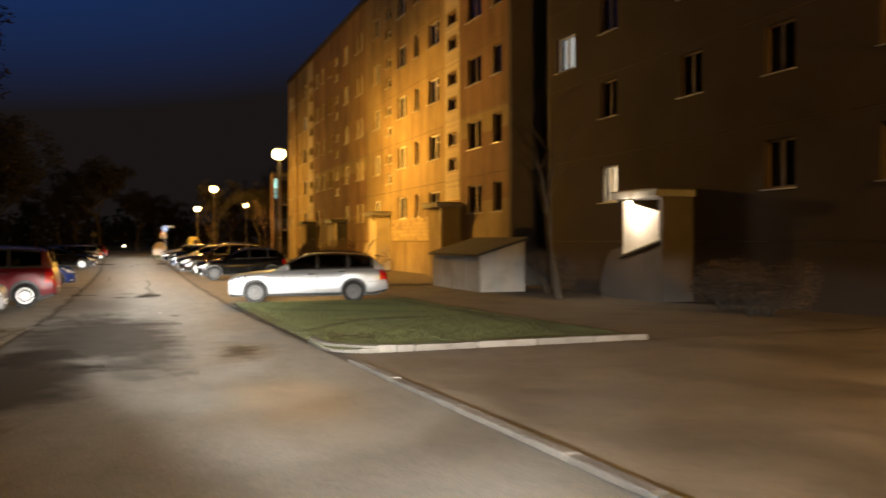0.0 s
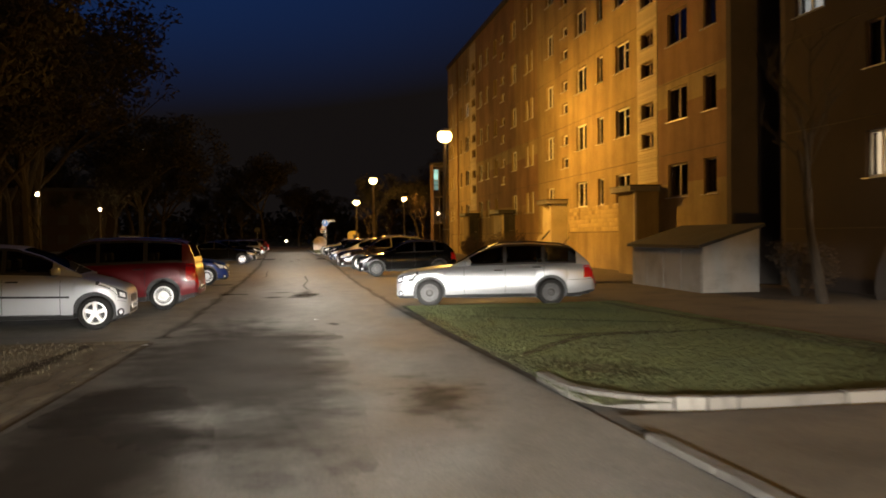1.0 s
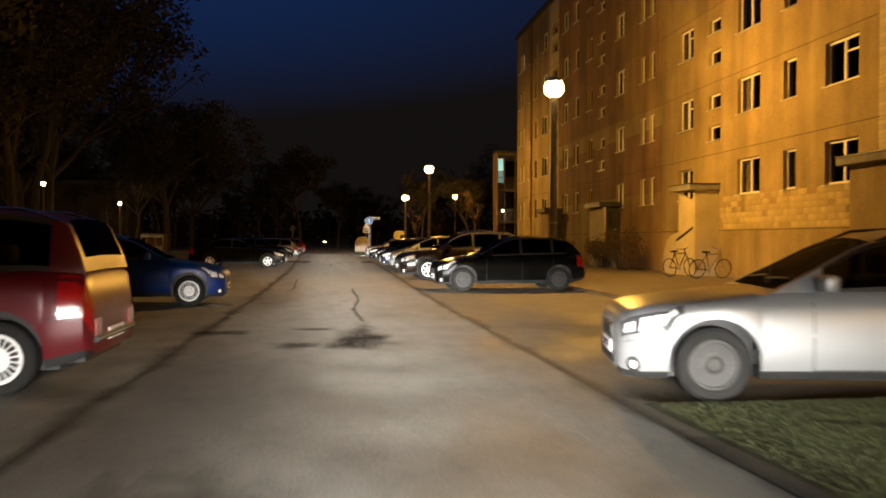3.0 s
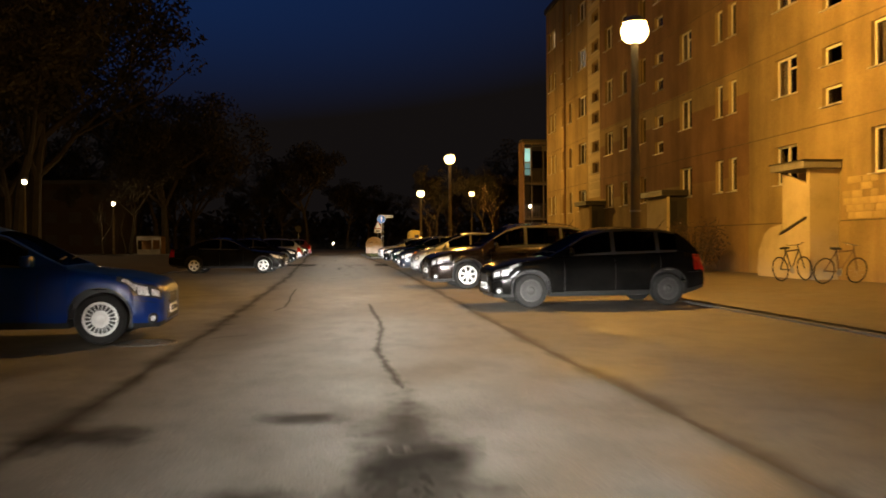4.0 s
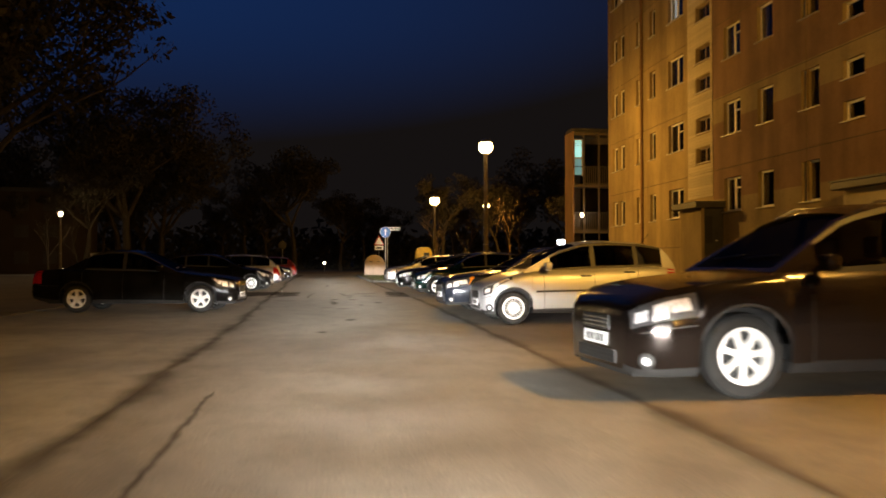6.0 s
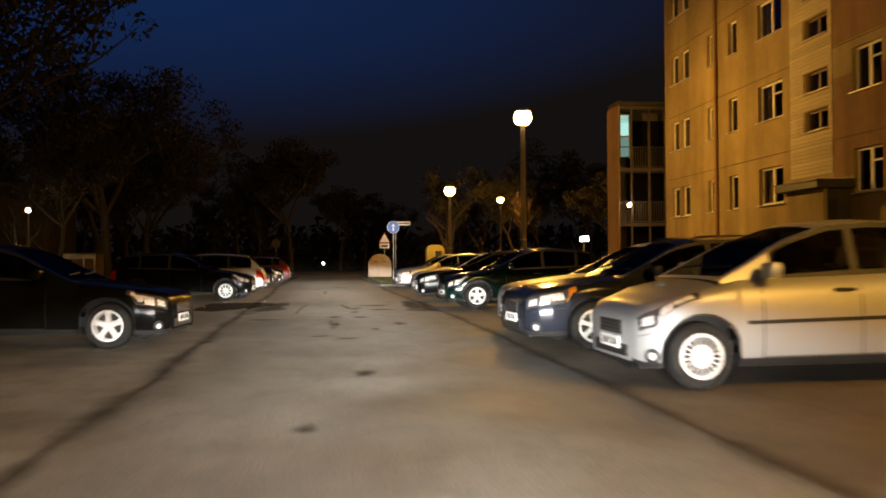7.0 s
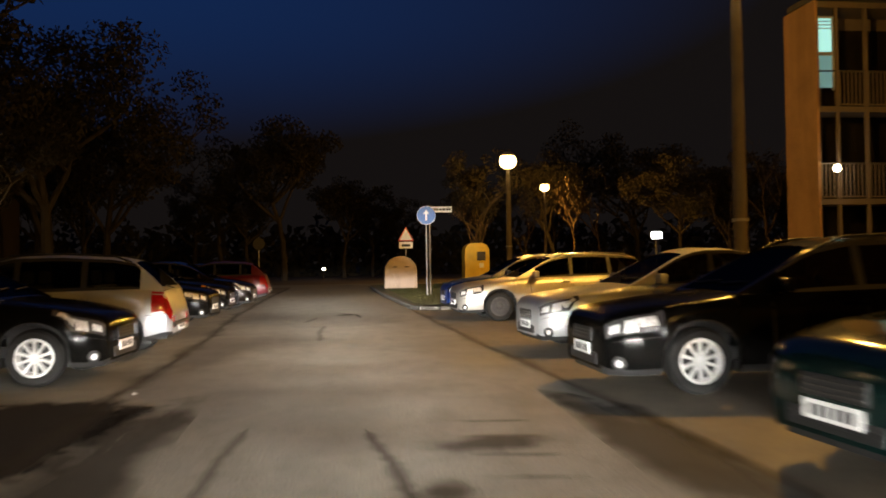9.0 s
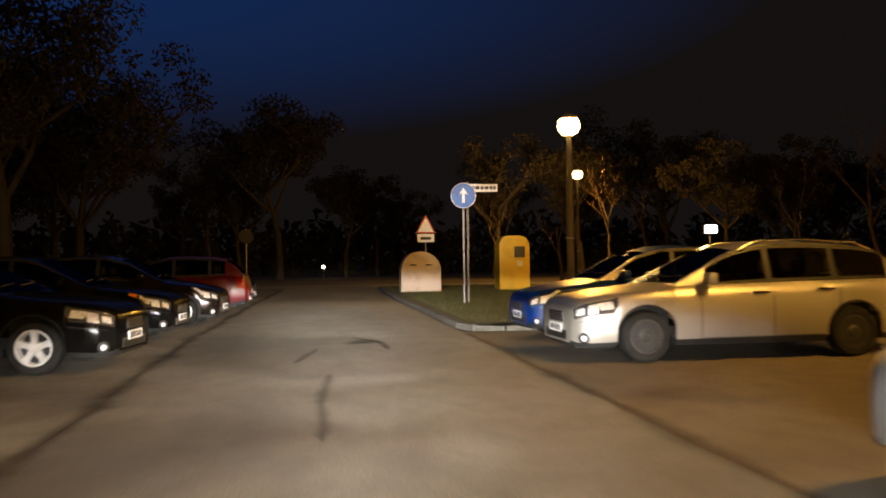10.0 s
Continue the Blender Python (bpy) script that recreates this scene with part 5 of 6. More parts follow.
            box(bm, p.x - 0.1, p.y * s - 0.018, p.z - 0.014, p.x + 0.1, p.y * s + 0.018, p.z + 0.014, 0.008)
            part("door_handle", bm, body_paint if colour in ("black", "dark_blue", "blue") else M_BLACKPL, body, smooth=True)
        bm = bmesh.new()
        mp = house(sb - 0.36, 0.0)
        box(bm, mp.x - 0.06, s * (mp.y + 0.05) if s > 0 else s * (mp.y + 0.24), mp.z + 0.01, mp.x + 0.07, s * (mp.y + 0.24) if s > 0 else s * (mp.y + 0.05), mp.z + 0.15, 0.035)
        box(bm, mp.x - 0.02, s * (mp.y - 0.05) if s > 0 else s * (mp.y + 0.08), mp.z + 0.01, mp.x + 0.03, s * (mp.y + 0.08) if s > 0 else s * (mp.y - 0.05), mp.z + 0.05)
        part("wing_mirror", bm, body_paint, body, smooth=True)
        if K["rails"]:
            bm = bmesh.new()
            pts = []
            for k in range(9):
                x = r1 + 0.05 + (st - 0.1 - r1) * k / 8
                q = house(x, 1.06)
                pts.append((q.x, q.y * s, q.z + (0.045 if 0 < k < 8 else 0.0)))
            tube(bm, pts, 0.014, 8)
            part("roof_rail", bm, M_BLACKPL if colour in ("black", "silver", "dimmed_silver") else M_CHROME, body, smooth=True)
    zn = spline(belt_line, L)
    nose = X(L)
    bm = bmesh.new()
    box(bm, nose - 0.01, -0.30, zn - 0.16, nose + 0.012, 0.30, zn - 0.03, 0.006)
    for k in range(3):
        box(bm, nose + 0.012, -0.28, zn - 0.14 + 0.035 * k, nose + 0.02, 0.28, zn - 0.128 + 0.035 * k, mat=1)
    bright = kind in ("suv", "sedan")
    part("grille", bm, [M_BLACKPL, M_CHROME if bright else M_DARKMET], body, "dark grille with chrome bars" if bright else "dark grille with black bars")
    bm = bmesh.new()
    box(bm, nose - 0.01, -0.44, 0.27, nose + 0.010, 0.44, 0.38, 0.005)
    for k in range(2):
        box(bm, nose + 0.010, -0.42, 0.3 + 0.035 * k, nose + 0.016, 0.42, 0.31 + 0.035 * k)
    part("air_intake", bm, M_BLACKPL, body)
    tail = X(0.0)
    zr0 = spline(K["belt"], 0.0)
    bm = bmesh.new()
    box(bm, tail - 0.03, -half_width(0.0) * 0.95, 0.44, tail + 0.01, half_width(0.0) * 0.95, 0.5, 0.01)
    box(bm, tail - 0.034, -half_width(0.0) * 0.9, 0.463, tail - 0.03, half_width(0.0) * 0.9, 0.475, mat=1)
    part("rear_bumper_strip", bm, [M_BLACKPL, M_CHROME], body, "dark bumper strip with a bright line")
    bm = bmesh.new()
    tube(bm, [(X(0.09), 0.0, spline(K["belt"], 0.1) + 0.03), (X(0.12), 0.22, spline(K["belt"], 0.1) + 0.06), (X(0.14), 0.42, spline(K["belt"], 0.1) + 0.08)], 0.008, 6)
    if kind != "sedan":
        part("rear_wiper", bm, M_BLACKPL, body)
    else:
        bm.free()
    for px, pz, sgn in ((nose + 0.014, zn - 0.235, 1), (X(0.0) - 0.014, spline(K["belt"], 0.0) - 0.2, -1)):
        bm = bmesh.new()
        box(bm, px - 0.006, -0.26, pz - 0.055, px + 0.006, 0.26, pz + 0.055)
        for k in range(6):
            yy = -0.17 + 0.068 * k + (0.02 if k > 2 else 0)
            fx = px + 0.007 * sgn
            box(bm, fx - 0.002, yy - 0.02, pz - 0.032, fx + 0.002, yy + 0.02, pz + 0.032, mat=1)
        part("number_plate", bm, [M_PLATE, M_INK], body, "white number plate")
    for s in (1, -1):
        bm = bmesh.new()
        p = skin(L - 0.12, 0.2, 0.004)
        outward = (skin(L - 0.12, 0.2, 0.05) - p).normalized()
        p, outward = Vector((p.x, p.y * s, p.z)), Vector((outward.x, outward.y * s, outward.z))
        tube(bm, [p, p + outward * 0.006, p + outward * 0.01], [0.07, 0.062, 0.05], 14)
        tube(bm, [p + outward * 0.008, p + outward * 0.014], [0.036, 0.03], 12, 1)
        part("fog_light", bm, [M_BLACKPL, M_REFLECTOR_GLINT], body, smooth=True)
    # wipers, aerial and steering wheel
    for wy in (0.08, -0.46):
        bm = bmesh.new()
        pts = []
        for k in range(5):
            y = wy + 0.46 * k / 4
            q = house(sb - 0.1 - 0.05 * k / 4, 2.0 - abs(y) / (W / 2 * 0.75))
            pts.append((q.x, y, q.z + 0.018))
        tube(bm, pts, 0.009, 6)
        part("windscreen_wiper", bm, M_BLACKPL, body)
    bm = bmesh.new()
    q = house(r1 + 0.12, 2.0)
    tube(bm, [(q.x, 0, q.z - 0.01), (q.x - 0.02, 0, q.z + 0.03), (q.x - 0.16, 0, q.z + 0.2)], [0.018, 0.01, 0.004], 8)
    part("aerial", bm, M_BLACKPL, body)
    bm = bmesh.new()
    zs = spline(K["belt"], wb)
    ring = [(X(wb - 0.72) - 0.06 * math.sin(k * math.tau / 20), 0.36 + 0.18 * math.cos(k * math.tau / 20), zs - 0.06 + 0.17 * math.sin(k * math.tau / 20)) for k in range(21)]
    tube(bm, ring, 0.014, 6, caps=False)
    tube(bm, [(X(wb - 0.72), 0.19, zs - 0.06), (X(wb - 0.7), 0.36, zs - 0.07), (X(wb - 0.72), 0.53, zs - 0.06)], 0.016, 6)
    part("steering_wheel", bm, M_BLACKPL, root)
    # chassis, seats and dashboard
    bm = bmesh.new()
    box(bm, X(0.3), -(W / 2 - 0.27), 0.2, X(L - 0.3), W / 2 - 0.27, 0.42)
    box(bm, X(xr + ARCH), -(W / 2 - 0.09), 0.2, X(xf - ARCH), W / 2 - 0.09, 0.3)
    box(bm, X(L - 0.5), -(W / 2 - 0.3), 0.18, X(L - 0.07), W / 2 - 0.3, 0.36)
    box(bm, X(0.1), -(W / 2 - 0.3), 0.26, X(0.4), W / 2 - 0.3, 0.42)
    for ax in (xr, xf):
        box(bm, X(ax - ARCH), -(W / 2 - 0.26), 0.3, X(ax + ARCH), W / 2 - 0.26, 2 * R + 0.03)
    part("chassis", bm, M_BLACKPL, root)
    bm = bmesh.new()
    bz = spline(K["belt"], wb)
    box(bm, X(wb - 0.62), -(W / 2 - 0.2), bz - 0.35, X(wb - 0.1), W / 2 - 0.2, bz - 0.02, 0.04)
    part("dashboard", bm, M_BLACKPL, root)
    for sx, sy, wid in ((K["side"][-1][0] - 0.02, 0.36, 0.25), (K["side"][-1][0] - 0.02, -0.36, 0.25), (K["side"][-2][0] - 0.06, 0.0, 0.62)):
        bm = bmesh.new()
        box(bm, X(sx), sy - wid, 0.42, X(sx + 0.5), sy + wid, bz - 0.35, 0.04)
        box(bm, X(sx - 0.12), sy - wid, 0.5, X(sx + 0.06), sy + wid, bz + 0.12, 0.05)
        for hy in ((0.0,) if wid < 0.4 else (-0.36, 0.36)):
            box(bm, X(sx - 0.11), sy + hy - 0.13, bz + 0.14, X(sx), sy + hy + 0.13, bz + 0.33, 0.04)
        part("seat", bm, M_SEAT, root)
    tyre, rim = wheel_meshes(R, style)
    for ax in (xr, xf):
        for s in (1, -1):
            wheel_part = new("wheel")
            wheel_part.empty_display_size = 0.1
            wheel_part.parent = root
            wheel_part.matrix_basis = pose(X(ax), s * (W / 2 - 0.13), R, 0, 0, 0 if s > 0 else 180)
            link_mesh("tyre", tyre, wheel_part)
            link_mesh("rim", rim, wheel_part)
    return root


# right-hand row, noses to the street
car("tourer", "dimmed_silver", 4.0, 23.4, 169, "silver estate car parked across the lawn's edge", style="steel", moulding=True)
car("compact", "black", 4.13, 38.85, 182, "black estate car parked nose to the street", style="steel")
car("suv", "dark_brown", 3.87, 45.2, 184, "dark brown estate car with roof rails and alloy wheels", style="seven")
car("mpv", "silver", 3.68, 53.63, 181, "small silver people carrier with hubcaps", style="cap", moulding=True)
car("wagon", "dark_blue", 3.75, 57.0, 183, "dark blue-grey estate car with alloy wheels", style="six", amber=True)
car("sedan", "silver", 3.95, 59.1, 181, "silver saloon car parked nose to the street", style="six")
car("hatch", "green", 3.82, 66.75, 183, "dark green hatchback with alloy wheels", style="five")
car("wagon", "black", 3.65, 70.6, 180, "black estate car with roof rails and ten-spoke wheels", style="ten")
car("sedan", "silver", 3.8, 74.3, 182, "silver saloon car with a wide bonnet", style="five")
car("wagon", "warm_silver", 3.78, 81.3, 182, "silver estate car under the yellow street lamp", style="steel")
car("hatch", "blue", 3.75, 84.3, 182, "small dark blue hatchback at the row's end", style="cap")
# left-hand row
car("mpv", "silver", -2.49, 19.97, 3, "silver one-box hatchback with five-spoke alloy wheels", style="five", near="right", moulding=True)
car("van", "red", -1.98, 24.27, 180, "red people carrier parked tail to the street", wheel="rear", style="cap", near="left")
car("hatch", "blue", -2.1, 34.3, 3, "bright blue hatchback with dark bonnet and steel wheels", style="cap", near="right")
car("sedan", "black", -2.53, 58.35, -5, "black saloon car with star-shaped alloy wheels", style="five", near="right")
car("hatch", "black", -2.85, 72.64, -2, "black hatchback parked nose to the street", style="ten", near="right")
car("estate", "silver", -2.66, 75.2, 181, "silver estate car parked tail to the street", wheel="rear", style="five", near="left")
car("wagon", "black", -3.3, 81.6, -4, "black estate car with five-spoke wheels", style="five", near="right")
car("sedan", "black", -3.3, 85.4, -3, "black saloon car with amber turn signals", style="six", near="right", amber=True)
car("hatch", "dark_brown", -3.0, 89.0, -2, "dark hatchback in the far part of the row", style="cap", near="right")
car("hatch", "red", -3.0, 93.0, 181, "red hatchback parked tail to the street", wheel="rear", style="cap", near="left")
car("sedan", "dark_blue", -3.2, 97.0, 0, "dark saloon car at the end of the row", style="five", near="right")

# ---- street lamps ----
def street_lamp(x, y, z, lean=0.0, far=False):
    base = ground_z(y)
    p = thing("street_lamp", pose(x, y, base, 0, lean, 0), "sodium street lamp on a tall concrete pole" if not far else "distant street lamp on a pole", "street lamp", "street lamps")
    h = z - base
    bm = bmesh.new()
    tube(bm, [(0, 0, -0.1), (0, 0, h * 0.5), (0, 0, h - 0.3)], [0.13, 0.11, 0.085], 12)
    part("pole", bm, M_POLE, p, smooth=True)
    bm = bmesh.new()
    lathe(bm, [(0.05, h - 0.34), (0.1, h - 0.3), (0.12, h - 0.24), (0.05, h - 0.22)], 16)
    part("collar", bm, M_GALV, p, smooth=True)
    bm = bmesh.new()
    lathe(bm, [(0.0, 0.385), (0.1, 0.375), (0.2, 0.33), (0.285, 0.24), (0.3, 0.205), (0.285, 0.2), (0.2, 0.29), (0.0, 0.33)], 24)
    head = part("lamp_housing", bm, M_GALV, p, smooth=True)
    head.matrix_basis = pose(0, 0, h)
    # Globe takes the round shape and size of the lamp's glare.
    bm = bmesh.new()
    lathe(bm, [(0.0, 0.3), (0.12, 0.29), (0.23, 0.235), (0.31, 0.13), (0.34, 0.0), (0.31, -0.13), (0.23, -0.235), (0.12, -0.29), (0.0, -0.305)], 24)
    if far:
        bmesh.ops.scale(bm, vec=(0.6, 0.6, 0.6), verts=bm.verts[:])
    bowl = part("lamp_glare_globe", bm, M_FARGLOW if far else M_SODIUM, head, "glowing yellow globe sized to the lamp's glare", True)
    bowl.visible_shadow = False
    for bz in (0.6, 1.9):
        bm = bmesh.new()
        lathe(bm, [(0.13, bz), (0.138, bz), (0.138, bz + 0.05), (0.13, bz + 0.05)], 12)
        band = part("steel_band", bm, M_GALV, p)
        band.matrix_basis = pose(0, 0, 0)
    return p


for lx, ly, lz, power in STREET_LAMPS:
    street_lamp(lx, ly, lz)
    lamp("sodium_light", "POINT", pose(lx, ly, lz), power, SODIUM, 0.13)
for lx, ly, lz, power in FAR_LAMPS:
    street_lamp(lx, ly, lz, far=True)
    lamp("sodium_light", "POINT", pose(lx, ly, lz), power, (1.0, 0.66, 0.3), 0.12)

# lamp on the tower and the distant bright lamp among the trees
wall_lamp = thing("wall_lamp", pose(14.12, 85.42, 3.75), "small bright wall lamp on the stair tower", "lamp")
bm = bmesh.new()
box(bm, -0.06, 0.02, -0.06, 0.06, 0.1, 0.06, 0.01)
part("base", bm, M_DARKMET, wall_lamp)
bm = bmesh.new()
lathe(bm, [(0.0, 0.11), (0.07, 0.09), (0.1, 0.0), (0.07, -0.09), (0.0, -0.11)], 14)
part("globe", bm, M_BULB, wall_lamp, smooth=True).matrix_basis = pose(0, -0.06, 0)
lamp("wall_light", "POINT", pose(14.12, 85.2, 3.75), 14, (1.0, 0.75, 0.45), 0.08)
glint = thing("floodlight", pose(22.0, 120.0, 0), "white floodlight on a mast behind the trees", "floodlight")
bm = bmesh.new()
tube(bm, [(0, 0, 0), (0, 0, 3.2)], 0.06, 8)
part("mast", bm, M_GALV, glint)
bm = bmesh.new()
box(bm, -0.45, -0.12, 2.75, 0.45, 0.02, 3.35, 0.03)
part("housing", bm, M_DARKMET, glint)
bm = bmesh.new()
box(bm, -0.38, -0.14, 2.82, 0.38, -0.125, 3.28)
part("lens", bm, glow("white_floodlight", (0.9, 0.95, 1.0), 12), glint)


# ---- signs and containers on the island ----
def post(bm, x, y, h, r=0.03):
    tube(bm, [(x, y, -0.1), (x, y, h)], r, 10)


ISL = 0.12
sign = thing("road_sign", pose(3.57, 95.0, ISL), "round blue one-way arrow sign on a grey post", "road sign", "road signs")
bm = bmesh.new()
post(bm, 0, 0, 3.3)
part("post", bm, M_GALV, sign, smooth=True)
bm = bmesh.new()
lathe(bm, [(0.0, -0.045), (0.34, -0.045), (0.35, -0.035), (0.34, -0.03), (0.0, -0.03)], 36, "y")
disc = part("disc", bm, M_SIGNBLUE, sign, "round blue sheet")
disc.matrix_basis = pose(0, 0, 2.98)
bm = bmesh.new()
prism(bm, [(-0.035, -0.2), (0.035, -0.2), (0.035, 0.07), (0.12, 0.03), (0.0, 0.22), (-0.12, 0.03), (-0.035, 0.07)], -0.052, -0.046, "y")
arrow = part("arrow", bm, M_SIGNWHITE, sign, "white arrow pointing up")
arrow.matrix_basis = pose(0, 0, 2.98)
bm = bmesh.new()
lathe(bm, [(0.34, -0.047), (0.35, -0.049), (0.355, -0.045), (0.355, -0.03)], 36, "y")
part("rim", bm, M_SIGNWHITE, sign).matrix_basis = pose(0, 0, 2.98)

name_sign = thing("street_name_sign", pose(3.72, 95.2, ISL), "white street name plate on a pale post", "street sign", "road signs")
bm = bmesh.new()
post(bm, 0, 0, 3.38, 0.035)
part("post", bm, M_POLE, name_sign, smooth=True)
bm = bmesh.new()
box(bm, 0.03, -0.05, 3.1, 0.85, -0.02, 3.32, 0.006)
part("plate", bm, M_SIGNWHITE, name_sign, "white plate with dark lettering")
for a, b in ((0.09, 0.2), (0.22, 0.34), (0.37, 0.46), (0.49, 0.6), (0.63, 0.71), (0.73, 0.8)):
    bm = bmesh.new()
    box(bm, a, -0.054, 3.165, b, -0.051, 3.255)
    part("lettering_bar", bm, M_INK, name_sign)

warn = thing("warning_sign", pose(3.68, 106.8, ISL), "white triangular warning sign with a plate below", "road sign", "road signs")
bm = bmesh.new()
post(bm, 0, 0, 3.0)
part("post", bm, M_GALV, warn, smooth=True)
bm = bmesh.new()
prism(bm, [(-0.42, 0.0), (0.42, 0.0), (0.0, 0.74)], -0.05, -0.035, "y")
part("triangle", bm, M_SIGNRED, warn, "red-edged triangle").matrix_basis = pose(0, 0, 2.36)
bm = bmesh.new()
prism(bm, [(-0.33, 0.05), (0.33, 0.05), (0.0, 0.64)], -0.056, -0.052, "y")
part("face", bm, M_SIGNWHITE, warn).matrix_basis = pose(0, 0, 2.36)
bm = bmesh.new()
box(bm, -0.35, -0.05, 1.98, 0.35, -0.035, 2.32)
part("plate", bm, M_SIGNWHITE, warn)
bm = bmesh.new()
box(bm, -0.22, -0.054, 2.08, 0.22, -0.051, 2.2)
part("lettering_bar", bm, M_INK, warn)

back_sign = thing("road_sign", pose(-4.3, 113.0, 0), "grey back of a round road sign on a post", "road sign", "road signs")
bm = bmesh.new()
post(bm, 0, 0, 3.0)
part("post", bm, M_GALV, back_sign, smooth=True)
bm = bmesh.new()
lathe(bm, [(0.0, -0.045), (0.34, -0.045), (0.35, -0.035), (0.34, -0.03), (0.0, -0.03)], 28, "y")
part("disc", bm, M_DARKMET, back_sign).matrix_basis = pose(0, 0, 2.6)

far_light = thing("bollard_lamp", pose(-1.4, 150.0, -0.03), "small white lamp on a short post far down the road", "lamp")
bm = bmesh.new()
post(bm, 0, 0, 0.9, 0.05)
part("post", bm, M_DARKMET, far_light)
bm = bmesh.new()
lathe(bm, [(0.05, 0.88), (0.14, 0.95), (0.16, 1.05), (0.1, 1.18), (0.0, 1.2)], 12)
part("globe", bm, M_BULB, far_light, smooth=True)

bell = thing("recycling_bell", pose(3.25, 105.0, ISL), "beige bell-shaped recycling container", "recycling bin")
bm = bmesh.new()
outline = [(-0.78, 0.0), (0.78, 0.0), (0.78, 0.85)] + [(0.78 * math.cos(a), 0.85 + 0.72 * math.sin(a)) for a in [math.pi * k / 14 for k in range(1, 14)]] + [(-0.78, 0.85)]
prism(bm, outline, -0.6, 0.6, "y")
bmesh.ops.bevel(bm, geom=[e for e in bm.edges if abs(e.verts[0].co.y - e.verts[1].co.y) < 1e-6], offset=0.06, segments=2, affect="EDGES")
part("shell", bm, M_BINBEIGE, bell, smooth=True)
for s in (-1, 1):
    bm = bmesh.new()
    tube(bm, [(0.3 * s, -0.612, 1.05), (0.3 * s, -0.615, 1.05 - 0.0001 - 0.02)], 0.13, 16)
    part("hatch", bm, M_BLACKPL, bell)

bin_ = thing("clothes_container", pose(7.15, 106.0, ISL), "tall yellow clothes collection container with rounded top", "recycling bin")
bm = bmesh.new()
prism(bm, [(-0.62, 0.0), (0.62, 0.0), (0.62, 1.85), (0.5, 2.08), (0.3, 2.18), (-0.3, 2.18), (-0.5, 2.08), (-0.62, 1.85)], -0.6, 0.6, "y")
bmesh.ops.bevel(bm, geom=bm.edges[:], offset=0.025, segments=2, affect="EDGES")
part("body", bm, M_YELLOW, bin_, smooth=True)
bm = bmesh.new()
box(bm, -0.02, -0.64, 1.3, 0.42, -0.595, 1.75, 0.02)
part("hatch", bm, M_DARKMET, bin_)
bm = bmesh.new()
box(bm, 0.1, -0.612, 0.95, 0.32, -0.6, 1.18)
part("label", bm, M_SIGNWHITE, bin_)


# ---- bicycles by the porch ----
def bicycle(x, y, turn, lean, frame_mat, label):
    b = thing("bicycle", pose(x, y, 0.062, lean, 0, turn), label, "bicycle", "bicycles")
    for wx in (-0.52, 0.52):
        bm = bmesh.new()
        n = 28
        tube(bm, [(wx + 0.32 * math.cos(k * math.tau / n), 0, 0.335 + 0.32 * math.sin(k * math.tau / n)) for k in range(n + 1)], 0.017, 6, caps=False)
        wh = part("wheel", bm, M_TYRE, b)
        bm = bmesh.new()
        for k in range(12):
            a = k * math.tau / 12
            tube(bm, [(wx, 0, 0.335), (wx + 0.31 * math.cos(a), 0, 0.335 + 0.31 * math.sin(a))], 0.0025, 4)
        part("spokes", bm, M_GALV, wh)
    bm = bmesh.new()
    pts = {"bb": (-0.05, 0, 0.3), "seat": (-0.2, 0, 0.82), "head": (0.36, 0, 0.86), "rear": (-0.52, 0, 0.335), "front": (0.52, 0, 0.335), "bar": (0.32, 0, 1.0)}
    for a, c in (("bb", "seat"), ("bb", "head"), ("seat", "head"), ("bb", "rear"), ("seat", "rear"), ("head", "front"), ("head", "bar")):
        tube(bm, [pts[a], pts[c]], 0.018, 8)
    part("frame", bm, frame_mat, b, smooth=True)
    bm = bmesh.new()
    tube(bm, [(0.22, -0.28, 1.03), (0.32, -0.1, 1.0), (0.32, 0.1, 1.0), (0.22, 0.28, 1.03)], 0.013, 8)
    part("handlebar", bm, M_CHROME, b, smooth=True)
    bm = bmesh.new()
    box(bm, -0.36, -0.08, 0.88, -0.1, 0.08, 0.94, 0.025)
    box(bm, -0.23, -0.015, 0.8, -0.2, 0.015, 0.9)
    part("saddle", bm, M_BLACKPL, b, smooth=True)
    bm = bmesh.new()
    lathe(bm, [(0.0, -0.02), (0.09, -0.02), (0.09, -0.012), (0.0, -0.012)], 18, "y")
    box(bm, 0.0, -0.06, -0.1, 0.02, -0.03, 0.1)
    part("crank", bm, M_GALV, b).matrix_basis = pose(-0.05, 0, 0.3)
    return b


bicycle(13.05, 46.0, 25, -8, M_DARKMET, "dark bicycle leaning beside the porch")
bicycle(13.4, 44.4, 12, 8, M_WOODFR, "brown bicycle leaning beside the porch wall")


# ---- planting ----
def leaf_cloud(bm, rnd, centre, radii, count, size):
    for _ in range(count):
        while True:
            p = Vector((rnd.uniform(-1, 1), rnd.uniform(-1, 1), rnd.uniform(-1, 1)))
            if p.length < 1:
                break
        p = Vector(centre) + Vector((p.x * radii[0], p.y * radii[1], p.z * radii[2]))
        u = Vector((rnd.uniform(-1, 1), rnd.uniform(-1, 1), rnd.uniform(-1, 1))).normalized()
        v = u.orthogonal().normalized()
        s = size * rnd.uniform(0.5, 1.3)
        bm.faces.new([bm.verts.new(q) for q in (p - u * s, p + v * s * 0.55, p + u * s, p - v * s * 0.55)])


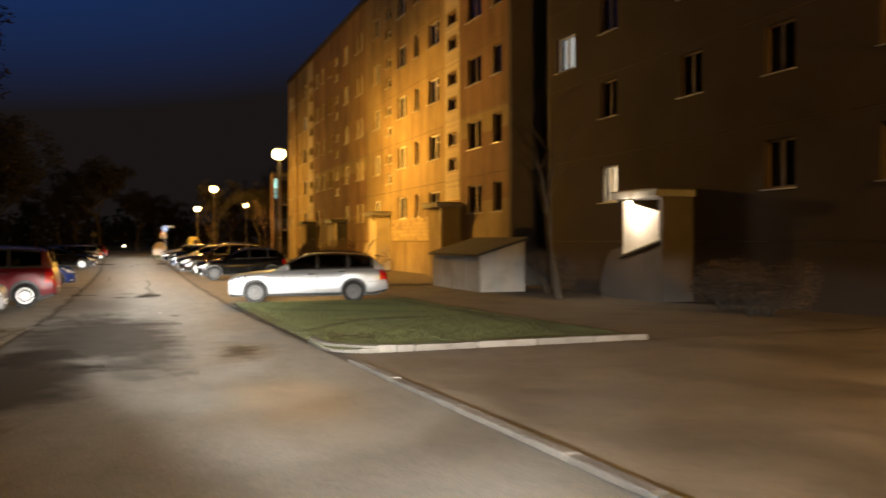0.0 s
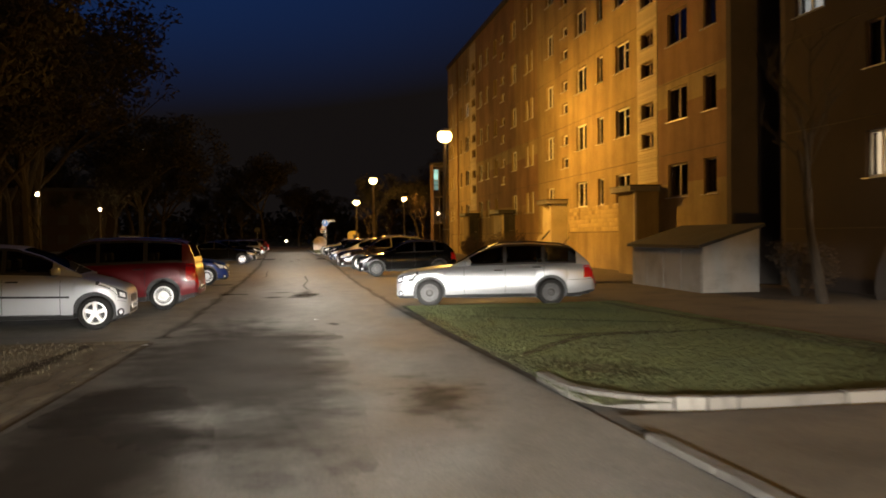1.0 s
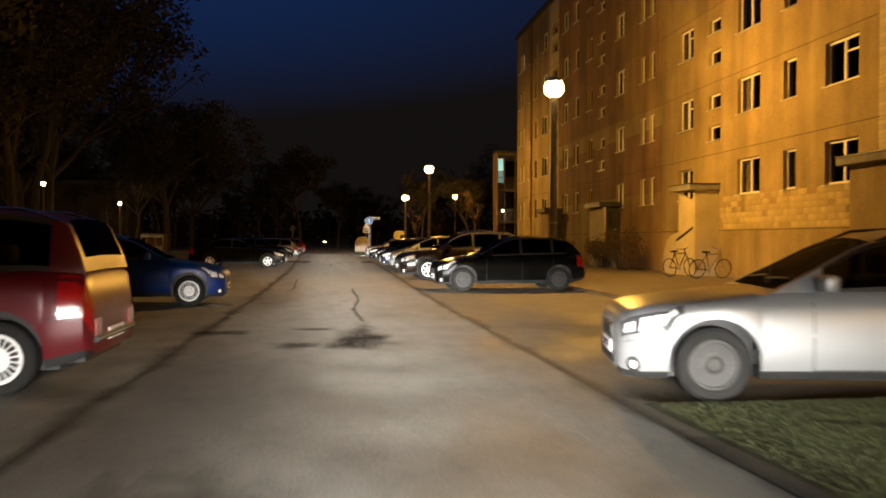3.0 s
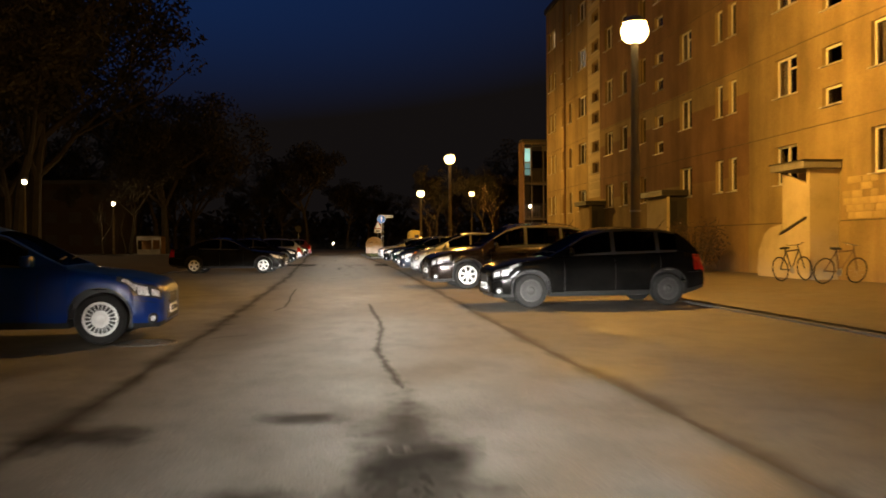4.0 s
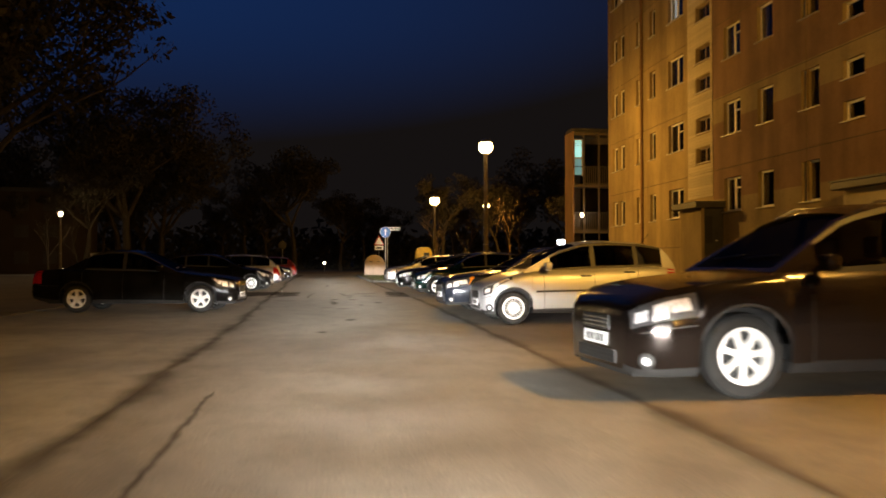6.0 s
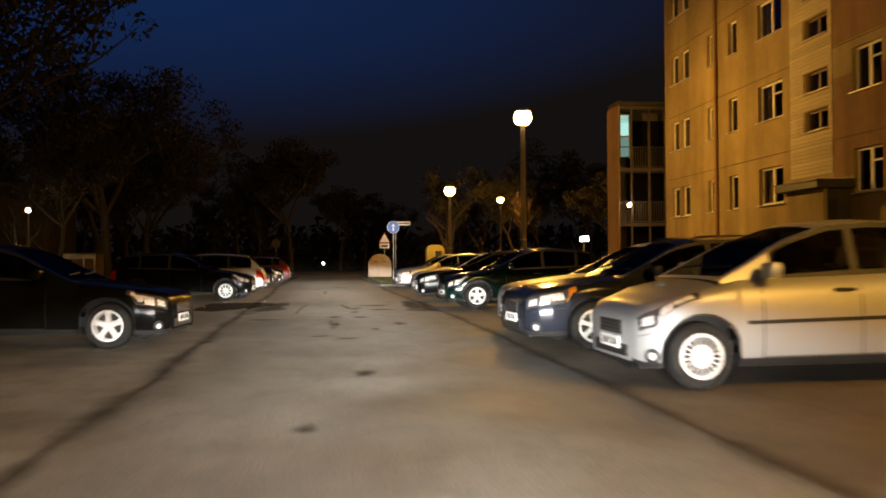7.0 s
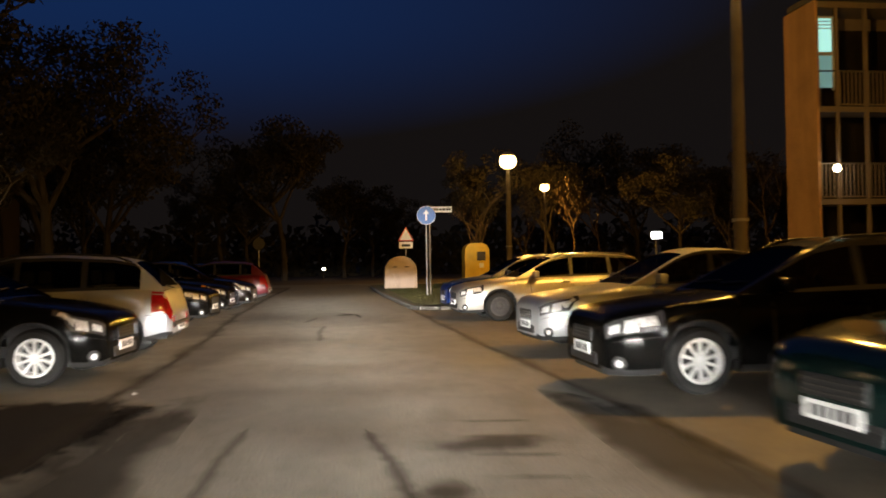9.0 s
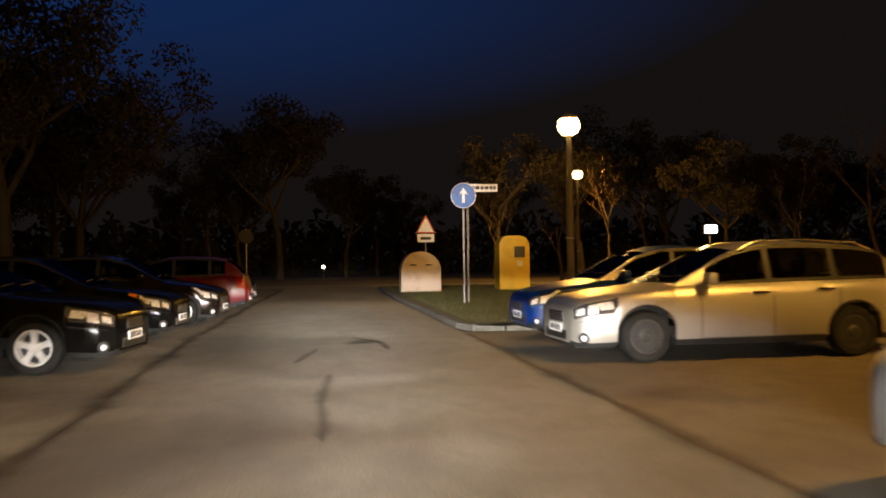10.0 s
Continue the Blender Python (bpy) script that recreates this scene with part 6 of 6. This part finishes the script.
def tree_meshes(seed, h, spread, leaves, leaf_size):
    """A tapered trunk with limbs that fork, and a crown of small leaves in uneven clumps."""
    rnd = random.Random(seed)
    bm = bmesh.new()
    tips = []

    def limb(p, d, length, r, depth):
        pts, radii = [p], [r]
        q = p.copy()
        dd = d.copy()
        for k in range(4):
            dd = (dd + Vector((rnd.uniform(-0.2, 0.2), rnd.uniform(-0.2, 0.2), rnd.uniform(-0.05, 0.12)))).normalized()
            q = q + dd * length / 4
            pts.append(q.copy())
            radii.append(r * (1 - 0.14 * (k + 1)))
        tube(bm, pts, radii, 7 if depth < 2 else 4, caps=False)
        if depth >= 3:
            tips.append(q.copy())
            return
        if depth >= 2:
            tips.append(pts[2].copy())
        for k in range(rnd.choice((3, 4)) if depth else 6):
            a = rnd.uniform(0, math.tau)
            out = Vector((math.cos(a), math.sin(a), rnd.uniform(0.15, 0.9))).normalized()
            start = pts[rnd.choice((2, 3, 4))] if depth else pts[rnd.choice((2, 3, 4, 4))]
            limb(start, (dd * 0.5 + out * spread).normalized(), length * rnd.uniform(0.5, 0.75), r * 0.5, depth + 1)

    limb(Vector((0, 0, -0.1)), Vector((0, 0, 1)), h * 0.5, h * 0.02 + 0.03, 0)
    trunk = to_mesh("trunk", bm, M_BARK, True)
    bm = bmesh.new()
    per = max(1, leaves // max(1, len(tips)))
    for t in tips:
        k = rnd.uniform(0.5, 1.3)
        leaf_cloud(bm, rnd, t, (h * 0.08 * k, h * 0.08 * k, h * 0.06 * k), int(per * k * k), leaf_size)
    mesh = bpy.data.meshes.new("crown")
    bm.to_mesh(mesh)
    bm.free()
    mesh.materials.append(M_LEAF)
    return trunk, mesh


TREES = [tree_meshes(3, 10.0, 1.0, 11000, 0.115), tree_meshes(11, 12.5, 0.9, 12500, 0.13), tree_meshes(23, 8.0, 1.1, 9500, 0.1)]


def tree(k, x, y, s, turn, label="broad tree, a dark shape against the dusk"):
    t = thing("tree", pose(x, y, ground_z(y) - 0.03, 0, 0, turn) @ Matrix.Scale(s, 4), label, "tree", "trees")
    link_mesh("trunk", TREES[k][0], t)
    link_mesh("crown", TREES[k][1], t)


rnd = random.Random(5)
for k in range(24):
    # row behind the left-hand car park
    y = 14 + k * 5.2 + rnd.uniform(-1.5, 1.5)
    kind, x = rnd.randrange(3), -17.5 - rnd.uniform(0, 7) - max(0, 0.03 * (60 - y))
    size, turn = rnd.uniform(1.5, 2.2), rnd.uniform(0, 360)
    if 80 < y < 124:
        x, size = x - 10.5, size * 1.25
    tree(kind, x, y, size, turn)
for k in range(30):
    # wood beyond the cross street
    tree(rnd.randrange(3), -60 + k * 4.0 + rnd.uniform(-1.5, 1.5), rnd.uniform(132, 165), rnd.uniform(1.0, 1.6), rnd.uniform(0, 360))


def bare_tree(x, y, h, seed, label, mat=M_BARK):
    rnd = random.Random(seed)
    t = thing("tree", pose(x, y, ground_z(y)), label, "tree", "trees")
    bm = bmesh.new()

    def limb(p, d, length, r, depth):
        pts, radii = [p], [r]
        q, dd = p.copy(), d.copy()
        for k in range(4):
            dd = (dd + Vector((rnd.uniform(-0.15, 0.15), rnd.uniform(-0.15, 0.15), rnd.uniform(0, 0.1)))).normalized()
            q = q + dd * length / 4
            pts.append(q.copy())
            radii.append(r * (1 - 0.17 * (k + 1)))
        tube(bm, pts, radii, 8 if depth < 2 else 4, caps=False)
        if depth < 4:
            for k in range(3):
                a = rnd.uniform(0, math.tau)
                limb(pts[rnd.choice((2, 3, 4))], (dd + Vector((math.cos(a), math.sin(a), 0.2)) * 0.8).normalized(), length * rnd.uniform(0.5, 0.72), r * 0.5, depth + 1)

    limb(Vector((0, 0, -0.1)), Vector((-0.12, 0.1, 1)).normalized(), h * 0.45, 0.13, 0)
    part("trunk", bm, mat, t, smooth=True)


for k, (x, y, h) in enumerate(((13.2, 121.0, 7.5), (18.0, 119.0, 9.0), (22.5, 104.0, 8.0), (26.0, 116.0, 9.0), (19.0, 129.5, 9.5), (11.0, 128.0, 8.5), (29.0, 108.0, 9.0))):
    bare_tree(x, y, h, 70 + k, "slender bare tree beside the lamp-lit path", M_TWIG)
bare_tree(12.6, 21.5, 8.0, 4, "bare leaning tree before the dark block")
bare_tree(-15.5, 63.0, 7.0, 9, "bare tree by the car park")
bare_tree(-24.5, 125.0, 9.0, 12, "bare tree by the lamp-lit hut")
bare_tree(-25.6, 120.0, 7.5, 14, "bare tree with lamp-lit branches")


def bush(x, y, rx, ry, h, seed, mat, label):
    rnd = random.Random(seed)
    b = thing("bush", pose(x, y, ground_z(y)), label, "bush", "bushes")
    bm = bmesh.new()
    for k in range(26):
        a = rnd.uniform(0, math.tau)
        tip = Vector((rx * rnd.uniform(0.2, 1) * math.cos(a), ry * rnd.uniform(0.2, 1) * math.sin(a), h * rnd.uniform(0.6, 1.0)))
        tube(bm, [(tip.x * 0.2, tip.y * 0.2, -0.05), (tip.x * 0.7, tip.y * 0.7, tip.z * 0.6), tip], [0.015, 0.01, 0.005], 4, caps=False)
    part("branchwork", bm, M_BARK, b)
    bm = bmesh.new()
    for k in range(16):
        a = rnd.uniform(0, math.tau)
        c = (rx * 0.6 * math.cos(a), ry * 0.6 * math.sin(a), h * rnd.uniform(0.35, 0.75))
        leaf_cloud(bm, rnd, c, (rx * 0.42, ry * 0.42, h * 0.28), 170, 0.045)
    mesh = bpy.data.meshes.new("foliage")
    bm.to_mesh(mesh)
    bm.free()
    mesh.materials.append(mat)
    link_mesh("foliage", mesh, b)


for k, (x, y, rx, ry, h) in enumerate(((13.2, 53.0, 1.0, 1.7, 2.1), (13.4, 56.3, 0.8, 1.6, 1.6), (13.3, 63.5, 0.8, 1.7, 1.7), (13.4, 66.3, 0.7, 1.5, 1.3), (14.2, 15.9, 0.8, 1.2, 1.2), (13.6, 24.0, 0.8, 1.1, 1.5), (13.5, 14.0, 0.9, 1.6, 1.3))):
    bush(x, y, rx, ry, h, 60 + k, M_TWIG, "brown leafless bush along the house wall")


def blades(name, region, count, height, mat, label, seed, z_off):
    """Grass blades scattered over a region (x0, y0, x1, y1)."""
    rnd = random.Random(seed)
    x0, y0, x1, y1 = region
    verts, faces = [], []
    for i in range(count):
        x, y = rnd.uniform(x0, x1), rnd.uniform(y0, y1)
        z = ground_z(y) + z_off
        a = rnd.uniform(0, math.tau)
        h = height * rnd.uniform(0.4, 1.3)
        w = 0.004
        lx, ly = rnd.uniform(-0.35, 0.35) * h, rnd.uniform(-0.35, 0.35) * h
        k = len(verts)
        verts += [(x - w * math.cos(a), y - w * math.sin(a), z), (x + w * math.cos(a), y + w * math.sin(a), z), (x + lx, y + ly, z + h)]
        faces.append((k, k + 1, k + 2))
    mesh = bpy.data.meshes.new(name)
    mesh.from_pydata(verts, [], faces)
    mesh.materials.append(mat)
    return tagged(link_mesh(name, mesh), label, "grass", kind="stuff")


blades("grass", (3.4, 10.7, 8.45, 23.15), 110000, 0.022, M_GRASS, "short green lawn grass blades", 1, 0.05)
blades("grass", (-5.0, 2.0, -1.7, 17.3), 14000, 0.035, M_DRYGRASS, "flattened brown grass on the muddy verge", 2, 0.03)
blades("grass", (2.5, 86.9, 10.8, 112.0), 40000, 0.07, M_GRASS, "short grass on the traffic island", 3, 0.12)

# pale debris in the left-hand car park, built as a concrete block, and scraps of paper on the road
bm = bmesh.new()
prism(bm, [(-0.08, 0.0), (0.08, 0.0), (0.05, 0.1), (-0.05, 0.1)], -0.3, 0.3, "x")
ob = link_mesh("pale_debris", to_mesh("pale_debris", bm, M_CONC))
ob.matrix_basis = pose(-5.45, 52.4, 0.003, 0, 0, 8) @ Matrix.Diagonal((1.25, 1.8, 1.0, 1.0))
tagged(ob, "pale debris at the lot's edge, built as a short concrete block", "parking stop")
for k, (x, y, s) in enumerate(((1.38, 20.6, 0.05), (-1.1, 16.85, 0.08), (-1.75, 67.6, 0.05), (-2.9, 68.9, 0.04), (-1.6, 71.7, 0.05))):
    rnd = random.Random(k)
    bm = bmesh.new()
    ring = [bm.verts.new((s * rnd.uniform(0.6, 1.2) * math.cos(a), s * rnd.uniform(0.6, 1.2) * math.sin(a), 0.012 + rnd.uniform(0, 0.02))) for a in (0, 1.2, 2.3, 3.4, 4.4, 5.4)]
    top_v = bm.verts.new((0, 0, 0.03))
    for i in range(6):
        bm.faces.new((top_v, ring[i], ring[(i + 1) % 6]))
    ob = link_mesh("paper_scrap", to_mesh("paper_scrap", bm, M_SIGNWHITE))
    ob.matrix_basis = pose(x, y, ground_z(y) + 0.004 if x > -1 else ground_z(y) + 0.01)
    tagged(ob, "crumpled white scrap of paper on the ground", "litter", "scraps of paper")

# fallen leaves on the verge
rnd = random.Random(8)
bm = bmesh.new()
for k in range(260):
    x, y = -1.05 - abs(rnd.gauss(0, 0.9)), rnd.uniform(4, 17.5)
    z = ground_z(y) + 0.05
    a = rnd.uniform(0, math.tau)
    s = rnd.uniform(0.02, 0.05)
    bm.faces.new([bm.verts.new((x + s * math.cos(a + q), y + s * math.sin(a + q) * 0.7, z + rnd.uniform(0, 0.02))) for q in (0, 1.4, math.pi, 4.6)])
tagged(link_mesh("fallen_leaves", to_mesh("fallen_leaves", bm, M_DRYGRASS)), "scattered dry fallen leaves on the verge", "leaves", kind="stuff")

# low open shed with a pale fascia behind the left-hand car park
hut = thing("open_shed", pose(-21.2, 121.5, 0), "low open shed with a pale fascia under a street lamp", "shed")
bm = bmesh.new()
box(bm, -1.3, 0.0, 1.55, 1.3, 0.1, 2.0, 0.01)
part("fascia", bm, M_CONC, hut, "pale board over the opening")
bm = bmesh.new()
box(bm, -1.4, -0.1, 2.0, 1.4, 2.6, 2.08)
part("roof", bm, M_ROOF, hut)
for px in (-1.24, 0.35, 1.24):
    bm = bmesh.new()
    box(bm, px - 0.06, 0.0, 0.0, px + 0.06, 0.12, 1.55)
    part("post", bm, M_CONC, hut)
bm = bmesh.new()
box(bm, -1.3, 0.0, 0.0, 1.3, 0.14, 0.55)
part("parapet", bm, M_CONC, hut)
bm = bmesh.new()
box(bm, -1.3, 2.4, 0.0, 1.3, 2.5, 2.0)
part("rear_wall", bm, M_BROWN, hut)

# dark belt of woodland along the horizon
rnd = random.Random(31)
bm = bmesh.new()
for k in range(260):
    x = -150 + k * 1.2
    leaf_cloud(bm, rnd, (x, 178 + rnd.uniform(-4, 4), 2.4), (1.6, 3.0, rnd.uniform(3.0, 6.5)), 90, 0.75)
mesh = bpy.data.meshes.new("far_wood")
bm.to_mesh(mesh)
bm.free()
mesh.materials.append(M_LEAF)
tagged(link_mesh("far_wood", mesh), "dark belt of woodland along the horizon", "woodland", kind="stuff")
far_house = thing("far_house", pose(-35.6, 130, 0), "dim three-storey house behind the trees", "house")
bm = bmesh.new()
box(bm, -9, 0, 0, 9, 9, 8.4)
part("wall", bm, M_UNLIT_WALL, far_house)
bm = bmesh.new()
box(bm, -9.3, -0.3, 8.4, 9.3, 9.3, 8.8)
part("roof", bm, M_ROOF, far_house)
# Slabs in the unlit room colour; there are no rooms behind them.
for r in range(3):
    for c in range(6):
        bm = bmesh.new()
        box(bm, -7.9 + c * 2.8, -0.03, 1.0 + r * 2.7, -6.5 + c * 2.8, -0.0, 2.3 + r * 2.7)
        part("window", bm, M_UNLIT_ROOM, far_house)

# ---- kerbs and cladding, stone by stone ----
bm = bmesh.new()
box(bm, -0.06, -0.49, -0.12, 0.06, 0.49, 0.035, 0.012)
KERB_LOW = to_mesh("kerb_stone", bm, M_KERB)
bm = bmesh.new()
box(bm, -0.06, -0.49, -0.15, 0.06, 0.49, 0.09, 0.012)
KERB_HIGH = to_mesh("kerb_stone", bm, M_KERB)


def kerb_run(label, points, mesh, parent_name="kerb"):
    run = thing(parent_name, pose(0, 0, 0), label, "kerb", "kerbs", "structure")
    rnd = random.Random(len(points))
    for (xa, ya), (xb, yb) in zip(points, points[1:]):
        d = math.hypot(xb - xa, yb - ya)
        n = max(1, round(d))
        for i in range(n):
            u = (i + 0.5) / n
            x, y = xa + (xb - xa) * u, ya + (yb - ya) * u
            st = link_mesh("kerb_stone", mesh, run)
            slope = math.degrees(math.atan2(ground_z(y + 0.5) - ground_z(y - 0.5), 1.0)) * math.cos(math.atan2(xb - xa, yb - ya))
            st.matrix_basis = pose(x, y, ground_z(y) + rnd.uniform(-0.008, 0.006), slope, 0, -math.degrees(math.atan2(xb - xa, yb - ya)) + rnd.uniform(-0.6, 0.6)) @ Matrix.Diagonal((1, d / n, 1, 1))
    return run


kerb_run("low flush kerb between street and driveway", [(3.48, -14.0), (3.48, 9.6)], KERB_LOW)
kerb_run("pale raised kerb round the lawn's corner", [(3.5, 12.4), (3.5, 11.65)] + [(4.6 - 1.1 * math.cos(a), 11.65 - 1.1 * math.sin(a)) for a in [math.pi * k / 14 for k in range(1, 8)]] + [(8.5, 10.6)], KERB_HIGH)
kerb_run("low kerb between car park and path", [(7.36, 31.0), (7.36, 86.3)], KERB_LOW)
kerb_run("low worn kerb behind the parking strip", [(-6.42, 18.0), (-6.42, 103.8)], KERB_LOW)
kerb_run("raised kerb round the grass island", [(10.9, 86.6), (3.1, 86.6), (2.6, 86.9), (2.4, 87.6), (2.1, 100.0), (2.1, 113.8)], KERB_HIGH)

# rough stone patches in the wall under the ground-floor windows
bm = bmesh.new()
box(bm, -0.03, 0.01, 0.008, 0.0, 0.4, 0.192, 0.008)
STONE = to_mesh("stone_block", bm, M_STONE)
rnd = random.Random(17)
for row in range(6):
    y = 37.0 - (0.2 if row % 2 else 0.0)
    while y < 46.0:
        w = rnd.uniform(0.3, 0.55)
        a, b = max(y, 37.0), min(y + w, 46.25)
        if b - a > 0.12 and rnd.random() < 0.9:
            st = link_mesh("stone_block", STONE, block)
            st.matrix_basis = pose(X_A + rnd.uniform(0.004, 0.02), a, 1.75 + 0.196 * row) @ Matrix.Diagonal((1, (b - a) / 0.41, 1, 1))
        y += w

bm = bmesh.new()
box(bm, -0.03, 0.0, 0.0, 0.0, 1.0, 0.105, 0.006)
BOARD = to_mesh("board", bm, M_CLAD)
for y0, y1, holes in ((35.1, 37.05, (35.42, 36.7)), (69.45, 71.75, (69.62, 70.98))):
    for k in range(112):
        z = 3.62 + 0.117 * k
        if z + 0.105 > TOP:
            break
        spans = [(y0, y1)]
        for fl in range(4):
            for lo in (4.98, 6.15):
                if lo + 2.79 * fl - 0.1 < z < lo + 2.79 * fl + 0.6:
                    spans = [(y0, holes[0]), (holes[1], y1)]
        for a, b in spans:
            bd = link_mesh("board", BOARD, block)
            bd.matrix_basis = pose(X_A, a, z) @ Matrix.Diagonal((1, b - a, 1, 1))
